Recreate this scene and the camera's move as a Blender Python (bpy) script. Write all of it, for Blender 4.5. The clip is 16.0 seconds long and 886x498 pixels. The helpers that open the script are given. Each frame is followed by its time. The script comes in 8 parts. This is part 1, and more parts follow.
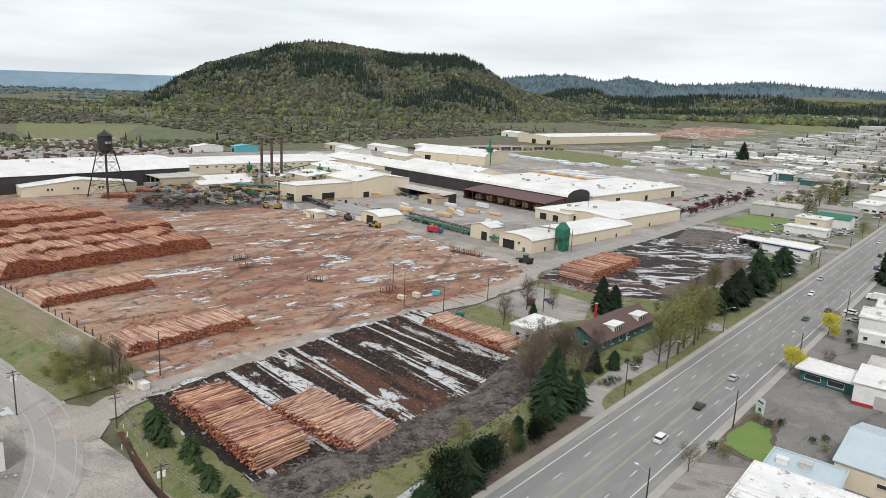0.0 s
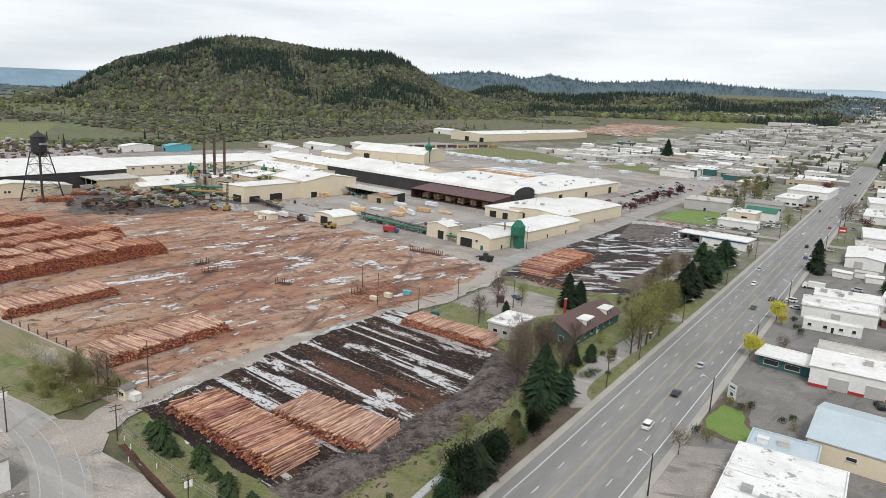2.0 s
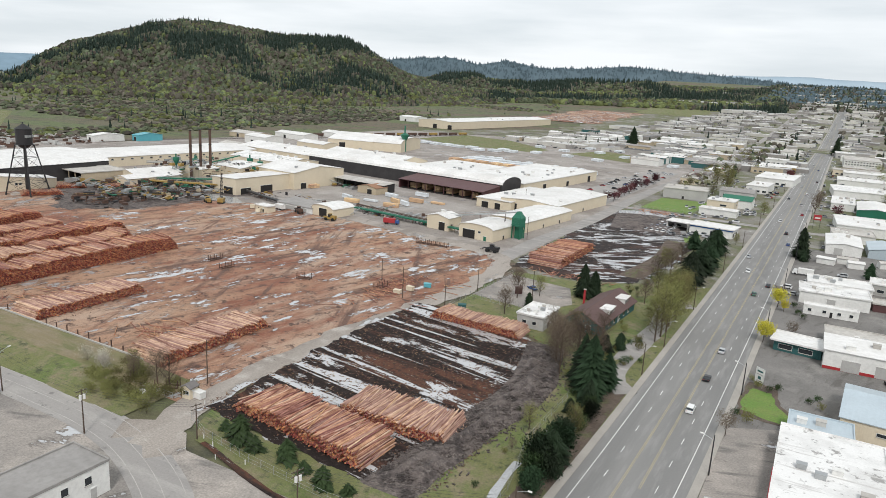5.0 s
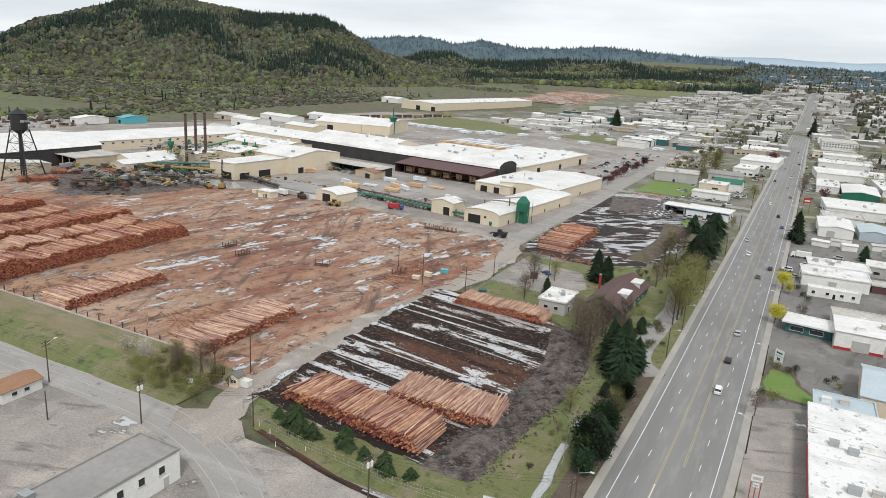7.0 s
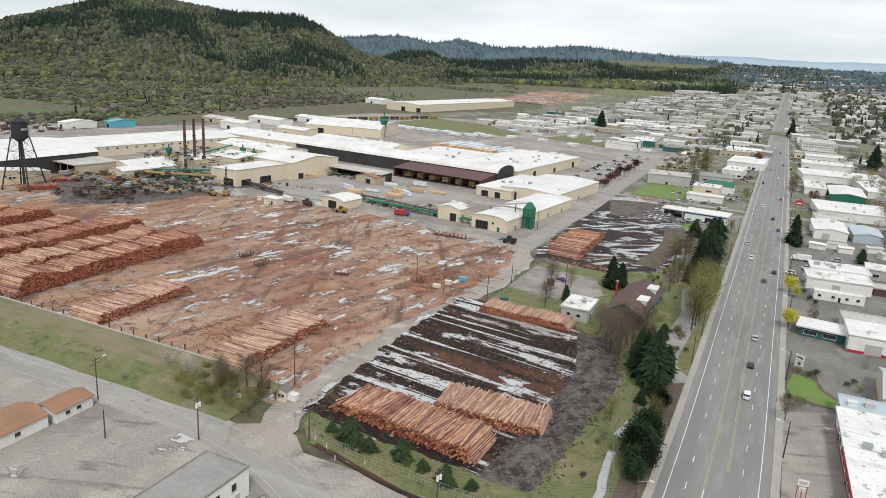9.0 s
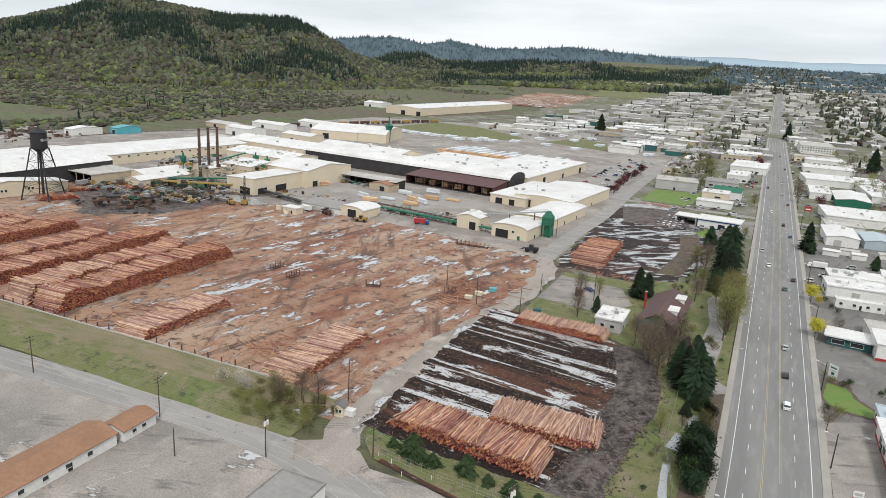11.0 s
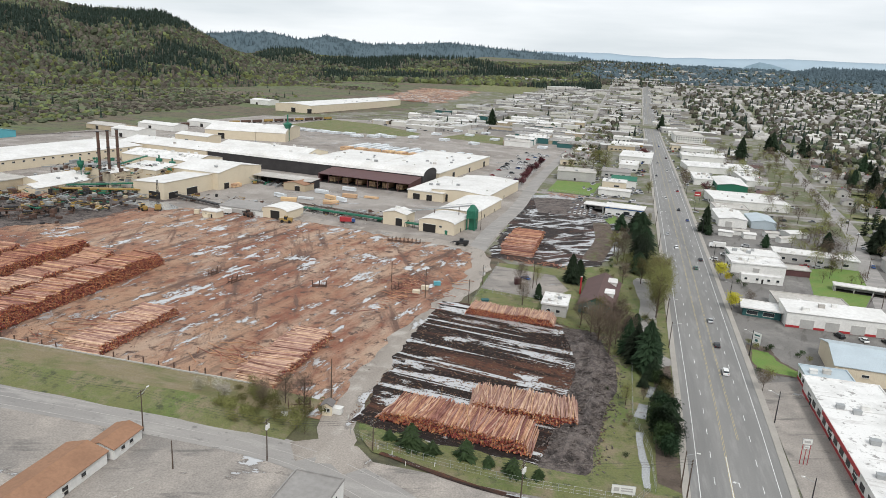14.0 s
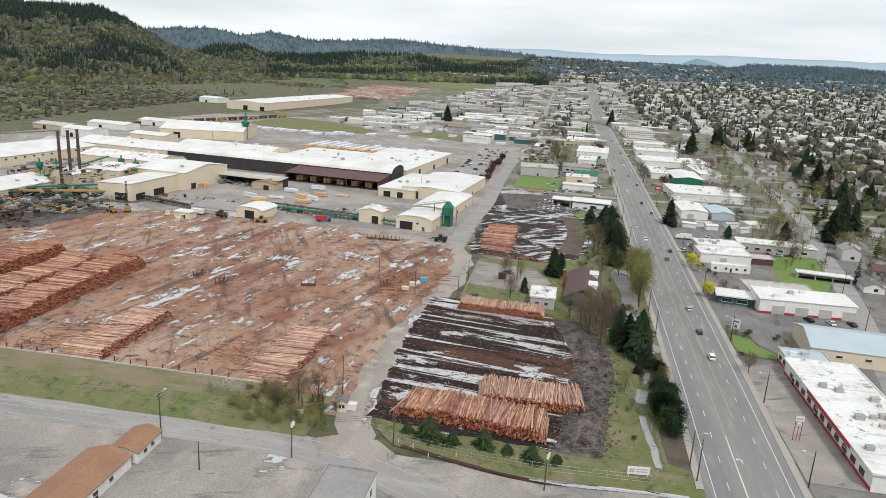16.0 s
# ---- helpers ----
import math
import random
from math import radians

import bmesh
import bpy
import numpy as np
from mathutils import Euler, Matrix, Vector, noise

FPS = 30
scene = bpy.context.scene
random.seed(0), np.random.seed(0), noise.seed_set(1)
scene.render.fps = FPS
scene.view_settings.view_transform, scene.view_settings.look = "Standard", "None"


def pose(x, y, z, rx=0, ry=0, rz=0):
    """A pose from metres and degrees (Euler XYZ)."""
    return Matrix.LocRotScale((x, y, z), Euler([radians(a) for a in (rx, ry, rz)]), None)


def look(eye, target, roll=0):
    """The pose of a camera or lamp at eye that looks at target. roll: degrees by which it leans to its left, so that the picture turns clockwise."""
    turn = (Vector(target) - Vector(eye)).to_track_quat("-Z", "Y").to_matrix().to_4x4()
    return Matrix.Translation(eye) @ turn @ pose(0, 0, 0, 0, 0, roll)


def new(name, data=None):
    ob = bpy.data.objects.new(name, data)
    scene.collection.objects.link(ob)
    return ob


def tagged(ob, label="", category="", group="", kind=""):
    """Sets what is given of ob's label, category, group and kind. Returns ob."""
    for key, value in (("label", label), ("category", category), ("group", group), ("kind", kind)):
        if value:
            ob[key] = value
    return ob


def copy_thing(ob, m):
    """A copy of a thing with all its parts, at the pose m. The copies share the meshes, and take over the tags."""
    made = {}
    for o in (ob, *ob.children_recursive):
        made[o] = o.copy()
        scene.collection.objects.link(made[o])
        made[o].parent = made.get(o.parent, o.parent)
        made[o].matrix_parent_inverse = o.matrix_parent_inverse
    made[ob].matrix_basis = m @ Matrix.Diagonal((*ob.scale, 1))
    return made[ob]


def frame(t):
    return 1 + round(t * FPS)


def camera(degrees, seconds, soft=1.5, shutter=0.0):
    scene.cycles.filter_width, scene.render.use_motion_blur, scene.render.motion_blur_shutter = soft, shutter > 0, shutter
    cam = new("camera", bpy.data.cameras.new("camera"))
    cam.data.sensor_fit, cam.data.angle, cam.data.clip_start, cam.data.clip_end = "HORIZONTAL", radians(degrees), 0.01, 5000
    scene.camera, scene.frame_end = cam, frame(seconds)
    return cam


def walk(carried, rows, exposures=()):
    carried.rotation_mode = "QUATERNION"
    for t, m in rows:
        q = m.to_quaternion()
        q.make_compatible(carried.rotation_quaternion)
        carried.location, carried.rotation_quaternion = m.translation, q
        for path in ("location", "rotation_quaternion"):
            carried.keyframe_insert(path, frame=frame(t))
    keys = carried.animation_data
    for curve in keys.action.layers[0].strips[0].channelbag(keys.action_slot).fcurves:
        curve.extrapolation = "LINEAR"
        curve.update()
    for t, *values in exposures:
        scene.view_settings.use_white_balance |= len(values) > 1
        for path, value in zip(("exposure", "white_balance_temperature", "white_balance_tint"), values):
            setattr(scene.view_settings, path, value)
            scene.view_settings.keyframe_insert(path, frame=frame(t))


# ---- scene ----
cam = camera(64.6, 16.0, soft=0.85)
PATH = [
    (0, (56.681, 25.972, 75.31), (55.445, 27.481, 74.87), 2.7),
    (0.5, (53.844, 22.75, 75.61), (52.613, 24.263, 75.167), 2.8),
    (1, (51.193, 19.417, 75.982), (49.964, 20.931, 75.537), 2.9),
    (1.5, (48.953, 16.148, 76.511), (47.786, 17.71, 76.068), 2.8),
    (2, (45.916, 12.504, 76.931), (44.851, 14.138, 76.491), 2.9),
    (2.5, (42.956, 9.131, 77.387), (41.939, 10.797, 76.947), 3.0),
    (3, (40.003, 5.944, 77.954), (39.012, 7.624, 77.512), 3.0),
    (3.5, (36.852, 2.964, 78.445), (35.881, 4.654, 77.999), 3.1),
    (4, (33.622, -0.178, 78.983), (32.663, 1.518, 78.536), 3.2),
    (6.5, (17.39, -14.676, 81.941), (16.485, -12.972, 81.416), 3.3),
    (7, (13.886, -17.571, 82.569), (13.015, -15.848, 82.045), 3.4),
    (7.5, (10.401, -20.323, 83.453), (9.564, -18.584, 82.93), 3.4),
    (8, (6.748, -23.099, 84.379), (5.937, -21.347, 83.856), 3.4),
    (8.5, (3.189, -25.663, 85.543), (2.382, -23.909, 85.019), 3.4),
    (9, (-0.182, -28.102, 86.727), (-0.991, -26.35, 86.202), 3.4),
    (11.3, (-15.928, -39.413, 91.661), (-16.699, -37.643, 91.139), 3.3),
    (11.5, (-17.138, -40.545, 91.765), (-17.86, -38.755, 91.245), 3.2),
    (12, (-20.504, -43.131, 91.848), (-21.123, -41.301, 91.331), 3.2),
    (12.5, (-24.403, -45.646, 91.752), (-24.974, -43.801, 91.235), 3.3),
    (13, (-27.965, -47.904, 91.748), (-28.525, -46.055, 91.229), 3.3),
    (13.5, (-31.608, -50.219, 91.797), (-32.132, -48.36, 91.279), 3.3),
    (14, (-35.431, -52.43, 91.79), (-35.901, -50.556, 91.273), 3.2),
    (14.5, (-39.14, -54.632, 91.905), (-39.565, -52.748, 91.388), 3.2),
    (15, (-42.835, -56.567, 91.901), (-43.217, -54.674, 91.384), 3.2),
    (15.5, (-46.74, -58.615, 92.066), (-47.089, -56.715, 91.548), 3.2),
    (16, (-50.759, -60.498, 92.105), (-51.081, -58.593, 91.586), 3.2),
]
walk(cam, [(t, look(eye, target, roll)) for t, eye, target, roll in PATH])

# ---- world, sun, exposure ----
world = bpy.data.worlds.new("overcast")
scene.world = world
world.use_nodes = True
wn, wl = world.node_tree.nodes, world.node_tree.links
bg = wn["Background"]
sky = wn.new("ShaderNodeTexSky")
sky.sky_type, sky.sun_disc = "NISHITA", False
sky.sun_elevation, sky.sun_rotation = radians(48), radians(150)
tc = wn.new("ShaderNodeTexCoord")
mp = wn.new("ShaderNodeMapping")
mp.inputs["Scale"].default_value = (1.2, 1.2, 9.0)
nz = wn.new("ShaderNodeTexNoise")
nz.inputs["Scale"].default_value, nz.inputs["Detail"].default_value = 2.2, 6.0
rp = wn.new("ShaderNodeValToRGB")
rp.color_ramp.elements[0].position, rp.color_ramp.elements[0].color = 0.35, (0.68, 0.735, 0.775, 1)
rp.color_ramp.elements[1].position, rp.color_ramp.elements[1].color = 0.62, (0.885, 0.92, 0.95, 1)
sc = wn.new("ShaderNodeMix")
sc.data_type = "RGBA"
sc.inputs["Factor"].default_value = 0.965
sc2 = wn.new("ShaderNodeMix")
sc2.data_type, sc2.blend_type = "RGBA", "MULTIPLY"
sc2.inputs["Factor"].default_value = 1.0
sc2.inputs[7].default_value = (0.12, 0.12, 0.12, 1)
wl.new(tc.outputs["Generated"], mp.inputs["Vector"])
wl.new(mp.outputs[0], nz.inputs["Vector"])
wl.new(nz.outputs[0], rp.inputs[0])
wl.new(sky.outputs[0], sc2.inputs[6])
wl.new(sc2.outputs[2], sc.inputs[6])
wl.new(rp.outputs[0], sc.inputs[7])
wl.new(sc.outputs[2], bg.inputs[0])
bg.inputs[1].default_value = 1.0
sun = new("sun", bpy.data.lights.new("sun", "SUN"))
sun.data.energy, sun.data.angle, sun.data.color = 2.1, radians(11), (1.0, 0.978, 0.955)
sun.matrix_world = look((0, 0, 50), (-0.33 * 50, 0.57 * 50, 50 - 0.75 * 50))
scene.view_settings.exposure = 0.12


# ---- materials ----
def nodes(m):
    m.use_nodes = True
    return m.node_tree.nodes, m.node_tree.links, m.node_tree.nodes["Principled BSDF"]


def mixc(n, l, fac, a, b, blend="MIX"):
    x = n.new("ShaderNodeMix")
    x.data_type, x.blend_type = "RGBA", blend
    for sock, v in ((x.inputs["Factor"], fac), (x.inputs[6], a), (x.inputs[7], b)):
        if isinstance(v, (tuple, list)):
            sock.default_value = (*v, 1)
        elif isinstance(v, (int, float)):
            sock.default_value = v
        else:
            l.new(v, sock)
    return x.outputs[2]


def noisef(n, l, scale, detail=4, stretch=(1, 1, 1), turn=0, lo=0.4, hi=0.6, distort=0.0, rough=0.6):
    """World-space noise as a 0..1 mask between lo and hi."""
    g = n.new("ShaderNodeNewGeometry")
    m = n.new("ShaderNodeMapping")
    m.vector_type = "TEXTURE"
    m.inputs["Rotation"].default_value = (0, 0, radians(turn))
    m.inputs["Scale"].default_value = stretch
    t = n.new("ShaderNodeTexNoise")
    t.inputs["Scale"].default_value, t.inputs["Detail"].default_value = scale, detail
    t.inputs["Distortion"].default_value = distort
    t.inputs["Roughness"].default_value = rough
    r = n.new("ShaderNodeMapRange")
    r.inputs[1].default_value, r.inputs[2].default_value = lo, hi
    l.new(g.outputs["Position"], m.inputs[0])
    l.new(m.outputs[0], t.inputs["Vector"])
    l.new(t.outputs[0], r.inputs[0])
    return r.outputs[0]


def bump(n, l, b, height, strength=0.4, dist=0.05):
    x = n.new("ShaderNodeBump")
    x.inputs["Strength"].default_value, x.inputs["Distance"].default_value = strength, dist
    l.new(height, x.inputs["Height"])
    l.new(x.outputs[0], b.inputs["Normal"])


def vmul(n, l, a, b):
    x = n.new("ShaderNodeMath")
    x.operation = "MULTIPLY"
    for s, v in ((x.inputs[0], a), (x.inputs[1], b)):
        if isinstance(v, (int, float)):
            s.default_value = v
        else:
            l.new(v, s)
    return x.outputs[0]


def plain(name, col, rough=0.7, metal=0.0, col2=None, scale=0.15, fine=1.5, amount=0.5, vary=0.0, island=False, ribs=None, spec=0.4):
    """Paint, metal, cladding or leaf: a base colour with coarse stains, fine grain and, if asked, a change from piece to piece."""
    m = bpy.data.materials.new(name)
    n, l, b = nodes(m)
    col2 = col2 or tuple(c * 0.72 for c in col)
    c = mixc(n, l, vmul(n, l, noisef(n, l, scale, 5, lo=0.38, hi=0.68), amount), col, col2)
    c = mixc(n, l, vmul(n, l, noisef(n, l, fine, 4, lo=0.4, hi=0.7), amount * 0.6), c, tuple(x * 0.8 for x in col2))
    if vary:
        src = n.new("ShaderNodeNewGeometry").outputs["Random Per Island"] if island else n.new("ShaderNodeObjectInfo").outputs["Random"]
        h = n.new("ShaderNodeHueSaturation")
        v = n.new("ShaderNodeMapRange")
        v.inputs[3].default_value, v.inputs[4].default_value = 1 - vary, 1 + vary
        l.new(src, v.inputs[0])
        l.new(v.outputs[0], h.inputs["Value"])
        hh = n.new("ShaderNodeMapRange")
        hh.inputs[3].default_value, hh.inputs[4].default_value = 0.5 - vary * 0.05, 0.5 + vary * 0.05
        l.new(src, hh.inputs[0])
        l.new(hh.outputs[0], h.inputs["Hue"])
        l.new(c, h.inputs["Color"])
        c = h.outputs[0]
    l.new(c, b.inputs["Base Color"])
    b.inputs["Roughness"].default_value, b.inputs["Metallic"].default_value = rough, metal
    b.inputs["Specular IOR Level"].default_value = spec
    if ribs:
        w = n.new("ShaderNodeTexWave")
        w.bands_direction = ribs
        w.inputs["Scale"].default_value = 0.6
        t = n.new("ShaderNodeTexCoord")
        l.new(t.outputs["Object"], w.inputs["Vector"])
        bump(n, l, b, w.outputs[1], 0.5, 0.04)
    else:
        bump(n, l, b, noisef(n, l, fine * 3, 3, lo=0.2, hi=0.8), 0.25, 0.02)
    return m


def puddled(name, layers, puddle, wet_dark=0.55, rough=0.9, relief=0.12, grain=0.45, ior=1.35):
    """Ground: layers of colour laid over one another by noise, with water lying in the hollows."""
    m = bpy.data.materials.new(name)
    n, l, b = nodes(m)
    c = layers[0]
    for col, k in layers[1:]:
        c = mixc(n, l, noisef(n, l, **k), c, col)
    fine = noisef(n, l, 2.2, 5, lo=0.3, hi=0.75)
    c = mixc(n, l, vmul(n, l, fine, grain), c, (0.035, 0.025, 0.022))
    mask = None
    for k in puddle:
        gate = k.pop("gate", None)
        p = noisef(n, l, **k)
        if gate:
            p = vmul(n, l, p, noisef(n, l, **gate))
        if mask is None:
            mask = p
        else:
            x = n.new("ShaderNodeMath")
            x.operation = "MAXIMUM"
            l.new(mask, x.inputs[0])
            l.new(p, x.inputs[1])
            mask = x.outputs[0]
    hb = n.new("ShaderNodeMath")
    hb.operation = "MULTIPLY_ADD"
    l.new(fine, hb.inputs[0])
    hb.inputs[1].default_value, hb.inputs[2].default_value = 1.0, 0.0
    if mask is not None:
        edge = n.new("ShaderNodeMapRange")
        edge.inputs[1].default_value, edge.inputs[2].default_value = 0.0, 0.5
        l.new(mask, edge.inputs[0])
        c = mixc(n, l, vmul(n, l, edge.outputs[0], wet_dark), c, (0.05, 0.04, 0.035))
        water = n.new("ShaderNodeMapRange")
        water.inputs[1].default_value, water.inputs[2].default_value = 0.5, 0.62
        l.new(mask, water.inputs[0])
        # Water is coloured pale grey, standing in for the sky it reflects.
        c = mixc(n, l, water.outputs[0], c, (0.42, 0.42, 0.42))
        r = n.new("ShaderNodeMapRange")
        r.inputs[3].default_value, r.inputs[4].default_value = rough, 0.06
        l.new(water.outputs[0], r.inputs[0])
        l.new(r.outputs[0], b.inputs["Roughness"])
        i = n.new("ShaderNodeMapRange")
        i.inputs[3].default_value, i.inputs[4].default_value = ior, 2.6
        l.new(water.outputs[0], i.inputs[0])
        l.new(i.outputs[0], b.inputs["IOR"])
        inv = n.new("ShaderNodeMath")
        inv.operation = "SUBTRACT"
        inv.inputs[0].default_value = 1.0
        l.new(water.outputs[0], inv.inputs[1])
        l.new(inv.outputs[0], hb.inputs[1])
    else:
        b.inputs["Roughness"].default_value = rough
    l.new(c, b.inputs["Base Color"])
    bump(n, l, b, hb.outputs[0], 0.6, relief)
    return m


M = {}
M["ground"] = puddled("meadow", [(0.115, 0.112, 0.055), ((0.135, 0.100, 0.068), dict(scale=0.006, detail=7, stretch=(3, 1, 1), turn=20, lo=0.45, hi=0.55)),
                                 ((0.105, 0.140, 0.045), dict(scale=0.015, detail=8, stretch=(3, 1, 1), turn=20, lo=0.48, hi=0.58)), ((0.055, 0.055, 0.032), dict(scale=0.08, detail=8, lo=0.52, hi=0.62)), ((0.13, 0.12, 0.09), dict(scale=0.06, lo=0.58, hi=0.7))], [])
M["grass"] = puddled("grass", [(0.165, 0.175, 0.060), ((0.115, 0.170, 0.036), dict(scale=0.06, detail=8, lo=0.44, hi=0.58, rough=0.7)),
                               ((0.25, 0.205, 0.125), dict(scale=0.12, detail=8, lo=0.48, hi=0.62, rough=0.72)), ((0.055, 0.07, 0.03), dict(scale=0.3, detail=8, lo=0.54, hi=0.66, rough=0.72))], [], relief=0.3)
M["town_ground"] = puddled("town_ground", [(0.24, 0.225, 0.205), ((0.12, 0.135, 0.055), dict(scale=0.02, detail=8, lo=0.40, hi=0.52, rough=0.7)),
                               ((0.19, 0.165, 0.125), dict(scale=0.06, detail=8, lo=0.50, hi=0.62, rough=0.7)), ((0.30, 0.285, 0.265), dict(scale=0.05, detail=6, lo=0.55, hi=0.64, rough=0.6))], [], relief=0.2)
M["lawn"] = puddled("lawn", [(0.13, 0.235, 0.040), ((0.175, 0.235, 0.055), dict(scale=0.15, lo=0.4, hi=0.65)),
                             ((0.12, 0.12, 0.05), dict(scale=0.5, lo=0.6, hi=0.75))], [], relief=0.1)
M["dry_grass"] = puddled("dry_grass", [(0.228, 0.186, 0.102), ((0.156, 0.156, 0.060), dict(scale=0.12, lo=0.45, hi=0.62)),
                                       ((0.264, 0.216, 0.144), dict(scale=0.4, stretch=(4, 1, 1), lo=0.5, hi=0.7))], [], relief=0.15)
M["yard"] = puddled("yard_dirt", [(0.42, 0.258, 0.170), ((0.285, 0.125, 0.080), dict(scale=0.016, detail=8, stretch=(2, 1, 1), turn=80, lo=0.47, hi=0.57, rough=0.7)),
                                  ((0.24, 0.095, 0.06), dict(scale=0.07, detail=9, stretch=(2.5, 1, 1), turn=75, lo=0.52, hi=0.62, rough=0.74)),
                                  ((0.48, 0.345, 0.255), dict(scale=0.03, detail=9, stretch=(3, 1, 1), turn=85, lo=0.49, hi=0.60, rough=0.72)),
                                  ((0.15, 0.09, 0.068), dict(scale=0.12, detail=8, stretch=(10, 1, 1), turn=78, lo=0.55, hi=0.63, rough=0.66)),
                                  ((0.17, 0.10, 0.075), dict(scale=0.10, detail=8, stretch=(9, 1, 1), turn=118, lo=0.555, hi=0.63, rough=0.66)),
                                  ((0.11, 0.068, 0.054), dict(scale=0.2, detail=9, lo=0.53, hi=0.61, rough=0.75))],
                    [dict(scale=0.14, detail=9, stretch=(2.6, 1, 1), turn=78, lo=0.515, hi=0.575, rough=0.72, gate=dict(scale=0.022, detail=5, lo=0.47, hi=0.56)),
                     dict(scale=0.25, detail=8, stretch=(3.5, 1, 1), turn=84, lo=0.545, hi=0.605, rough=0.7, gate=dict(scale=0.05, detail=5, lo=0.44, hi=0.54))], relief=0.25)
M["mud"] = puddled("black_mud", [(0.026, 0.021, 0.020), ((0.13, 0.062, 0.042), dict(scale=0.05, detail=8, stretch=(6, 1, 1), turn=-8, lo=0.515, hi=0.575, rough=0.68)),
                                 ((0.052, 0.041, 0.037), dict(scale=0.5, detail=8, lo=0.5, hi=0.62, rough=0.75))],
                   [dict(scale=0.16, detail=9, stretch=(7, 1, 1), turn=-8, lo=0.495, hi=0.56, rough=0.68, gate=dict(scale=0.045, detail=4, stretch=(4, 1, 1), turn=-8, lo=0.47, hi=0.56)),
                    dict(scale=0.26, detail=5, stretch=(34, 1, 1), turn=-8, lo=0.545, hi=0.61, rough=0.5),
                    dict(scale=0.10, detail=9, stretch=(2.0, 1, 1), turn=-8, lo=0.545, hi=0.60, rough=0.74)], relief=0.35, ior=1.15)
M["mud_far"] = puddled("black_mud_north", [(0.022, 0.019, 0.019), ((0.075, 0.04, 0.032), dict(scale=0.03, detail=8, stretch=(2, 1, 1), turn=50, lo=0.52, hi=0.58, rough=0.72)),
                                           ((0.075, 0.056, 0.05), dict(scale=0.4, detail=8, lo=0.5, hi=0.62, rough=0.75))],
                       [dict(scale=0.13, detail=7, stretch=(6, 1, 1), turn=42, lo=0.51, hi=0.56, distort=1.8, rough=0.66, gate=dict(scale=0.03, detail=4, lo=0.42, hi=0.52)),
                        dict(scale=0.09, detail=8, stretch=(1.5, 1, 1), lo=0.535, hi=0.60, rough=0.74)], relief=0.35)
M["bark"] = puddled("bark_mulch", [(0.155, 0.128, 0.116), ((0.045, 0.036, 0.034), dict(scale=0.25, detail=8, lo=0.45, hi=0.58, rough=0.75)), ((0.24, 0.205, 0.185), dict(scale=0.6, detail=8, lo=0.53, hi=0.64, rough=0.75))], [], relief=0.5)
M["gravel"] = puddled("gravel", [(0.385, 0.345, 0.305), ((0.26, 0.228, 0.198), dict(scale=0.06, stretch=(1, 5, 1), lo=0.45, hi=0.62)), ((0.460, 0.425, 0.380), dict(scale=0.12, lo=0.55, hi=0.7))],
                      [dict(scale=0.09, detail=8, stretch=(1, 2.5, 1), lo=0.555, hi=0.64, rough=0.7)], relief=0.025)
M["concrete_lot"] = puddled("worn_lot", [(0.346, 0.314, 0.282), ((0.256, 0.237, 0.218), dict(scale=0.03, lo=0.42, hi=0.6)), ((0.435, 0.390, 0.346), dict(scale=0.08, lo=0.5, hi=0.68)),
                                         ((0.192, 0.179, 0.166), dict(scale=0.25, stretch=(5, 1, 1), turn=20, lo=0.58, hi=0.68))],
                            [dict(scale=0.09, detail=6, stretch=(2, 1, 1), turn=10, lo=0.60, hi=0.68, rough=0.7)], relief=0.025)
M["mill_lot"] = puddled("mill_lot", [(0.360, 0.330, 0.300), ((0.264, 0.234, 0.210), dict(scale=0.02, lo=0.42, hi=0.6)), ((0.432, 0.402, 0.372), dict(scale=0.06, lo=0.5, hi=0.68))],
                        [dict(scale=0.07, detail=6, stretch=(2, 1, 1), turn=20, lo=0.58, hi=0.67, rough=0.7)], relief=0.025)
M["town_lot"] = puddled("town_lot", [(0.260, 0.247, 0.227), ((0.195, 0.189, 0.176), dict(scale=0.03, lo=0.42, hi=0.6)), ((0.338, 0.319, 0.293), dict(scale=0.07, lo=0.5, hi=0.68))], [], relief=0.025)
M["asphalt"] = puddled("asphalt", [(0.222, 0.217, 0.208), ((0.178, 0.175, 0.169), dict(scale=0.05, stretch=(1, 12, 1), lo=0.42, hi=0.6)), ((0.262, 0.256, 0.246), dict(scale=0.5, stretch=(1, 8, 1), lo=0.5, hi=0.7)), ((0.17, 0.168, 0.163), dict(scale=0.12, detail=6, stretch=(1, 30, 1), lo=0.56, hi=0.68))], [], relief=0.01, grain=0.14)
M["east_lot"] = puddled("east_lot", [(0.205, 0.195, 0.182), ((0.155, 0.148, 0.138), dict(scale=0.04, detail=7, lo=0.44, hi=0.60)), ((0.255, 0.243, 0.225), dict(scale=0.09, detail=7, lo=0.52, hi=0.66)),
                                     ((0.12, 0.112, 0.102), dict(scale=0.3, detail=8, stretch=(4, 1, 1), turn=75, lo=0.56, hi=0.66))], [], relief=0.025)
M["bed"] = puddled("planting_bed", [(0.135, 0.100, 0.075), ((0.085, 0.062, 0.046), dict(scale=0.2, detail=8, lo=0.45, hi=0.6, rough=0.7)), ((0.11, 0.125, 0.045), dict(scale=0.12, detail=8, lo=0.54, hi=0.64, rough=0.7))], [], relief=0.3)
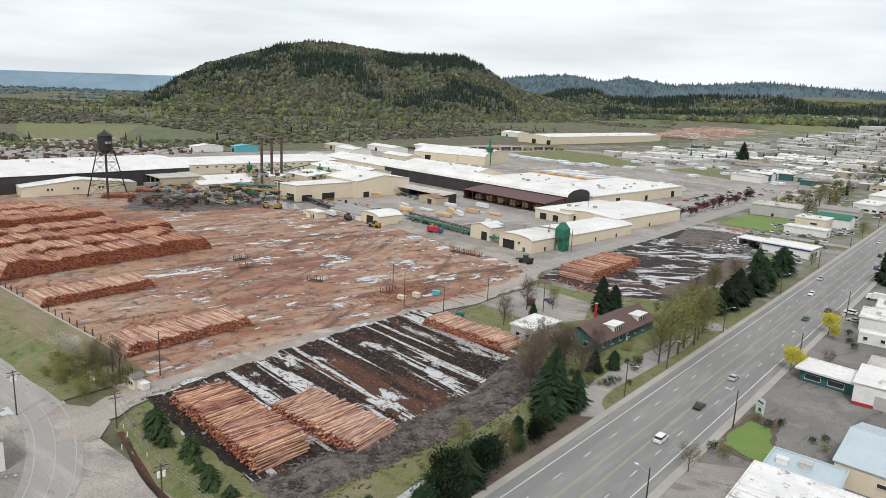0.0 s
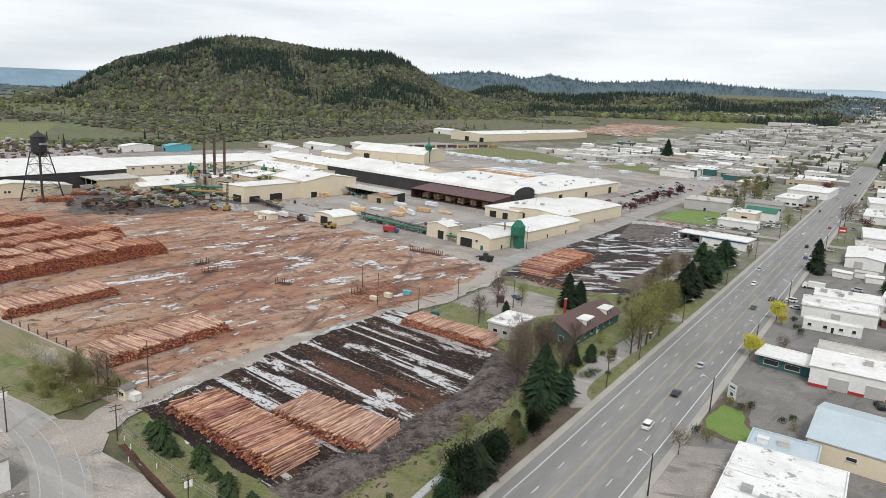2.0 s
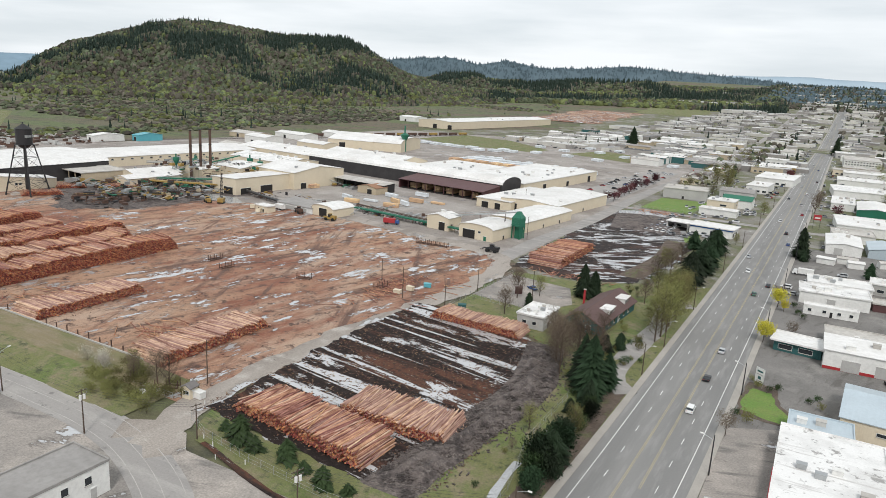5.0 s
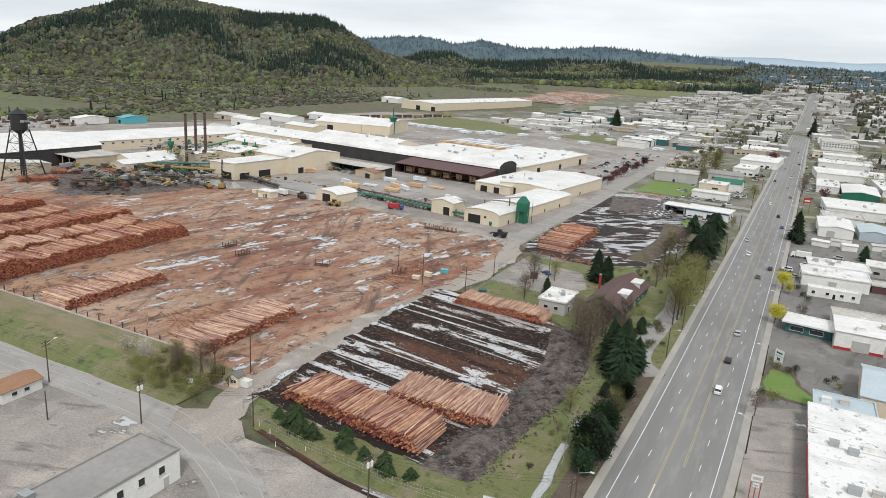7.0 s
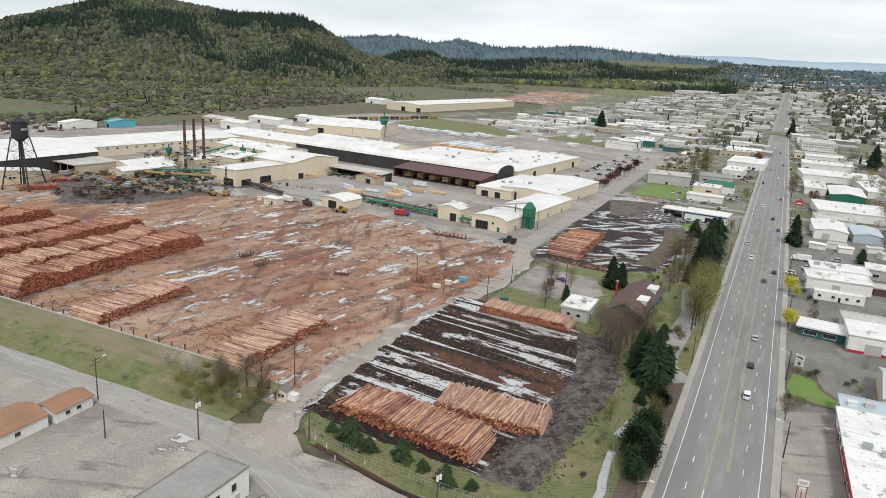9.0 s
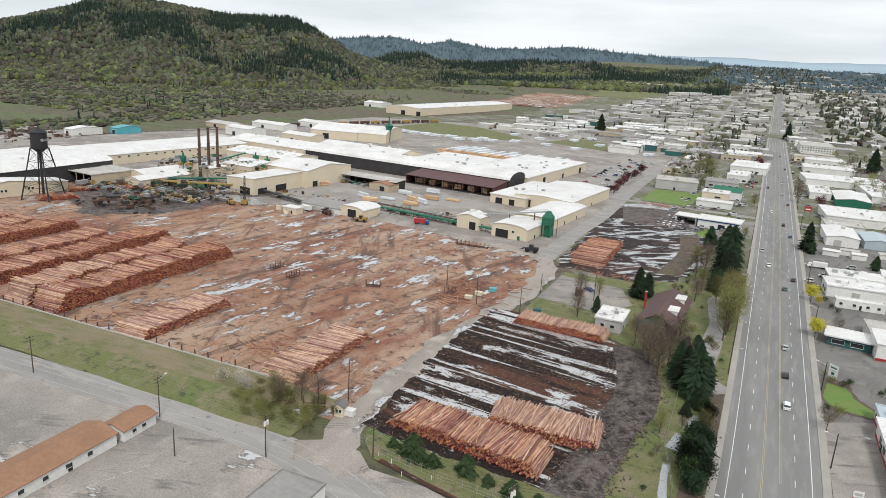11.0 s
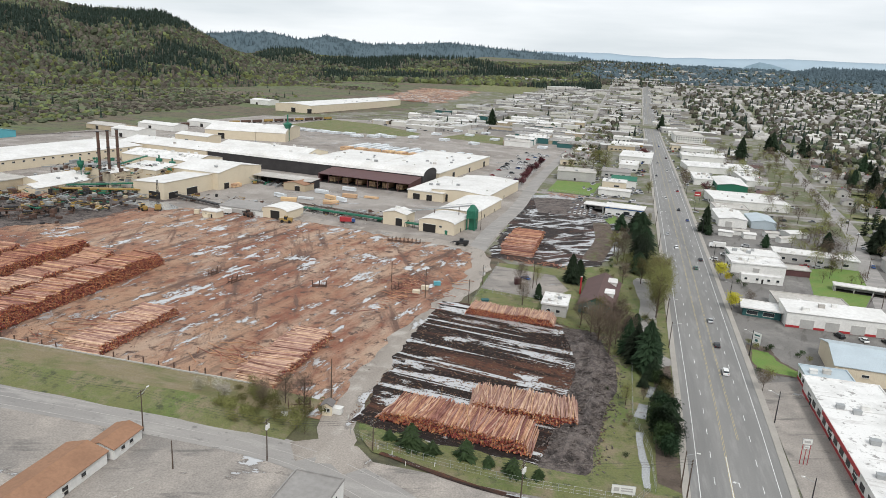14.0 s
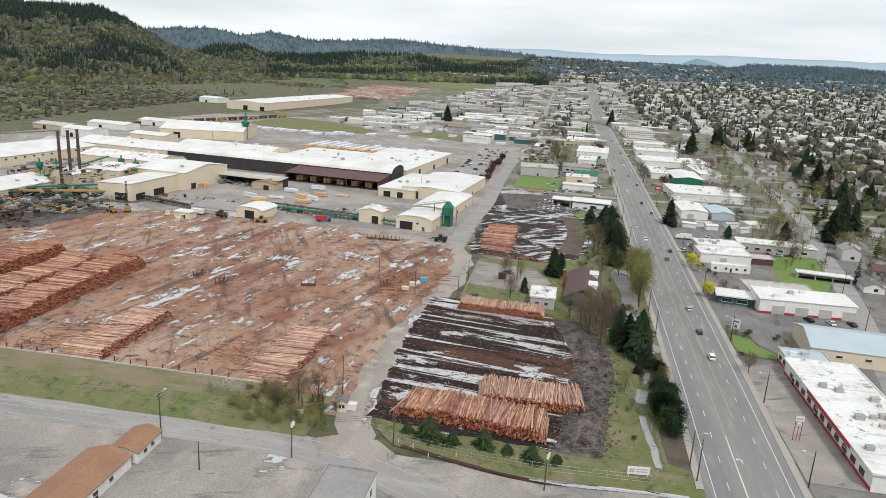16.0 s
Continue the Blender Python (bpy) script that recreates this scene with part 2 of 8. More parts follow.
M["asphalt_old"] = puddled("asphalt_old", [(0.312, 0.294, 0.275), ((0.250, 0.237, 0.225), dict(scale=0.08, stretch=(8, 1, 1), lo=0.42, hi=0.6)), ((0.375, 0.356, 0.331), dict(scale=0.3, stretch=(5, 1, 1), lo=0.5, hi=0.7)), ((0.20, 0.19, 0.18), dict(scale=0.4, detail=7, lo=0.60, hi=0.68))], [], relief=0.012, grain=0.2)
M["sidewalk"] = plain("sidewalk", (0.36, 0.335, 0.30), 0.9, fine=2.5)
M["line_faded"] = plain("line_faded", (0.42, 0.40, 0.37), 0.8, fine=2, amount=0.9, col2=(0.30, 0.28, 0.26))
M["line_white"] = plain("line_white", (0.72, 0.72, 0.70), 0.7, fine=3, amount=0.7)
M["line_yellow"] = plain("line_yellow", (0.46, 0.38, 0.20), 0.7, fine=3, amount=0.7)
# Pale base paints the sky's reflection into ditch, pool and pond water.
M["water"] = puddled("ditch_water_sky_paled", [(0.40, 0.41, 0.41), ((0.3, 0.29, 0.27), dict(scale=0.5, lo=0.55, hi=0.7))], [], rough=0.06)
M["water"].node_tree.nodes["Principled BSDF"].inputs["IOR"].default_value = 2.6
M["cream"] = plain("cream_steel", (0.62, 0.54, 0.41), 0.6, ribs="X", amount=0.35, col2=(0.50, 0.42, 0.31))
M["cream_dark"] = plain("tan_boards", (0.46, 0.38, 0.27), 0.75, amount=0.5)
M["white_roof"] = plain("white_membrane", (0.72, 0.71, 0.69), 0.55, scale=0.07, fine=0.6, amount=0.6, col2=(0.50, 0.48, 0.45))
M["dirty_roof"] = puddled("stained_membrane", [(0.74, 0.73, 0.71), ((0.62, 0.61, 0.59), dict(scale=0.12, lo=0.45, hi=0.6)), ((0.30, 0.29, 0.275), dict(scale=0.34, detail=5, lo=0.60, hi=0.66)), ((0.42, 0.40, 0.38), dict(scale=0.9, detail=6, lo=0.62, hi=0.68)),
                                                 ((0.50, 0.48, 0.46), dict(scale=0.5, stretch=(14, 1, 1), lo=0.60, hi=0.66))], [], rough=0.6, relief=0.02, grain=0.12)
M["grey_roof"] = plain("grey_felt", (0.30, 0.285, 0.27), 0.85, scale=0.12, fine=0.8, amount=0.7)
M["pale_roof"] = plain("pale_felt", (0.52, 0.495, 0.46), 0.8, scale=0.12, fine=0.7, amount=0.7, col2=(0.3, 0.28, 0.25))
M["blue_roof"] = plain("blue_grey_metal", (0.46, 0.53, 0.57), 0.4, metal=0.2, ribs="X", amount=0.3)
M["teal_roof"] = plain("teal_metal", (0.10, 0.36, 0.42), 0.45, ribs="X", amount=0.3)
M["brown_roof"] = plain("brown_shingle", (0.30, 0.165, 0.10), 0.9, fine=1.2, amount=0.6)
M["maroon_roof"] = plain("maroon_shingle", (0.12, 0.075, 0.07), 0.9, fine=1.4, amount=0.5)
M["shingle"] = plain("shingle", (0.21, 0.195, 0.185), 0.9, fine=1.4, amount=0.5, vary=0.55)
M["black_wall"] = plain("black_cladding", (0.028, 0.026, 0.027), 0.8, ribs="X", amount=0.6, col2=(0.06, 0.055, 0.055))
M["maroon"] = plain("maroon_steel", (0.10, 0.045, 0.045), 0.6, ribs="X")
M["white_wall"] = plain("white_paint", (0.70, 0.69, 0.66), 0.7, fine=1.2, amount=0.45)
M["house_wall"] = plain("house_paint", (0.50, 0.485, 0.455), 0.75, vary=0.45, amount=0.3)
M["grey_wall"] = plain("grey_block", (0.42, 0.41, 0.39), 0.85, amount=0.5)
M["red"] = plain("red_paint", (0.36, 0.03, 0.035), 0.55)
M["blue"] = plain("blue_paint", (0.03, 0.13, 0.42), 0.5)
M["green"] = plain("green_steel", (0.018, 0.14, 0.085), 0.5, amount=0.5)
M["teal_wall"] = plain("teal_boards", (0.03, 0.11, 0.11), 0.7)
M["yellow"] = plain("yellow_steel", (0.33, 0.215, 0.06), 0.55, amount=0.6)
M["rust"] = plain("rusty_steel", (0.12, 0.065, 0.045), 0.8, amount=0.8, col2=(0.05, 0.035, 0.03))
M["dark"] = plain("dark_steel", (0.025, 0.024, 0.025), 0.6, amount=0.5)
M["steel"] = plain("galvanised_steel", (0.42, 0.43, 0.43), 0.45, metal=0.6)
# Near-black colour that paints the shade inside doorways and open sheds.
M["interior"] = plain("interior_shade", (0.022, 0.02, 0.019), 0.9)
M["concrete"] = plain("concrete", (0.44, 0.42, 0.38), 0.9, fine=1.5)
M["pole"] = plain("pole_wood", (0.085, 0.06, 0.045), 0.9, fine=3)
M["tyre"] = plain("tyre", (0.015, 0.015, 0.015), 0.9)
M["lumber"] = plain("fresh_lumber", (0.60, 0.40, 0.24), 0.8, vary=0.25)
M["lumber_wrap"] = plain("wrapped_lumber", (0.66, 0.69, 0.71), 0.4, vary=0.18)
M["log_bark"] = plain("peeled_log", (0.42, 0.215, 0.155), 0.85, scale=0.5, fine=3.0, amount=0.7, col2=(0.19, 0.075, 0.045), vary=0.5)
M["log_pale"] = plain("pale_log", (0.50, 0.33, 0.255), 0.85, scale=0.5, fine=3.0, amount=0.7, col2=(0.26, 0.13, 0.085), vary=0.4)
M["log_bark_s"] = plain("peeled_log_row", (0.42, 0.205, 0.135), 0.85, scale=0.5, fine=3.0, amount=0.7, col2=(0.17, 0.07, 0.042), vary=0.5, island=True)
M["log_pale_s"] = plain("pale_log_row", (0.45, 0.255, 0.18), 0.85, scale=0.5, fine=3.0, amount=0.7, col2=(0.24, 0.115, 0.075), vary=0.45, island=True)
M["log_end"] = plain("log_end", (0.50, 0.130, 0.080), 0.9, scale=0.8, fine=3.0, amount=0.6, col2=(0.17, 0.042, 0.03), vary=0.7, island=True)
M["log_end_o"] = plain("cut_log_end", (0.37, 0.155, 0.08), 0.9, scale=0.8, fine=3.0, amount=0.6, col2=(0.16, 0.06, 0.03), vary=0.5)
M["needle"] = plain("fir_needles", (0.017, 0.031, 0.014), 0.85, scale=0.3, fine=2.0, vary=0.5, spec=0.2)
M["needle_s"] = plain("fir_needles_wood", (0.036, 0.052, 0.040), 0.9, scale=0.05, fine=0.4, amount=0.8, col2=(0.016, 0.026, 0.020), vary=0.45, island=True, spec=0.1)
M["cedar"] = plain("young_cedar", (0.036, 0.062, 0.022), 0.8, scale=0.3, fine=2.0, vary=0.3, spec=0.2)
M["twig"] = plain("bare_twigs", (0.115, 0.085, 0.06), 0.9, vary=0.3)
M["twig_s"] = plain("budding_twigs", (0.118, 0.105, 0.086), 0.95, scale=0.03, fine=0.45, amount=0.9, col2=(0.05, 0.046, 0.036), vary=0.35, island=True, spec=0.05)
M["fresh_s"] = plain("fresh_spring_wood", (0.150, 0.168, 0.072), 0.95, scale=0.03, fine=0.45, amount=0.9, col2=(0.075, 0.085, 0.035), vary=0.35, island=True, spec=0.05)
M["bud"] = plain("spring_buds", (0.155, 0.15, 0.055), 0.85, vary=0.35, spec=0.15)
M["bud_s"] = plain("spring_wood", (0.105, 0.118, 0.074), 0.95, scale=0.03, fine=0.45, amount=0.9, col2=(0.045, 0.055, 0.034), vary=0.38, island=True, spec=0.05)
M["yellow_leaf"] = plain("yellow_leaf", (0.42, 0.37, 0.045), 0.8, vary=0.3, spec=0.15)
M["red_leaf"] = plain("plum_leaf", (0.10, 0.035, 0.04), 0.8, vary=0.3, spec=0.15)
M["blossom"] = plain("blossom", (0.42, 0.39, 0.33), 0.8, vary=0.3, spec=0.15)
# Far wood and ridge colours carry aerial haze in their blue, paled base.
M["far_wood_hazed"] = plain("far_wood_hazed", (0.080, 0.112, 0.130), 1.0, scale=0.006, fine=0.03, amount=0.8, col2=(0.115, 0.155, 0.178), spec=0.0)
M["far_haze_blue"] = plain("far_ridge_hazed", (0.31, 0.39, 0.455), 1.0, scale=0.003, fine=0.01, amount=0.4, col2=(0.41, 0.49, 0.545), spec=0.0)
M["west_ridge_hazed"] = plain("west_ridge_hazed", (0.20, 0.28, 0.345), 1.0, scale=0.004, fine=0.02, amount=0.6, col2=(0.15, 0.215, 0.26), spec=0.0)
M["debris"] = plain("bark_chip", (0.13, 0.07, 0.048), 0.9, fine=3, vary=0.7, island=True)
# The knoll's base colour is blued in place of haze.
M["knoll"] = plain("knoll_wood_hazed", (0.22, 0.30, 0.35), 1.0, scale=0.01, fine=0.05, amount=0.6, spec=0.0)
M["hill"] = puddled("hill_floor", [(0.075, 0.08, 0.05), ((0.11, 0.10, 0.07), dict(scale=0.008, lo=0.42, hi=0.6)), ((0.035, 0.05, 0.022), dict(scale=0.03, lo=0.45, hi=0.62))], [], relief=1.0)
M["glass"] = plain("window_glass", (0.02, 0.025, 0.03), 0.08, amount=0.1, spec=0.8)
M["paint"] = {}
for key, col in dict(white=(0.72, 0.72, 0.71), silver=(0.42, 0.43, 0.44), black=(0.015, 0.015, 0.017), red=(0.30, 0.02, 0.025), blue=(0.03, 0.07, 0.20), green=(0.05, 0.11, 0.08)).items():
    M["paint"][key] = plain("car_paint_" + key, col, 0.25, amount=0.1, spec=0.6)


# ---- mesh building ----
class MB:
    """Collects boxes, tubes and faces for one mesh; every face carries a slot."""

    def __init__(self):
        self.v, self.f, self.s = [], [], []

    def add(self, vs, fs, slot=0):
        o = len(self.v)
        self.v += [tuple(p) for p in vs]
        self.f += [tuple(i + o for i in f) for f in fs]
        self.s += [slot] * len(fs)
        return self

    def box(self, x0, x1, y0, y1, z0, z1, slot=0):
        return self.add([(x0, y0, z0), (x1, y0, z0), (x1, y1, z0), (x0, y1, z0), (x0, y0, z1), (x1, y0, z1), (x1, y1, z1), (x0, y1, z1)],
                        [(3, 2, 1, 0), (4, 5, 6, 7), (0, 1, 5, 4), (1, 2, 6, 5), (2, 3, 7, 6), (3, 0, 4, 7)], slot)

    def tube(self, a, b, r0, r1=None, n=8, slot=0, cap=None, caps=True):
        a, b = Vector(a), Vector(b)
        r1 = r0 if r1 is None else r1
        q = (b - a).to_track_quat("Z", "Y").to_matrix()
        ring = [q @ Vector((math.cos(2 * math.pi * i / n), math.sin(2 * math.pi * i / n), 0)) for i in range(n)]
        o = len(self.v)
        self.v += [tuple(a + p * r0) for p in ring] + [tuple(b + p * r1) for p in ring]
        self.f += [(o + i, o + (i + 1) % n, o + n + (i + 1) % n, o + n + i) for i in range(n)]
        self.s += [slot] * n
        if caps:
            self.f += [tuple(o + i for i in reversed(range(n))), tuple(o + n + i for i in range(n))]
            self.s += [slot if cap is None else cap] * 2
        return self

    def prism(self, profile, x0, x1, axis="x", slot=0):
        """A closed profile (across, up) drawn out along x or y."""
        n = len(profile)
        pts = [((x, a, z) if axis == "x" else (a, x, z)) for x in (x0, x1) for a, z in profile]
        fs = [(i, (i + 1) % n, n + (i + 1) % n, n + i) for i in range(n)] + [tuple(reversed(range(n))), tuple(range(n, 2 * n))]
        if axis != "x":
            fs = [tuple(reversed(f)) for f in fs]
        return self.add(pts, fs, slot)

    def mesh(self, name, mats):
        m = bpy.data.meshes.new(name)
        m.from_pydata(self.v, [], self.f)
        for k in (mats if isinstance(mats, (list, tuple)) else [mats]):
            m.materials.append(k)
        if any(self.s):
            m.polygons.foreach_set("material_index", self.s)
        m.update()
        return m


def part(name, mb, mats, parent=None, label="", at=None, kind=""):
    ob = new(name, mb if isinstance(mb, bpy.types.Mesh) else mb.mesh(name, mats))
    ob.parent = parent
    if at is not None:
        ob.matrix_basis = at
    return tagged(ob, label, kind=kind)


def thing(name, label, category, x=0, y=0, z=0, rz=0, group="", kind=""):
    ob = new(name)
    ob.empty_display_size = 0.5
    ob.matrix_basis = pose(x, y, z, 0, 0, rz)
    return tagged(ob, label, category, group, kind)


def sheet(name, pts, z, mat, label, category="ground", thick=0.0, ragged=0.0):
    """A flat piece of ground; ragged frays its edge by about that many metres."""
    if ragged:
        out = []
        for (ax, ay), (bx, by) in zip(pts, pts[1:] + pts[:1]):
            n = max(1, int(math.hypot(bx - ax, by - ay) / 1.6))
            for k in range(n):
                x, y = ax + (bx - ax) * k / n, ay + (by - ay) * k / n
                q = ragged * (noise.noise((x * 0.12, y * 0.12, 1)) + 0.6 * noise.noise((x * 0.5, y * 0.5, 2)))
                w = ragged * (noise.noise((x * 0.12, y * 0.12, 11)) + 0.6 * noise.noise((x * 0.5, y * 0.5, 12)))
                out.append((x + q, y + w))
        pts = out
    n = len(pts)
    mb = MB()
    mb.add([(x, y, z) for x, y in pts], [tuple(range(n))])
    if thick:
        mb.add([(x, y, z) for x, y in pts] + [(x, y, z - thick) for x, y in pts], [(i, n + i, n + (i + 1) % n, (i + 1) % n) for i in range(n)])
    ob = part(name, mb, mat)
    if ob.data.polygons[0].normal.z < 0:
        ob.data.flip_normals()
    return tagged(ob, label, category, kind="structure")


def smooth_line(pts, step=4.0):
    """Catmull-Rom points through pts."""
    P = [Vector((*p, 0)) for p in pts]
    P = [P[0] * 2 - P[1]] + P + [P[-1] * 2 - P[-2]]
    out = []
    for i in range(1, len(P) - 2):
        a, b, c, d = P[i - 1:i + 3]
        k = max(1, int((c - b).length / step))
        for j in range(k):
            t = j / k
            out.append(0.5 * (2 * b + (c - a) * t + (2 * a - 5 * b + 4 * c - d) * t * t + (3 * b - a - 3 * c + d) * t ** 3))
    return out + [P[-2]]


def ribbon(name, pts, half, z, mat, label, category="road", shift=0.0, dashes=None, ragged=0.0, kind="structure", parent=None):
    """A strip that follows a line; with dashes=(long, gap) it is broken."""
    L = smooth_line(pts)
    rng = random.Random(len(pts) + int(half * 10))
    mb, run, prev = MB(), 0.0, None
    rows = []
    for i, p in enumerate(L):
        d = (L[min(i + 1, len(L) - 1)] - L[max(i - 1, 0)]).normalized()
        nrm = Vector((-d.y, d.x, 0))
        if i:
            run += (p - L[i - 1]).length
        rows.append((run, p + nrm * (shift + half + rng.uniform(-ragged, ragged)), p + nrm * (shift - half + rng.uniform(-ragged, ragged)), d))
    if dashes:
        pos = 0.0
        j = 0
        while pos < rows[-1][0]:
            while j < len(rows) - 2 and rows[j + 1][0] < pos:
                j += 1
            seg = max(rows[j + 1][0] - rows[j][0], 1e-6)
            f = (pos - rows[j][0]) / seg
            a, b, d = rows[j][1].lerp(rows[j + 1][1], f), rows[j][2].lerp(rows[j + 1][2], f), rows[j][3]
            e, g = a + d * dashes[0], b + d * dashes[0]
            mb.add([(*b.xy, z + road_z(b)), (*g.xy, z + road_z(g)), (*e.xy, z + road_z(e)), (*a.xy, z + road_z(a))], [(0, 1, 2, 3)])
            pos += sum(dashes)
    else:
        for (r0, a, b, d), (r1, e, g, d1) in zip(rows, rows[1:]):
            mb.add([(*b.xy, z + road_z(b)), (*g.xy, z + road_z(g)), (*e.xy, z + road_z(e)), (*a.xy, z + road_z(a))], [(0, 1, 2, 3)])
    return tagged(part(name, mb, mat, parent), label, "" if parent else category, kind="" if parent else kind)


def stamp(tv, tf, mats, slots=None):
    """Vertices and faces of many copies of a small shape, each under its own 4x4 matrix."""
    tv = np.c_[np.array(tv, float), np.ones(len(tv))]
    V = np.einsum("nij,vj->nvi", np.array(mats)[:, :3, :], tv).reshape(-1, 3)
    F = [tuple(i + k * len(tv) for i in f) for k in range(len(mats)) for f in tf]
    return V.tolist(), F, (list(slots) * len(mats) if slots else [0] * len(F))


def xf(x, y, z, s=(1, 1, 1), rz=0.0, rx=0.0, ry=0.0):
    m = Matrix.LocRotScale((x, y, z), Euler((rx, ry, rz)), s if isinstance(s, tuple) else (s, s, s))
    return np.array(m)


# ---- the ground ----
def valley_z(x, y):
    """The valley floor climbs gently beyond the nearer blocks."""
    return min(126.0, 0.00167 * max(0.0, y - 1200.0) ** 1.44) * min(1.0, max(0.0, (x + 1500.0) / 700.0))


def road_z(p):
    r = valley_z(p.x, p.y)
    return r + min(0.5, r * 0.3)


def draped(name, x0, x1, y0, y1, mat, label, category="ground", lift=0.3, cell=40.0):
    """A piece of ground that follows the climbing valley floor."""
    nx, ny = max(1, int((x1 - x0) / cell)), max(1, int((y1 - y0) / cell))
    mb = MB()
    mb.v = [(x0 + (x1 - x0) * i / nx + (14 * math.sin(j * 2.3) if i in (0, nx) else 0), y0 + (y1 - y0) * j / ny, lift + valley_z(x0 + (x1 - x0) * i / nx, y0 + (y1 - y0) * j / ny)) for j in range(ny + 1) for i in range(nx + 1)]
    mb.f = [(j * (nx + 1) + i, j * (nx + 1) + i + 1, (j + 1) * (nx + 1) + i + 1, (j + 1) * (nx + 1) + i) for j in range(ny) for i in range(nx)]
    mb.s = [0] * len(mb.f)
    return tagged(part(name, mb, mat), label, category, kind="structure")


def flat_grid(name, x0, x1, y0, y1, nx, ny, z, mat):
    mb = MB()
    mb.v = [(x0 + (x1 - x0) * i / nx, y0 + (y1 - y0) * j / ny, z + valley_z(x0 + (x1 - x0) * i / nx, y0 + (y1 - y0) * j / ny)) for j in range(ny + 1) for i in range(nx + 1)]
    mb.f = [(j * (nx + 1) + i, j * (nx + 1) + i + 1, (j + 1) * (nx + 1) + i + 1, (j + 1) * (nx + 1) + i) for j in range(ny) for i in range(nx)]
    mb.s = [0] * len(mb.f)
    return part(name, mb, mat)


tagged(flat_grid("ground", -4900, 4900, -1500, 4900, 98, 80, -0.30, M["ground"]), "brown-green valley meadow and scrub land", "ground", kind="structure")
sheet("ground_town", [(11, -300), (2200, -300), (2200, 1200), (9, 1200)], -0.14, M["town_ground"], "grey-brown worn lots and yards of the town")
sheet("ground_strip", [(-98, 285), (-11, 190), (-11, 1200), (-98, 1200)], -0.16, M["town_ground"], "worn grey lots along the highway")
sheet("ground_mill", [(-640, 200), (-420, 110), (-250, 290), (-98, 285), (-98, 900), (-300, 1000), (-560, 900)], -0.12, M["mill_lot"], "pale grey gravel and asphalt yard of the sawmill")
sheet("ground_south", [(-420, -300), (-11, -300), (-11, 86), (-420, 86)], -0.10, M["concrete_lot"], "worn pale paved lots with cracks and shallow puddles")
sheet("ground_log_yard", [(-440, 100), (-102, 100), (-96, 150), (-92, 220), (-96, 275), (-120, 296), (-230, 306), (-330, 300), (-440, 270)], -0.06, M["yard"],
      "orange-brown muddy log yard with tyre tracks and puddles")
sheet("ground_wet_yard", [(-95, 102), (-70, 99), (-46, 98), (-36, 102), (-34, 150), (-42, 180), (-50, 194), (-88, 203), (-99, 203), (-99, 150)], -0.01, M["mud"],
      "black wet bark mud with long rows of puddles", ragged=2.0)
sheet("ground_wet_yard_north", [(-95, 276), (-60, 272), (-38, 284), (-33, 330), (-34, 392), (-56, 440), (-76, 468), (-100, 452)], -0.05, M["mud_far"],
      "black wet bark mud with criss-crossing water-filled ruts", ragged=3.0)
sheet("ground_grass_office", [(-88, 204), (-50, 196), (-36, 184), (-37, 100), (-11, 90), (-11, 300), (-36, 286), (-60, 270), (-88, 268)], -0.08, M["grass"],
      "rough grass with dry patches between yard and highway", "grass")
sheet("ground_verge", [(-86, 90), (-60, 85), (-11, 86), (-11, 99), (-30, 101), (-70, 99), (-94, 102), (-91.5, 96)], -0.015, M["grass"], "green roadside verge along a ditch", "grass")
sheet("lawn_north", [(-90, 484), (-56, 482), (-52, 546), (-88, 540)], -0.04, M["lawn"], "bright green mown lawn beside a grey building", "lawn")
sheet("lawn_small", [(-44, 400), (-40, 385), (-34, 392), (-37, 412)], -0.02, M["lawn"], "small bright lawn at the edge of a lot", "lawn")
sheet("lot_east", [(12.9, 60), (140, 60), (150, 250), (110, 420), (60, 420), (13.5, 420)], -0.09, M["east_lot"], "dark grey worn asphalt lots beside the highway")
sheet("planting_bed_sign", [(13.4, 181), (15, 178), (27, 177.4), (27.8, 183), (23.4, 190), (22, 202), (13.6, 203)], 0.0, M["bed"], "brown planting bed round a roadside sign", "planting bed", ragged=1.0)
sheet("planting_bed_west", [(-19.2, 100), (-13.2, 97), (-13.2, 176), (-17.5, 180), (-18.5, 160), (-19.4, 110)], -0.012, M["bed"], "brown leaf-strewn earth under roadside firs", "planting bed")
sheet("lawn_sign", [(14.2, 181), (20, 179.6), (26.8, 178.4), (27.2, 182), (22.4, 189), (21, 197), (15.4, 198), (14.4, 188)], 0.02, M["lawn"], "bright green lawn round a roadside sign", "lawn", ragged=1.0)
sheet("lawn_east", [(62, 245), (84, 300), (92, 345), (60, 325), (52, 270)], -0.05, M["lawn"], "green field behind low sheds", "lawn")
sheet("field_west", [(-1100, 430), (-960, 380), (-830, 352), (-775, 370), (-768, 420), (-900, 500), (-1040, 590)], -0.2, M["grass"], "bright green pasture among scrub", "field")
sheet("field_north", [(-470, 800), (-400, 770), (-300, 775), (-290, 820), (-380, 900), (-460, 920)], -0.06, M["grass"], "green grass field behind the lumber yard", "field")
sheet("field_verge_north", [(-260, 800), (-175, 770), (-170, 850), (-240, 880)], -0.06, M["grass"], "rough grass beside the car park road", "field")
sheet("ground_blocks_north", [(-560, 900), (-300, 800), (-98, 800), (-98, 1200), (-440, 1200)], -0.18, M["town_ground"], "grey-brown lots of the northern blocks")
draped("ground_town_north", -440, 1900, 1198, 2900, M["town_ground"], "grey-brown lots and yards of the northern town")
draped("dirt_north", -590, -430, 1420, 1830, M["yard"], "bare red-brown earth beside far woods", "field", 0.7)
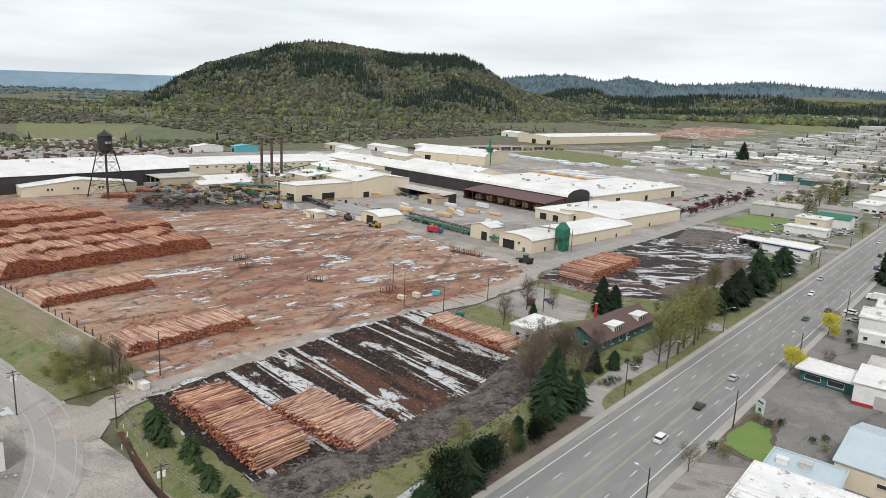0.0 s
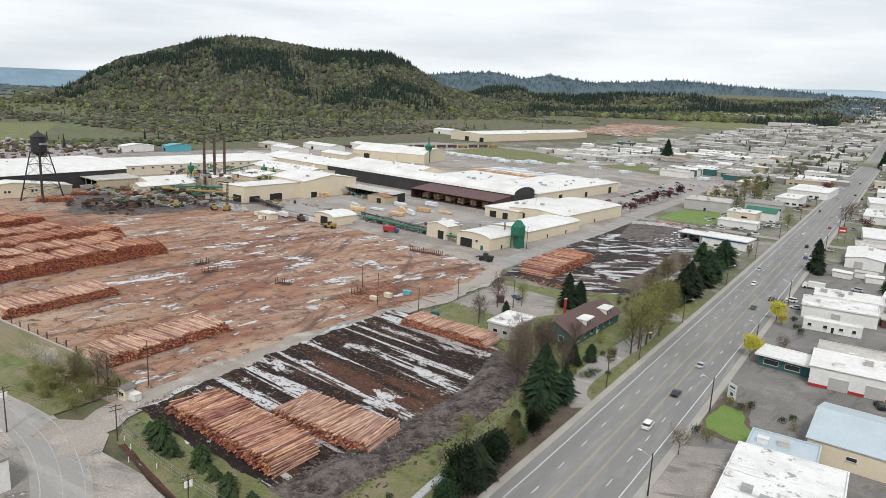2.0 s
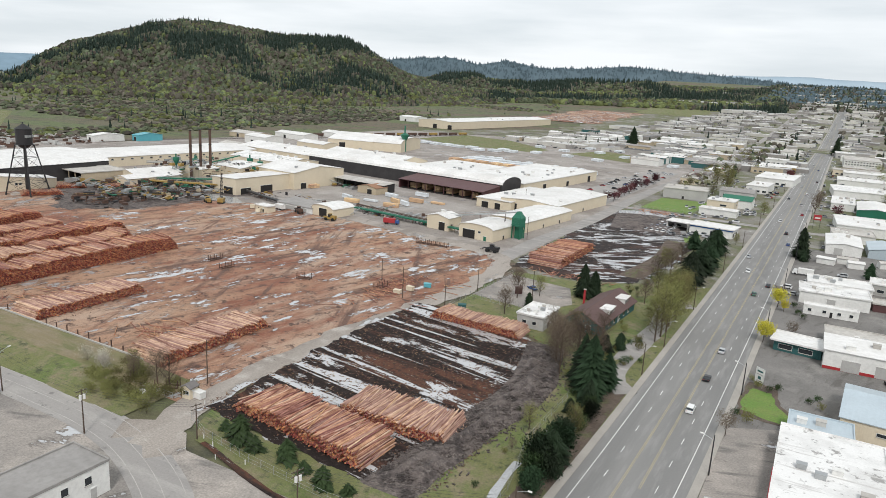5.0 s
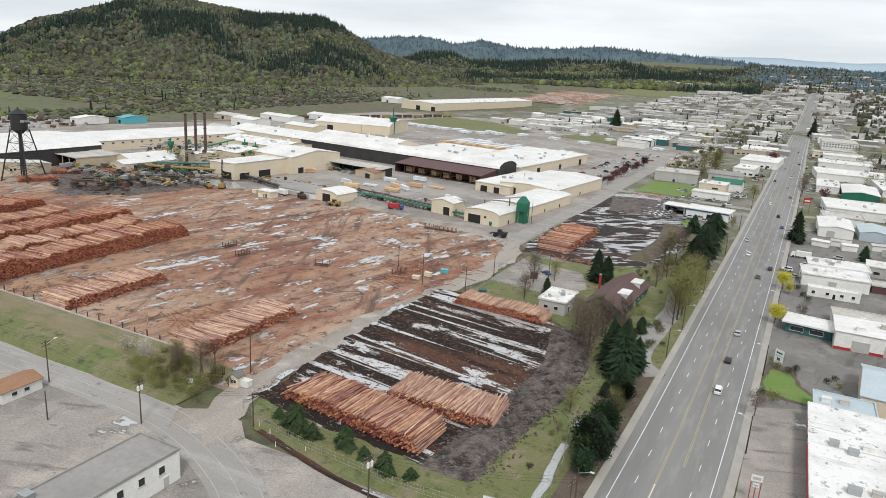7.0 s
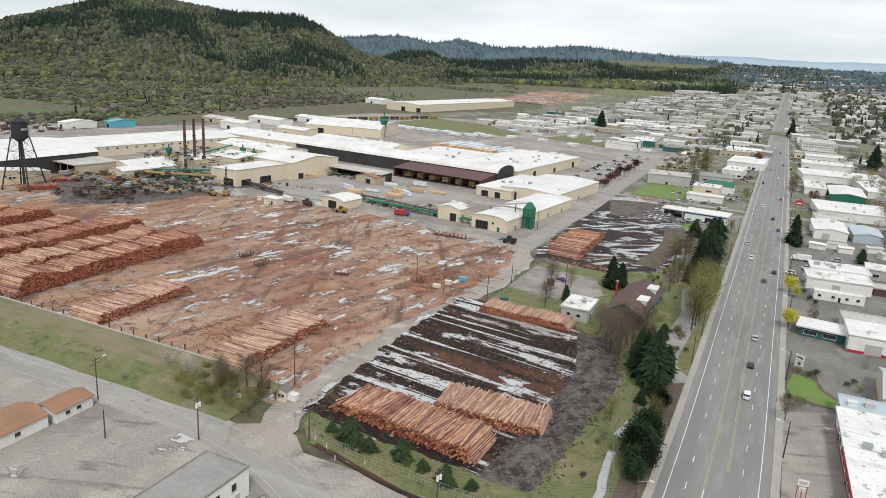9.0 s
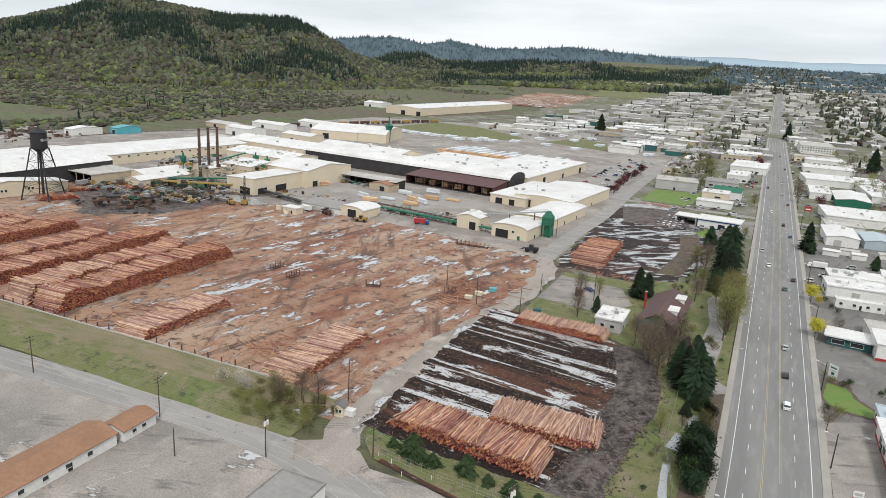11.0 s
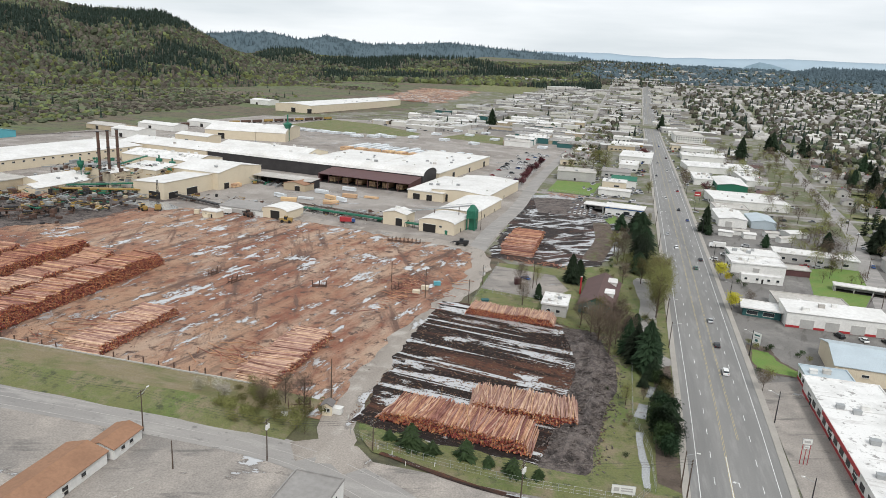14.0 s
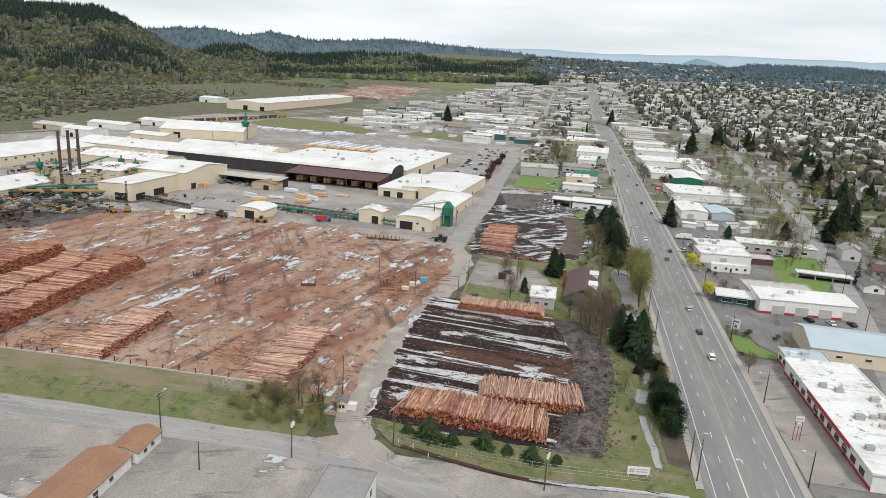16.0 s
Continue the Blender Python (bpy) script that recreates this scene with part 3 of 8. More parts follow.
draped("field_far", -470, -300, 1840, 2140, M["grass"], "long green field before far warehouses", "field", 0.8)
sheet("infeed_ground", [(-408, 250), (-372, 236), (-338, 216), (-312, 244), (-306, 270), (-300, 300), (-300, 326), (-360, 330), (-408, 312)], 0.0, M["bark"], "dark bark-strewn ground round the log infeed", "yard", ragged=6.0)
sheet("wrecking_yard", [(-900, 150), (-640, 240), (-600, 430), (-690, 470), (-900, 300)], -0.15, M["mill_lot"], "grey gravel storage yard", "yard")

# raised grass bank with a low wall along the log yard
mb = MB()
N = 60
for i in range(N + 1):
    x = -420 + (420 - 108) * i / N
    h = 1.5 * min(1.0, (-108 - x) / 22.0) + 0.04
    w = 0.25 * math.sin(x * 0.21)
    mb.v += [(x, 87.6 + w, -0.05), (x, 92 + w, h * 0.45), (x, 98.5 + w, h), (x, 109.8, h * 0.75), (x, 110.0, -0.1)]
for i in range(N):
    for k in range(4):
        a = i * 5 + k
        mb.f.append((a, a + 5, a + 6, a + 1))
        mb.s.append(1 if k == 2 else 0)
tagged(part("grass_bank", mb, [M["grass"], M["dry_grass"]]), "grassy bank with dry brown crest beside the road", "bank", kind="structure")
mb = MB()
for i in range(44):
    x = -420 + i * 6.6
    mb.box(x, x + 6.5, 110.1, 110.5, -0.1, 1.35 + 0.05 * math.sin(i * 2.3))
tagged(part("wall_log_yard", mb, M["concrete"]), "low pale concrete wall at the yard's edge", "wall", kind="structure")
# bark berm on the east side of the wet yard
mb = MB()
rng = random.Random(4)
for j in range(50):
    y = 97 + j * 1.95
    cx = -38.5 + 2.2 * math.sin(y * 0.05) - max(0, y - 165) * 0.22
    for k in range(13):
        u = (k - 6) / 6
        h = 2.1 * max(0, 1 - u * u) * (0.75 + 0.6 * noise.noise((u * 3, y * 0.22, 1))) + (0.75 * noise.noise((u * 9, y * 0.55, 5)) if abs(u) < 0.95 else 0)
        taper = min(1, j / 5, (49 - j) / 5)
        mb.v.append((cx + u * (6.2 + 1.3 * noise.noise((u * 1.5, y * 0.09, 3))), y, max(h, 0) * taper - 0.03))
for j in range(49):
    for k in range(12):
        a = j * 13 + k
        mb.f.append((a, a + 1, a + 14, a + 13))
        mb.s.append(0)
tagged(part("bark_berm", mb, M["bark"]), "long heap of grey-brown bark mulch", "berm", kind="structure")
mb = MB()
for j in range(26):
    y = 400 + j * 2.2
    for k in range(11):
        u = (k - 5) / 5
        h = 2.6 * (1 - u * u) * (0.7 + 0.5 * noise.noise((u * 3, y * 0.2, 8)))
        mb.v.append((-66 + u * 20 - (y - 400) * 0.2, y + 3 * u, max(h, 0) * min(1, j / 4, (25 - j) / 4) - 0.08))
for j in range(25):
    for k in range(10):
        a = j * 11 + k
        mb.f.append((a, a + 1, a + 12, a + 11))
        mb.s.append(0)
tagged(part("bark_berm_north", mb, M["bark"]), "broad dark heap of bark at the yard's far side", "berm", kind="structure")
mb = MB()
for j in range(40):
    y = 292 + j * 2.4
    for k in range(9):
        u = (k - 4) / 4
        h = 1.7 * (1 - u * u) * (0.7 + 0.6 * noise.noise((u * 4, y * 0.25, 18))) * min(1, j / 4, (39 - j) / 4)
        mb.v.append((-43 + 2 * math.sin(y * 0.06) + u * 5.5, y, max(h, 0) - 0.08))
for j in range(39):
    for k in range(8):
        a = j * 9 + k
        mb.f.append((a, a + 1, a + 10, a + 9))
        mb.s.append(0)
tagged(part("bark_berm_side", mb, M["bed"]), "long red-brown heap of bark at the wet yard's side", "berm", kind="structure")
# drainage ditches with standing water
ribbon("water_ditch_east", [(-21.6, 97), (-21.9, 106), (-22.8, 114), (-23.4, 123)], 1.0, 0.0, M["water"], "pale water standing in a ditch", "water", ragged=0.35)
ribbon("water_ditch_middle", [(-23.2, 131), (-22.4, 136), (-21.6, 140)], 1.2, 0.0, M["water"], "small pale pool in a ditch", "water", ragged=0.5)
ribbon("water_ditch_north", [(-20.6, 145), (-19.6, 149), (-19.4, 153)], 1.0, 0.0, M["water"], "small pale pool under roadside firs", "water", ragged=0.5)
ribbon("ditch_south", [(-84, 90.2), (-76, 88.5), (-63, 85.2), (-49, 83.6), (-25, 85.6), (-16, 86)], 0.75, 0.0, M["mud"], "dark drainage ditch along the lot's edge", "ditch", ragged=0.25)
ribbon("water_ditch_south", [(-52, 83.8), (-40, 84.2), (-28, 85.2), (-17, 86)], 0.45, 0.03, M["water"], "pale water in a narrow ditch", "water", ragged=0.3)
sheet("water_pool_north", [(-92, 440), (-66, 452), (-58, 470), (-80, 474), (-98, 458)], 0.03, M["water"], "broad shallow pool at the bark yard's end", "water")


# ---- roads ----
HW = [(-3.5, -250), (-1.6, 20), (-1, 90), (0, 150), (0.6, 240), (1.1, 320), (1.6, 470), (2, 700), (1.5, 1000), (3, 1700), (6, 2600)]
ribbon("highway", HW, 11.2, 0.0, M["asphalt"], "five-lane grey asphalt highway")
for name, s, half, mat, d, lab in (("edge_line", 9.0, 0.09, "line_white", None, "white edge line"), ("edge_line", -9.0, 0.09, "line_white", None, "white edge line"),
                                   ("lane_dashes", 5.4, 0.08, "line_white", (3.2, 9.0), "broken white lane line"), ("lane_dashes", -5.4, 0.08, "line_white", (3.2, 9.0), "broken white lane line")):
    ribbon(name, HW, half, 0.012, M[mat], lab, "road marking", shift=s, dashes=d)
for s in (1.55, 1.9, -1.55, -1.9):
    far = s < 0
    ribbon("centre_line", [(0.2, 128), (0.6, 240), (1.1, 320), (1.6, 470), (2, 700), (1.5, 1000), (3, 1700)] if far else HW, 0.05, 0.012, M["line_yellow"], "yellow line of the turning lane", "road marking", shift=s)
ribbon("turn_lane_line", [(-3.2, -200), (-1.7, 20), (-1, 90), (-0.5, 118)], 0.1, 0.012, M["line_white"], "solid white turn lane line", "road marking", shift=1.7)
for y, x in ((106, -0.6), (74, -1.2)):
    a = thing("turn_arrow", "white painted turn arrow on the asphalt", "road marking", x, y, 0.014, kind="structure")
    part("arrow_shaft", MB().add([(-0.1, -1.4, 0), (0.1, -1.4, 0), (0.1, 0.6, 0), (-0.1, 0.6, 0)], [(0, 1, 2, 3)]), M["line_white"], a)
    part("arrow_head", MB().add([(-0.1, 0.3, 0), (-0.1, 0.6, 0), (-0.8, 0.6, 0), (-0.8, 1.0, 0), (-1.6, 0.45, 0), (-0.8, -0.1, 0), (-0.8, 0.3, 0)], [(0, 1, 2, 3, 4, 5, 6)]), M["line_white"], a)


def kerb(name, pts, half, z, mat, label, shift=0.0):
    L = smooth_line(pts, 12)
    mb = MB()
    for i, p in enumerate(L):
        d = (L[min(i + 1, len(L) - 1)] - L[max(i - 1, 0)]).normalized()
        n = Vector((-d.y, d.x, 0))
        a, b = p + n * (shift + half), p + n * (shift - half)
        r = road_z(p)
        mb.v += [(*b.xy, r - 0.2), (*b.xy, r + z), (*a.xy, r + z), (*a.xy, r - 0.2)]
    for i in range(len(L) - 1):
        for k in range(3):
            mb.f.append((i * 4 + k, i * 4 + k + 4, i * 4 + k + 5, i * 4 + k + 1))
            mb.s.append(0)
    ob = part(name, mb, mat)
    ob.data.flip_normals()
    return tagged(ob, label, "pavement", kind="structure")


kerb("pavement_east", HW, 0.95, 0.13, M["sidewalk"], "pale concrete pavement with a kerb", shift=-12.15)
kerb("pavement_west", [p for p in HW if p[1] > 80], 0.9, 0.13, M["sidewalk"], "worn concrete pavement with a kerb", shift=12.1)
SIDE = [(-430, 78), (-260, 80.5), (-190, 82.3), (-150, 83.6), (-125, 84), (-110, 83.4), (-96, 81), (-82, 76), (-70, 69.5), (-56, 58), (-44, 42), (-34, 20), (-26, -20), (-20, -120)]
ribbon("side_road", SIDE, 5.2, -0.05, M["asphalt_old"], "worn pale two-lane side road")
ribbon("side_road_line", SIDE, 0.10, -0.035, M["line_faded"], "faded white edge line", "road marking", shift=3.9)
ribbon("side_road_line", SIDE, 0.10, -0.035, M["line_faded"], "faded white edge line", "road marking", shift=-3.6)
ribbon("side_road_line", SIDE, 0.10, -0.035, M["line_faded"], "faded yellow centre line", "road marking", shift=0.1)
YR = [(-93, 82), (-96, 92), (-99, 103), (-100.7, 118), (-101.5, 138), (-100.4, 163), (-97.2, 190), (-94.4, 220), (-94, 245), (-96, 266), (-103, 283), (-118, 292), (-150, 298), (-200, 308), (-245, 318)]
ribbon("yard_road", YR, 4.5, -0.022, M["gravel"], "pale grey gravel haul road", ragged=1.5)
ribbon("yard_road_mouth", [(-104, 84), (-98, 88), (-92, 87), (-86, 82)], 4.5, -0.044, M["gravel"], "wide gravel mouth of the haul road", ragged=0.4)
ribbon("west_street", [(-103, 284), (-104, 330), (-101, 400), (-102, 470), (-103, 574), (-98, 835), (-102, 1500), (-104, 2500)], 4.6, -0.04, M["asphalt_old"], "pale straight side street")
ribbon("cross_street", [(-100, 474), (-60, 473), (-10, 470)], 4.2, -0.045, M["asphalt_old"], "narrow cross street")
ribbon("east_street", [(52, 130), (69, 215), (86, 300), (96, 365), (112, 450), (126, 620), (150, 860), (197, 1383), (246, 2058)], 4.8, -0.04, M["asphalt_old"], "straight residential street")
for y in (470, 640, 820, 1010, 1250, 1520):
    ribbon("cross_street_east", [(12, y), (200, y + 14), (900, y + 60)], 3.6, -0.045, M["asphalt_old"], "residential cross street")
ribbon("driveway", [(-13, 172), (-20, 183), (-20, 210), (-19, 235), (-22, 268), (-14, 262)], 3.4, 0.0, M["asphalt_old"], "grey office driveway", ragged=0.2)
sheet("office_lot", [(-88, 226), (-60, 222), (-52, 238), (-60, 258), (-88, 262)], -0.03, M["concrete_lot"], "paved parking lot by the offices", "parking lot")
sheet("shop_forecourt", [(13, 100), (30, 100), (31, 172), (26, 175), (13, 168)], 0.0, M["concrete_lot"], "pale paved forecourt", "parking lot")
sheet("parking_lot", [(-150, 480), (-112, 478), (-112, 720), (-140, 720)], -0.04, M["asphalt_old"], "grey car park beside the mill", "parking lot")
ribbon("rail_track", [(-720, 240), (-640, 420), (-560, 640), (-480, 860), (-380, 1250), (-280, 1700)], 3.5, -0.05, M["bark"], "dark railway ballast", "railway", ragged=0.3)


# ---- hills ----
EYE0 = Vector((57, 26))


def ridge(name, profile, near, crest, back, mat, label, steps=110, rough=10.0, seed=0.0, rows=26):
    """A hill seen as heights by bearing (degrees west of north), rising from near to its crest and falling to back."""
    profile = sorted(profile)
    az = np.array([p[0] for p in profile])
    hh = np.array([p[1] for p in profile])
    mb = MB()
    for i in range(steps + 1):
        a = az[0] + (az[-1] - az[0]) * i / steps
        top = float(np.interp(a, az, hh))
        for j in range(rows + 1):
            r = near + (back - near) * j / rows
            t = min(1.0, (r - near) / (crest - near)) if r <= crest else max(0.0, 1 - (r - crest) / (back - crest))
            x, y = EYE0.x - r * math.sin(radians(a)), EYE0.y + r * math.cos(radians(a))
            s = t * t * (3 - 2 * t) if r <= crest else t
            s = s ** 0.9
            z = top * s + rough * noise.fractal((x * 0.004 + seed, y * 0.004, seed), 1.0, 2.0, 4) * min(1, 3 * s) * (1 - 0.7 * s)
            mb.v.append((x, y, z - 1.5 if s > 0 else -3))
    for i in range(steps):
        for j in range(rows):
            p = i * (rows + 1) + j
            mb.f.append((p, p + 1, p + rows + 2, p + rows + 1))
            mb.s.append(0)
    ob = part(name, mb, mat)
    for poly in ob.data.polygons:
        poly.use_smooth = True
    return tagged(ob, label, "hill", kind="structure"), mb


def bearing(x, y):
    return math.degrees(math.atan2(EYE0.x - x, y - EYE0.y))


big = [(bearing(x, y), 75 + (z - 75) * 2600 / 2450 - 14) for x, y, z in (
    (-2160, 1060, -10), (-2112, 1166, 10), (-2093, 1202, 36), (-2063, 1255, 88), (-2018, 1329, 134), (-1960, 1417, 163), (-1897, 1504, 208), (-1836, 1582, 214), (-1769, 1659, 208),
    (-1693, 1741, 204), (-1583, 1846, 197), (-1474, 1939, 197), (-1420, 1981, 168), (-1372, 2016, 132), (-1332, 2045, 104), (-1291, 2072, 82), (-1150, 2150, 60), (-1000, 2230, 40), (-850, 2300, 8))]
hill_ob, hill_mb = ridge("backdrop_hill", big, 1720, 2600, 3300, M["hill"], "steep wooded hill with bare spring trees and dark firs", rough=62, seed=3.0, rows=40)
mid = [(bearing(x, y), 75 + (z - 75) * 1.05 - 12) for x, y, z in (
    (-1560, 2480, 60), (-1476, 2605, 96), (-1358, 2672, 114), (-1296, 2704, 94), (-1134, 2779, 80), (-1030, 2820, 102), (-959, 2849, 112), (-860, 2883, 100), (-710, 2926, 118), (-579, 2958, 100), (-450, 2980, 70), (-330, 2996, 30), (-200, 3000, 0))]
mid_ob, mid_mb = ridge("backdrop_foothill", mid, 2100, 3150, 3700, M["hill"], "low wooded foothills behind the town", rough=44, seed=8.0)
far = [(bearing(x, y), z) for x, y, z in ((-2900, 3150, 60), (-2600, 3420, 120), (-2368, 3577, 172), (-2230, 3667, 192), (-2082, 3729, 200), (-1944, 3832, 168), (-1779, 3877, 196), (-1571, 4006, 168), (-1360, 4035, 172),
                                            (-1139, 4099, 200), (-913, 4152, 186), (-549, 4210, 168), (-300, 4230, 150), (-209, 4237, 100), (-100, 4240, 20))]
far_ob, far_mb = ridge("backdrop_ridge", far, 3700, 4250, 4600, M["far_wood_hazed"], "distant wooded ridge tinted blue-green for haze", rough=20, seed=13.0, rows=10, steps=240)
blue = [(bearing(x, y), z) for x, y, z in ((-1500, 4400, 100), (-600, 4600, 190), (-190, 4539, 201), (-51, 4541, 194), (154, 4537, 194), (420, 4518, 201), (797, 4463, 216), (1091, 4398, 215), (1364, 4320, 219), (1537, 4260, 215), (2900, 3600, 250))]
ridge("backdrop_mountains", blue, 4450, 4700, 4800, M["far_haze_blue"], "far mountains painted pale blue for haze", rough=16, seed=21.0, rows=6, steps=240)
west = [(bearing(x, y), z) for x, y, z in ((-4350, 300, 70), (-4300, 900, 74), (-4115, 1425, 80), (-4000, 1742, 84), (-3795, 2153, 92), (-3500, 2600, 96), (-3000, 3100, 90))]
ridge("backdrop_west_hills", west, 4150, 4400, 4600, M["west_ridge_hazed"], "low wooded hills across the valley tinted blue for haze", rough=8, seed=25.0, rows=6, steps=200)
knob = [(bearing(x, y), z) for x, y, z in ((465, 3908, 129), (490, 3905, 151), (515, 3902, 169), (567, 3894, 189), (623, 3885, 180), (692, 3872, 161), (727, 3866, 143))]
ridge("backdrop_knoll", knob, 3750, 4000, 4300, M["knoll"], "wooded knoll far off tinted blue for haze", rough=6, seed=30.0, rows=8, steps=60)
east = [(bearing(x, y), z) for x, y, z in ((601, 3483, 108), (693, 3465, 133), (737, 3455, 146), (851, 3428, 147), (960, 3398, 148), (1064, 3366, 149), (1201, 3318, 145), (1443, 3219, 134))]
east_ob, east_mb = ridge("backdrop_east_hill", east, 2900, 3600, 3800, M["far_wood_hazed"], "low wooded rise beyond the town", rough=10, seed=35.0)


# ---- logs ----
def log_shape(n=9, length=12.0, r=0.19, seed=0):
    rng = random.Random(seed)
    mb = MB()
    mb.tube((0, -length / 2, 0), (rng.uniform(-0.06, 0.06), length / 2, rng.uniform(-0.04, 0.04)), r * 1.12, r * 0.82, n, 0, 1)
    return mb


LOGS = {}
for tone in ("log_bark", "log_pale"):
    LOGS[tone] = [log_shape(9, 12.0 + 0.5 * k, 0.145 + 0.014 * k, k).mesh("log", [M[tone], M["log_end_o"]]) for k in range(5)]


def log_pile(label, cx, cy, width, height, rz, tone, seed, length=12.0, single=True, group="log piles", limit=290, ease=1.0, fan=4.0, wild=3.0):
    """Logs lie along the pile's own y; the pile is width across and height high. The upper logs are pieces of their own."""
    rng = random.Random(seed)
    root = thing("log_pile", label, "log pile", cx, cy, 0, rz, group)
    d = 0.33
    rows = int(height / (d * 0.87))
    inner = []
    count = 0
    for k in range(rows):
        w = width - 2 * k * d * ease
        n = int(w / d)
        for i in range(n):
            x = -w / 2 + (i + 0.5) * w / n + rng.uniform(-0.06, 0.06)
            swell = 0.86 + 0.22 * noise.noise((x * 0.12, seed, 0.3)) + 0.05 * math.sin(x * 0.9 + seed)
            z = 0.2 + k * d * 0.87 * swell + rng.uniform(-0.05, 0.05)
            y = rng.gauss(0, 0.42)
            lean = fan * noise.noise((x * 0.09, seed * 1.7, 0.5)) + rng.gauss(0, wild * (0.5 if k < rows - 2 else 1.0))
            top = k >= rows - 1 or i in (0, n - 1)
            if top and count < limit:
                me = rng.choice(LOGS[tone if rng.random() < 0.7 else "log_pale"])
                ob = new("log", me)
                ob.parent = root
                ob.matrix_basis = pose(x, y, z, rng.gauss(0, 0.5), 0, lean) @ Matrix.Diagonal((1, length / 12.6, 1, 1))
                count += 1
            else:
                s = rng.uniform(0.85, 1.2)
                inner.append(xf(x, y, z, (s, length / 12.0 * rng.uniform(0.95, 1.04), s), radians(lean * 0.6)))
    for j in range(int(width * 0.16) if single else int(width * 0.35)):
        x = rng.uniform(-width / 2 + 2, width / 2 - 2)
        inner.append(xf(x, rng.gauss(0, 0.9), rows * d * 0.87 * (0.9 + 0.22 * noise.noise((x * 0.12, seed, 0.3))) + 0.1, (0.9, length / 12.0, 0.9), radians(rng.gauss(fan * 0.6, 9))))
    t = log_shape(7, 12.0, 0.158, 3)
    mb = MB()
    mb.v, mb.f, mb.s = stamp(t.v, t.f, inner, t.s)
    part("stacked_logs", mb, [M[tone + "_s"], M["log_end"]], root, kind="stuff")
    return root


log_pile("tall pile of reddish peeled logs lying askew on black mud", -69, 109.3, 41, 4.0, -7, "log_bark", 1, 12.2, ease=0.55, fan=20, wild=6)
log_pile("pile of pale peeled logs beside black mud", -54, 124.6, 31, 3.6, 0, "log_pale", 2, 12.2, ease=0.6, fan=12, wild=5)
log_pile("low pile of pale logs at the mud yard's far edge", -70, 196.5, 34, 3.0, -2, "log_pale", 3, 9.0, ease=0.6, fan=10, wild=5)
log_pile("row of reddish logs behind the low yard wall", -129.5, 131.5, 42, 4.0, 90, "log_pale", 4, 12.0, ease=0.6, fan=6, wild=3)
log_pile("row of pale reddish logs on the orange yard", -188, 131, 41, 3.8, 90, "log_pale", 5, 12.0, ease=0.6, fan=7, wild=4)
for k, (fx, y0, y1, h, tone) in enumerate(((-223.5, 113, 201, 6.9, "log_bark"), (-238.5, 113, 192, 7.5, "log_pale"), (-266, 115, 207, 6.2, "log_bark"), (-284.5, 116, 189, 5.8, "log_pale"), (-317, 118, 197, 5.2, "log_bark"),
                                           (-333, 120, 188, 4.9, "log_pale"), (-352, 122, 192, 4.4, "log_pale"), (-369, 122, 182, 3.6, "log_bark"))):
    log_pile("long tall deck of red-ended logs, dark at the cut faces" if k == 0 else "long deck of weathered logs stacked across the yard", fx - 6.5, (y0 + y1) / 2, y1 - y0, h, 90, tone, 20 + k, 12.5,
             single=False, group="log decks", limit=(240 if k == 0 else 150 if k < 3 else 0), ease=0.5, fan=5, wild=3)
for k, (x, y, w, h, rz, tone) in enumerate(((-384, 236, 22, 2.8, 60, "log_bark"), (-396, 262, 18, 2.4, 60, "log_pale"), (-378, 286, 20, 2.0, 20, "log_pale"))):
    log_pile("loose heap of logs near the mill", x, y, w, h, rz, tone, 40 + k, 10, single=False, limit=0, group="log heaps", ease=0.8, fan=14, wild=10)
log_pile("square stack of red logs at the bark yard's corner", -82, 307, 46, 5.0, 90, "log_bark", 50, 15, single=False, limit=120, ease=0.35, fan=2, wild=1.5, group="log piles")
# loose debris: bark and offcuts
rng = random.Random(7)
bits, lumps = [], []
for k in range(11200):
    if k >= 7600:
        y = rng.uniform(98, 192)
        x = -38.5 + 2.2 * math.sin(y * 0.05) - max(0, y - 165) * 0.22 + rng.gauss(0, 3.8)
    elif k < 5000:
        x, y = rng.uniform(-98, -32), rng.uniform(101, 198)
    elif k < 6700:
        x, y = rng.uniform(-300, -103), rng.uniform(118, 290)
        if noise.noise((x * 0.03, y * 0.03, 2)) < 0.05:
            continue
    else:
        x, y = rng.uniform(-95, -40), rng.uniform(282, 440)
    z = 0.03 if k < 7600 else 1.5 * max(0.0, 1 - ((x + 38.5 - 2.2 * math.sin(y * 0.05) + max(0, y - 165) * 0.22) / 6.2) ** 2) * min(1, (y - 97) / 10, (194 - y) / 10)
    (bits if k < 7600 else lumps).append(xf(x, y, z, (rng.uniform(0.08, 0.22) * (1 if k < 7600 else 1.8), rng.uniform(0.2, 0.9), rng.uniform(0.04, 0.15) * (1 if k < 7600 else 2.5)), rng.uniform(0, 6.3), rng.uniform(-0.2, 0.2)))
mb = MB()
b = MB().box(-0.5, 0.5, -0.5, 0.5, -0.3, 0.7)
mb.v, mb.f, mb.s = stamp(b.v, b.f, bits)
lump_mb = MB()
lump_mb.v, lump_mb.f, lump_mb.s = stamp(b.v, b.f, lumps)
tagged(part("bark_lumps", lump_mb, M["bark"]), "grey-brown lumps of bark on the long heap", "debris", kind="stuff")
tagged(part("bark_debris", mb, M["debris"]), "scattered bark slabs and broken wood on the mud", "debris", kind="stuff")
rng = random.Random(17)
bits = []
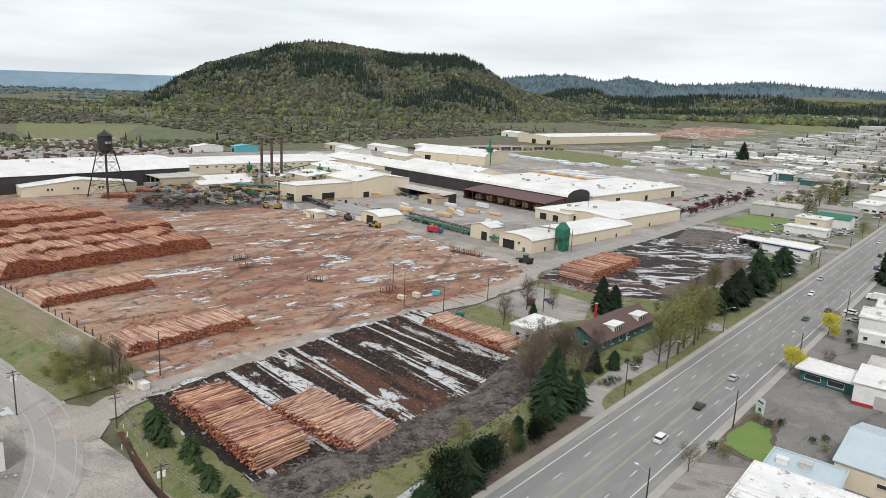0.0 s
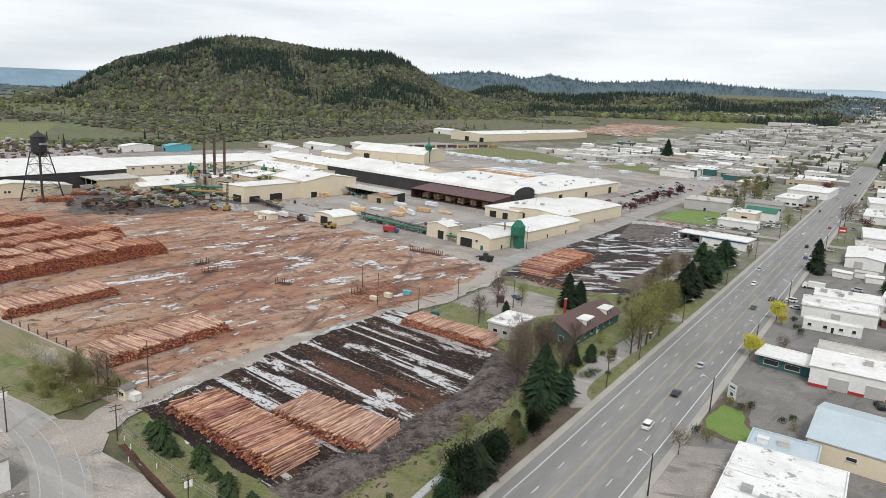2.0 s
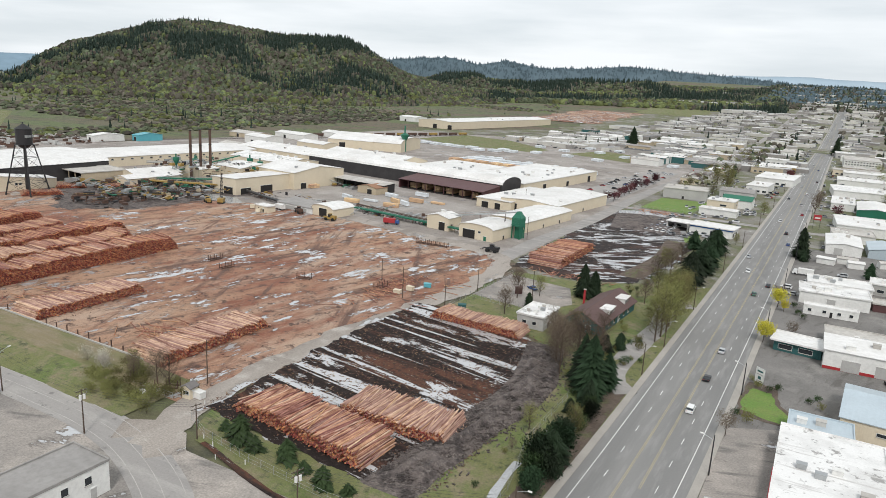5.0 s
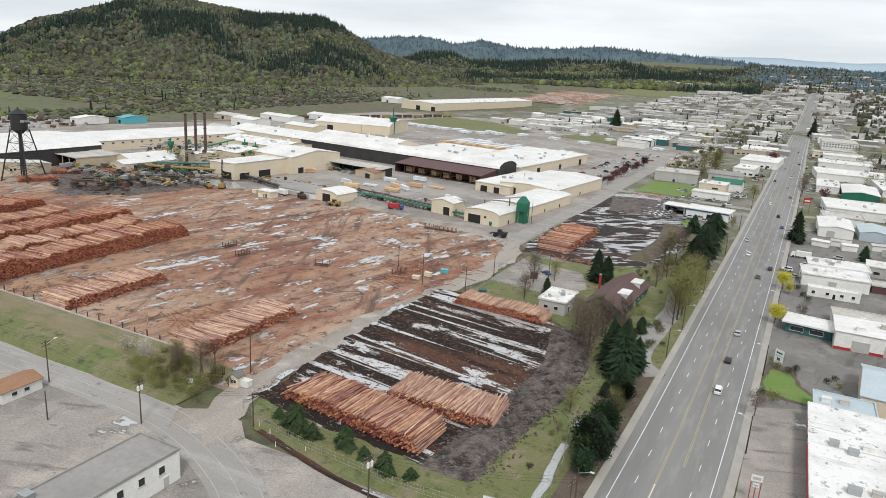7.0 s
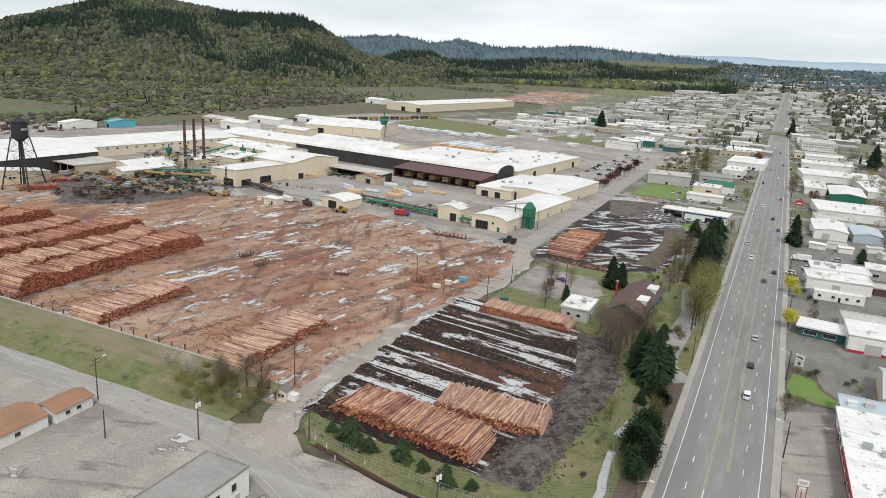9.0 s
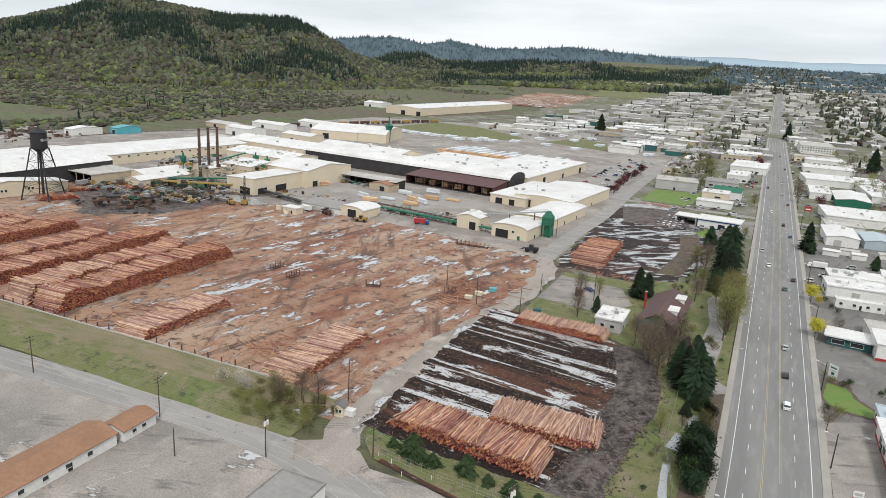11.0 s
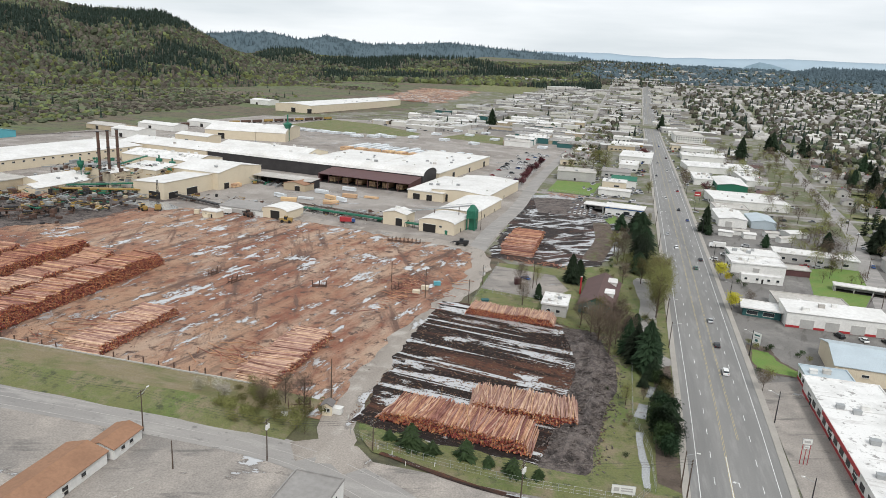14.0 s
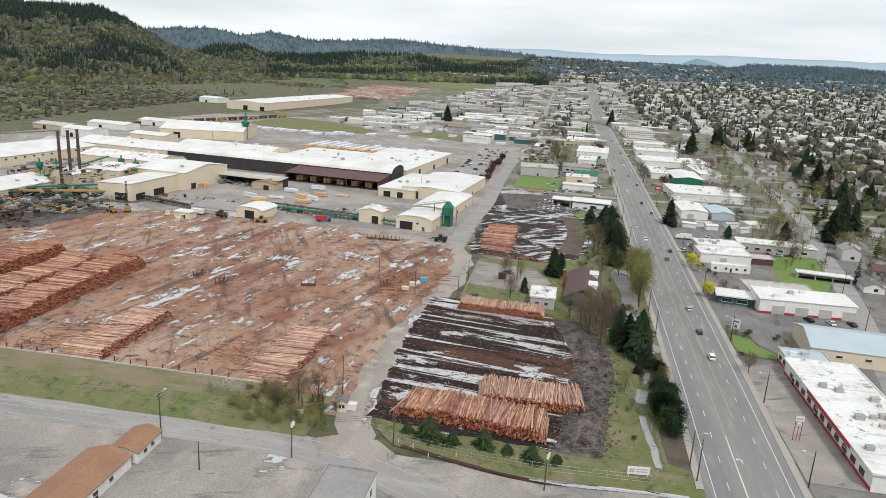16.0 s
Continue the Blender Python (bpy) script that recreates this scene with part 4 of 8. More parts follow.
for cx, cy, sx, sy, n, a in ((-117, 205, 5, 14, 60, 1.2), (-118, 222, 6, 10, 40, 0.9), (-145, 128, 9, 8, 50, 1.4), (-70, 275, 16, 2.5, 40, 0.1), (-74, 470, 14, 5, 70, 0.3), (-205, 128, 8, 14, 26, 1.5), (-98, 212, 3, 20, 14, 1.45)):
    for k in range(n):
        bits.append(xf(rng.gauss(cx, sx * 0.6), rng.gauss(cy, sy * 0.6), 0.15 + rng.random() * 0.25, (0.7, rng.uniform(0.25, 0.8), 0.7), a + rng.gauss(0, 0.5)))
t = log_shape(6, 12.0, 0.16, 5)
mb = MB()
mb.v, mb.f, mb.s = stamp(t.v, t.f, bits, t.s)
tagged(part("loose_logs", mb, [M["log_bark_s"], M["log_end"]]), "loose broken logs strewn over the yard", "logs", kind="stuff")


# ---- buildings ----
def gable_profile(w, h, rise, kind):
    if kind == "gable":
        return [(0, 0), (w, 0), (w, h), (w / 2, h + rise), (0, h)], [(0, h), (w / 2, h + rise), (w, h)]
    if kind == "arch":
        arc = [(w / 2 - w / 2 * math.cos(math.pi * i / 10), h + rise * math.sin(math.pi * i / 10)) for i in range(11)]
        return [(0, 0), (w, 0)] + list(reversed(arc)), arc
    if kind == "shed":
        return [(0, 0), (w, 0), (w, h + rise), (0, h)], [(0, h), (w, h + rise)]
    return [(0, 0), (w, 0), (w, h), (0, h)], [(0, h), (w, h)]


def building(name, label, category, x, y, L, W, h, rz=0, roof="flat", ridge_along="x", rise=2.0, wall="cream", top="white_roof", doors=(), windows=(), vents=0, over=0.4, band=None, group="", open_side=None, seed=0, plain_parts=False):
    """A building with its south-west corner at x, y: L along its own x, W along its own y. doors and windows: (side s/e/n/w, along, width, height, sill)."""
    root = thing(name, label, category, x, y, -0.05, rz, group)
    span, run = (W, L) if ridge_along == "x" else (L, W)
    prof, line = gable_profile(span, h, rise if roof != "flat" else 0, roof)
    if open_side:
        mb = MB()
        mb.prism(prof, 0, 0.25, ridge_along).prism(prof, run - 0.25, run, ridge_along)
        if ridge_along == "x":
            mb.box(0.25, run - 0.25, span - 0.25, span, 0, h)
        else:
            mb.box(0, 0.25, 0.25, run - 0.25, 0, h)
        part("wall", mb, M[wall], root)
        for k in range(int(run / 8) + 1):
            u = 0.6 + k * (run - 1.2) / max(1, int(run / 8))
            pmb = MB().box(u - 0.2, u + 0.2, 0.2, 0.6, 0, h - 0.1) if ridge_along == "x" else MB().box(span - 0.6, span - 0.2, u - 0.2, u + 0.2, 0, h - 0.1)
            part("post", pmb, M[wall], root)
        # The floor's near-black colour holds the shade under the roof.
        part("floor", MB().box(0.3, L - 0.3, 0.3, W - 0.3, 0.0, 0.12), M["interior"], root)
    else:
        part("wall", MB().prism(prof, 0, run, ridge_along), M[wall], root)
    # the roof is a slab that follows the line of the profile
    t = 0.22
    mb = MB()
    ext = [(line[0][0] - over, line[0][1] + (line[0][1] - line[1][1]) * over / max(0.1, line[1][0] - line[0][0]) * (0 if roof == "arch" else 1))] + line[(1 if roof != "arch" else 0):(-1 if roof != "arch" else None)] + \
          [(line[-1][0] + over, line[-1][1] + (line[-1][1] - line[-2][1]) * over / max(0.1, line[-1][0] - line[-2][0]) * (0 if roof == "arch" else 1))]
    mb.prism([(a, z + 0.02) for a, z in ext] + [(a, z + t) for a, z in reversed(ext)], -over, run + over, ridge_along)
    rf = part("roof", mb, M[top], root)
    if roof == "flat":
        mb = MB()
        for q in ((-over, L + over, -over, -over + 0.3), (-over, L + over, W + over - 0.3, W + over), (-over, -over + 0.3, -over + 0.3, W + over - 0.3), (L + over - 0.3, L + over, -over + 0.3, W + over - 0.3)):
            mb.box(*q, h + t, h + t + 0.35)
        part("parapet", mb, M[top], rf)
    rng = random.Random(seed + int(abs(x * 7 + y)))
    for k in range(vents):
        a, c = rng.uniform(0.12, 0.88) * L, rng.uniform(0.15, 0.85) * W
        base = float(np.interp(c if ridge_along == "x" else a, [p[0] for p in line], [p[1] for p in line])) + 0.1
        s = rng.uniform(0.5, 1.3)
        part("roof_vent", MB().box(a - s, a + s, c - s * 0.7, c + s * 0.7, base, base + 0.5 + s * 0.7).box(a - s * 1.1, a + s * 1.1, c - s * 0.8, c + s * 0.8, base + 0.5 + s * 0.7, base + 0.62 + s * 0.7), M[rng.choice(("steel", "pale_roof", "white_wall"))], rf)

    def slab(side, a, w, z0, z1, depth):
        if side == "s":
            return MB().box(a, a + w, -depth, 0.02, z0, z1)
        if side == "n":
            return MB().box(a, a + w, W - 0.02, W + depth, z0, z1)
        if side == "e":
            return MB().box(L - 0.02, L + depth, a, a + w, z0, z1)
        return MB().box(-depth, 0.02, a, a + w, z0, z1)

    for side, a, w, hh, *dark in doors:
        # With no colour given, the slab is painted as an unlit doorway.
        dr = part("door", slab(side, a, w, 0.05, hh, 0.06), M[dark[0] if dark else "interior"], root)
        if plain_parts:
            continue
        part("door_frame", slab(side, a - 0.18, w + 0.36, hh, hh + 0.22, 0.14), M["white_wall"], dr)
    for side, a, w, hh, z0 in windows:
        wd = part("window", slab(side, a - 0.1, w + 0.2, z0 - 0.1, z0 + hh + 0.1, 0.05), M["white_wall"], root)
        if plain_parts:
            wd.data.materials[0] = M["glass"]
            continue
        part("pane", slab(side, a, w, z0, z0 + hh, 0.09), M["glass"], wd)
        part("sill", slab(side, a - 0.15, w + 0.3, z0 - 0.2, z0 - 0.1, 0.2), M["concrete"], wd)
    if band:
        z0, z1, col, sides = band
        for side in sides:
            part("painted_band", slab(side, 0, L if side in "sn" else W, z0, z1, 0.04), M[col], root)
    return root


Z = -6.5
# the mill
building("mill_building", "long black-clad mill shed with a white barrel roof", "mill", -371, 463, 195, 26, 9.2, Z, "arch", "x", 4.6, "black_wall", "white_roof", vents=5, windows=[("s", 20 + 3.2 * k, 1.6, 0.8, 6.8) for k in range(0)])
building("mill_building", "sprawling flat white-roofed mill hall with cream walls", "mill", -232, 475, 60, 128, 7.6, Z, "flat", wall="cream", vents=14, doors=[("e", 30, 5, 5), ("e", 70, 4, 4), ("e", 110, 5, 5)])
building("mill_building", "lower white-roofed wing of the mill hall", "mill", -296, 484, 62, 84, 6.4, Z, "flat", wall="cream", vents=8)
building("loading_shed", "maroon open loading shed against the black wall", "shed", -254.5, 426.5, 74, 22, 6.2, Z, "shed", "x", 2.2, "maroon", "maroon", open_side="s")
building("annex_building", "low cream annex with a white flat roof", "annex", -176, 400, 26, 70, 5.8, Z, "flat", wall="cream", vents=6, doors=[("s", 4, 5, 4), ("s", 14, 4, 4), ("e", 40, 4, 4)])
building("warehouse", "cream steel warehouse with a white low-pitched roof", "warehouse", -160, 403, 41, 74, 7.4, Z, "gable", "y", 1.3, "cream", "white_roof", vents=3, doors=[("e", 8, 1.4, 2.2), ("e", 36, 1.4, 2.2), ("s", 6, 6, 5)])
building("warehouse", "lower cream warehouse wing with a white curved roof", "warehouse", -141, 347, 24, 56, 5.6, Z, "arch", "y", 1.5, "cream", "white_roof", doors=[("s", 4, 5, 4.2), ("e", 20, 1.2, 2.2), ("e", 40, 1.2, 2.2)])
building("shed", "cream steel hangar with a white barrel roof and dark door", "hangar", -141.5, 312.5, 21, 24, 6.2, Z, "arch", "y", 1.9, "cream", "white_roof", doors=[("s", 2.5, 7.5, 4.6), ("s", 15.5, 1.6, 2.4, "green"), ("e", 10, 1.2, 2.2)], windows=[("s", 12.2, 1.4, 1, 3.6)])
building("dryer_house", "small cream gabled building with a rooftop cyclone", "shed", -165, 319, 14.5, 12, 7.0, Z, "gable", "y", 1.6, "cream", "white_roof", doors=[("s", 8, 4, 4.5)], vents=1)
building("workshop", "cream workshop with a rounded white roof and dark doorway", "workshop", -233, 303, 17, 17, 4.8, Z, "arch", "y", 1.8, "cream", "white_roof", doors=[("s", 6, 6, 4.6)])
building("lean_to_shed", "long low grey-roofed open shed", "shed", -262, 306, 30, 14, 3.2, Z, "shed", "x", 1.2, "white_wall", "grey_roof", doors=[("s", 3, 22, 2.2, "grey_wall")])
building("pump_house", "small cream cabin with a flat roof", "cabin", -262, 288, 10, 6, 3.4, Z, "flat", wall="cream", windows=[("s", 2, 1.2, 0.9, 1.4)], doors=[("s", 6, 1.1, 2.1)])
building("planer_building", "windowless cream steel hall with a white shed roof", "mill", -330, 318, 24, 46, 9.6, Z, "shed", "y", 1.0, "cream", "white_roof", doors=[("s", 12, 9, 4.6), ("e", 20, 10, 4.5), ("e", 4, 8, 4)])
building("sawmill_building", "tall cream steel hall with a sloping white roof", "mill", -336, 364, 40, 48, 11.5, Z, "gable", "x", 3.2, "cream", "white_roof", vents=2, doors=[("e", 6, 5, 4), ("s", 30, 5, 4)])
building("sorter_shed", "long open-sided shed with a pale roof over yellow machinery", "shed", -298, 398, 54, 12, 5.6, Z, "shed", "x", 0.8, "dark", "pale_roof", open_side="s")
building("office_shed", "small tan gabled building beside the sorter", "shed", -262, 386, 17, 12, 4.4, Z, "gable", "y", 1.6, "cream_dark", "brown_roof", doors=[("s", 9, 4, 3.4)])
building("boiler_house", "cream boiler house under three chimney stacks", "mill", -382, 336, 22, 18, 9, Z, "gable", "y", 2.5, "cream", "white_roof", vents=3)
building("boiler_house", "cream block with stepped white roofs", "mill", -364, 352, 28, 20, 11, Z, "shed", "x", 2, "cream", "white_roof", vents=4)
building("kiln_building", "low cream kiln row with a stained white roof", "mill", -420, 420, 70, 34, 8, Z, "gable", "x", 3, "cream", "dirty_roof", vents=8)
building("kiln_building", "white-roofed kiln hall behind the stacks", "mill", -470, 478, 96, 46, 8.5, Z, "gable", "x", 3.5, "cream", "white_roof", vents=6)
building("mill_building", "cream hall with a broad white hipped roof", "mill", -388, 500, 92, 40, 8.5, Z, "gable", "x", 4, "cream", "white_roof", vents=8)
building("warehouse", "big cream warehouse with two white rounded roofs", "warehouse", -468, 608, 54, 62, 9, 12, "gable", "x", 6, "cream", "white_roof", doors=[("s", 14, 7, 6)])
building("warehouse", "cream warehouse bay with a white rounded roof", "warehouse", -415, 619.5, 32, 62, 9, 12, "arch", "x", 5, "cream", "white_roof")
building("lumber_barn", "cream barn with a low white gabled roof", "barn", -426, 191, 15, 68, 5.8, -9, "gable", "x", 3.6, "cream", "white_roof", windows=[("e", 14 + 2.2 * (k % 2) + 15 * (k // 2), 1.3, 1.3, 3.2) for k in range(6)])
building("storage_shed", "huge black-walled storage shed with a white curved roof", "warehouse", -505, 110, 77, 200, 11, -2, "arch", "y", 4.6, "black_wall", "white_roof", vents=6)
building("storage_shed", "long pale-roofed drying shed", "warehouse", -520, 330, 60, 150, 7.5, -8, "gable", "y", 2.5, "cream", "white_roof", windows=[("e", 6 + 4.0 * k, 2.0, 1.0, 5.2) for k in range(0, 34, 2)])
building("canopy_shed", "open cream canopy over green machinery", "shed", -424, 274, 26, 32, 7.6, Z, "flat", wall="cream_dark", top="pale_roof", open_side="s")
building("mill_shed", "small mill building with a bright white gable roof", "shed", -404, 300, 26, 34, 6.2, Z, "gable", "y", 2.6, "cream", "white_roof", vents=2)
building("mill_shed", "low cream shed with patched white roofs", "shed", -388, 288, 15, 40, 5.2, Z, "gable", "y", 1.8, "cream", "white_roof", vents=3)
for k, (x, y, L, W, h, top, wall) in enumerate(((-505, 486, 44, 18, 7, "pale_roof", "grey_wall"), (-545, 560, 36, 24, 8, "white_roof", "white_wall"), (-610, 600, 46, 26, 5, "pale_roof", "cream_dark"), (-552, 700, 66, 24, 6, "white_roof", "white_wall"),
                                                (-575, 640, 52, 22, 6, "white_roof", "white_wall"), (-616, 472, 12, 27, 6, "teal_roof", "teal_roof"), (-632, 432, 13, 32, 6, "white_roof", "white_wall"), (-690, 1090, 40, 30, 8, "white_roof", "white_wall"), (-470, 560, 40, 20, 8, "white_roof", "cream"))):
    building("industrial_shed", "distant low industrial shed with a %s roof" % ("teal" if "teal" in top else "pale"), "shed", x, y, L, W, h, -8, "gable", "x", 2.0, wall, top, group="far industrial sheds", doors=[("s", L * 0.3, 4, 4)])
building("distribution_warehouse", "very long white-roofed cream warehouse by the railway", "warehouse", -592, 998, 66, 335, 12, -7, "gable", "y", 2.0, "cream", "white_roof", vents=14, doors=[("s", 30, 8, 7), ("s", 60, 8, 7)])
# offices between yard and highway
building("office_building", "pale office hut with a flat white roof", "office", -59.5, 203.5, 9.5, 14, 4.4, 0, "flat", wall="grey_wall", top="dirty_roof", vents=5, doors=[("e", 4, 1.1, 2.2)], windows=[("s", 2, 1.4, 1.1, 1.6), ("s", 5.6, 1.4, 1.1, 1.6), ("w", 5, 1.4, 1.1, 1.6)])
building("office_house", "long teal office house with a maroon shingle roof", "house", -46, 212, 13, 36, 3.6, -3, "gable", "y", 3.4, "teal_wall", "maroon_roof", over=0.8, windows=[("s", 2, 1.6, 1.6, 1.1), ("s", 8, 1.6, 1.6, 1.1)] + [("e", 3 + 5 * k, 1.6, 1.5, 1.2) for k in range(6)], doors=[("e", 17.5, 1.2, 2.2, "white_wall")])
for y in (222, 238):
    d = thing("dormer", "white dormer with four small windows on a maroon roof", "dormer", -38.5 + (y - 222) * 0.05, y, 3.4)
    part("dormer_wall", MB().box(0, 5.2, 0, 6.0, 0, 2.5), M["white_wall"], d)
    part("dormer_roof", MB().box(-0.2, 5.6, -0.3, 6.3, 2.5, 2.75), M["white_roof"], d)
    for k in range(4):
        w = part("window_frame", MB().box(5.18, 5.26, 0.4 + 1.4 * k, 1.4 + 1.4 * k, 0.7, 2.1), M["concrete"], d)
        part("pane", MB().box(5.24, 5.3, 0.5 + 1.4 * k, 1.3 + 1.4 * k, 0.8, 2.0), M["glass"], w)
c = thing("chimney", "red brick chimney on the office roof", "chimney", -47, 236, 0)
part("chimney_stack", MB().box(-0.35, 0.35, -0.35, 0.35, 0, 7.4), M["red"], c)
part("chimney_cap", MB().box(-0.45, 0.45, -0.45, 0.45, 7.4, 7.6), M["concrete"], c)
# gate hut
h = building("gate_hut", "tiny cream gatehouse with a dark roof beside the yard gate", "hut", -104.6, 102.2, 2.6, 2.6, 3.0, 8, "gable", "y", 0.7, "cream", "shingle", windows=[("s", 0.5, 0.7, 0.8, 1.3), ("s", 1.4, 0.7, 0.8, 1.3)], doors=[("e", 0.8, 0.9, 2.1, "white_wall")])
# west lots
building("white_block", "white painted block building with a stained grey roof", "building", -95, 14, 10.8, 54, 6.2, 0, "flat", wall="white_wall", top="grey_roof", over=0.15, vents=2, windows=[("e", 52 - 4.6 * k - 3, 1.3, 1.5, 3.4) for k in range(8)], doors=[("e", 50, 1.2, 2.2, "grey_wall")])
building("white_shed", "low white shed with a rust-brown roof", "shed", -146.5, 66.5, 6.8, 10, 2.8, 2, "gable", "y", 1.1, "white_wall", "brown_roof", windows=[("e", 2.5 + 3 * k, 1.2, 0.8, 1.2) for k in range(2)])
building("white_shed", "long low white building with a rust-brown roof", "shed", -150, 20, 10.5, 45, 3.0, 1, "gable", "y", 1.5, "white_wall", "brown_roof", windows=[("e", 4 + 5.5 * k, 1.3, 0.9, 1.2) for k in range(7)], doors=[("e", 32, 1.1, 2.1)])
# east side of the highway
ROW = "shops along the highway"
building("shop_building", "wide shop block with a stained white roof and red trim", "shop", 26.6, 100, 20, 67, 4.8, 1, "flat", wall="white_wall", top="dirty_roof", vents=14, group=ROW, over=0.7, band=(0, 1.0, "red", "w"), windows=[("w", 4 + 5.4 * k, 3.0, 1.7, 1.3) for k in range(11)], doors=[("w", 15 + 21 * k, 1.8, 2.3) for k in range(3)])
part("red_fascia", MB().box(-0.85, -0.7, 12, 44, 4.1, 5.2), M["red"], bpy.data.objects["shop_building"])
building("shop_wing", "low shop wing with a pale blue-grey roof", "shop", 26.4, 168.4, 13.5, 9.5, 4.2, 1, "flat", wall="white_wall", top="blue_roof", vents=2, group=ROW, band=(0, 0.9, "red", "w"), windows=[("w", 1 + 4.4 * k, 2.6, 1.5, 1.3) for k in range(2)])
building("metal_hall", "cream hall with a blue-grey ribbed metal roof", "hall", 37, 180, 62, 24, 5.2, -3, "gable", "x", 3.0, "cream", "blue_roof", group=ROW, windows=[("s", 8 + 9 * k, 2.0, 0.8, 2.6) for k in range(6)])
building("garage_building", "white service garage with red base and roller doors", "garage", 32, 228.5, 37, 14, 6.0, 2, "shed", "x", 0.8, "white_wall", "white_roof", group=ROW, vents=3, band=(0, 0.9, "red", "s"), doors=[("s", 5 + 9 * k, 5, 3.6, "grey_wall") for k in range(4)])
building("canopy_shop", "low dark teal shop with a white flat roof", "shop", 17.5, 236, 14, 9, 3.4, -6, "flat", wall="teal_wall", top="white_roof", group=ROW, over=1.2, windows=[("s", 1.5, 4, 1.4, 1.0), ("s", 7.5, 4, 1.4, 1.0)])
building("store_shed", "grey flat-roofed store behind the garage", "shed", 32, 245, 28, 16, 4.0, 2, "flat", wall="white_wall", top="pale_roof", group=ROW, vents=2)
building("mobile_home", "long white mobile home with dark windows", "mobile home", 23.5, 286.5, 18.5, 4.2, 3.3, 3, "flat", wall="white_wall", top="white_roof", group=ROW, over=0.1, windows=[("s", 1.5, 1.2, 1.0, 1.4), ("s", 6.5, 1.2, 1.0, 1.4), ("s", 11.5, 1.2, 1.0, 1.4), ("s", 15.5, 1.2, 1.0, 1.4)], doors=[("s", 9, 0.9, 2.1)])
building("white_store", "white flat-roofed store block", "shop", 21, 302, 25, 15, 4.8, 4, "flat", wall="white_wall", top="dirty_roof", group=ROW, vents=6, windows=[("w", 3, 3, 1.6, 1.2), ("w", 8, 3, 1.6, 1.2)], doors=[("s", 10, 3, 3, "grey_wall")])
building("small_shed", "small red-brown shed behind a store", "shed", 47, 308, 11, 8, 3, 4, "flat", wall="maroon", top="pale_roof", group=ROW)
building("white_store", "low white store with a green and red front", "shop", 23, 322, 24, 14, 4.4, 4, "flat", wall="white_wall", top="white_roof", group=ROW, vents=5, band=(2.8, 3.4, "green", "w"), windows=[("w", 2, 4, 1.6, 1.0), ("w", 8, 4, 1.6, 1.0)])
building("long_store", "long low white building with a flat roof", "shop", 46, 336, 40, 12, 4.6, -3, "flat", wall="grey_wall", top="white_roof", group=ROW, vents=4, windows=[("s", 3 + 6 * k, 2.5, 1.3, 1.4) for k in range(6)])
building("car_shed", "open pale carport roof in a grass field", "shed", 64, 290, 24, 5, 2.6, -8, "flat", wall="grey_wall", top="white_roof", open_side="s", group=ROW)
building("white_store", "white warehouse store with a low roof", "shop", 27, 414, 17, 34, 5.2, 2, "gable", "y", 1.2, "white_wall", "white_roof", group=ROW, vents=2, doors=[("s", 4, 4, 3.6, "grey_wall")])
building("small_shed", "pale blue metal shed", "shed", 47, 418, 15, 26, 4.4, 2, "gable", "y", 1.4, "blue_roof", "blue_roof", group=ROW)
building("long_store", "long white flat-roofed store block", "shop", 31, 484, 52, 42, 5.4, 4, "flat", wall="white_wall", top="white_roof", group=ROW, vents=9, windows=[("w", 3 + 6 * k, 3, 1.6, 1.2) for k in range(3)])
building("green_store", "green-walled store with a white roof", "shop", 42, 567, 24, 50, 5, 0, "gable", "y", 1.6, "green", "white_roof", group=ROW)
building("strip_mall", "long low white strip mall", "shop", 25, 589, 15.5, 46, 5, 0, "flat", wall="white_wall", top="white_roof", group=ROW, vents=8, windows=[("w", 3 + 6 * k, 4, 1.8, 0.8) for k in range(7)])
building("strip_mall", "white shops with flat roofs round a car park", "shop", 25, 672, 66, 44, 5.5, 5, "flat", wall="white_wall", top="dirty_roof", group=ROW, vents=8)
building("motel_building", "three-storey white motel with rows of windows", "motel", 29, 985, 40, 60, 9.5, 2, "flat", wall="white_wall", top="pale_roof", group=ROW, windows=[("s", 1.6 + 3.2 * (k % 12), 1.6, 1.4, 1.0 + 2.9 * (k // 12)) for k in range(36)])
building("strip_mall", "white-roofed side wing of a strip mall", "shop", 70, 604, 18, 66, 5, 4, "flat", wall="white_wall", top="dirty_roof", group=ROW, vents=6)
building("strip_mall", "white shops with a patched flat roof", "shop", 26, 772, 47, 36, 5, 1, "flat", wall="white_wall", top="white_roof", group=ROW, vents=7)
building("tan_store", "tan-walled store with a pale flat roof", "shop", 28, 922, 36, 26, 5, -8, "flat", wall="cream_dark", top="pale_roof", group=ROW, vents=4)
building("grey_store", "low grey-roofed store beside a long white one", "shop", 29, 455, 22, 20, 4.6, 4, "flat", wall="white_wall", top="pale_roof", group=ROW, vents=4)
for k, (x, y, L, W) in enumerate(((24, 386, 8, 4), (33, 392, 9, 4), (38, 384, 7, 5), (52, 394, 8, 5), (66, 398, 12, 10), (58, 382, 9, 4))):
    building("trailer_shed", "small white shed or trailer in a cluttered yard", "shed", x, y, L, W, 2.8, -10 + 9 * k, "gable", "x", 0.6, "white_wall", "pale_roof" if k % 2 else "white_roof", group="yard sheds")
# west side, north of the bark yard
building("service_station", "white station canopy with a blue band and car lot", "station", -44, 416, 24, 14, 5.0, -6, "flat", wall="white_wall", top="white_roof", group=ROW, over=1.0, band=(4.1, 4.8, "blue", "se"), windows=[("e", 2, 3.5, 2.2, 0.8), ("e", 8, 3.5, 2.2, 0.8)], doors=[("s", 12, 4, 3, "glass")])
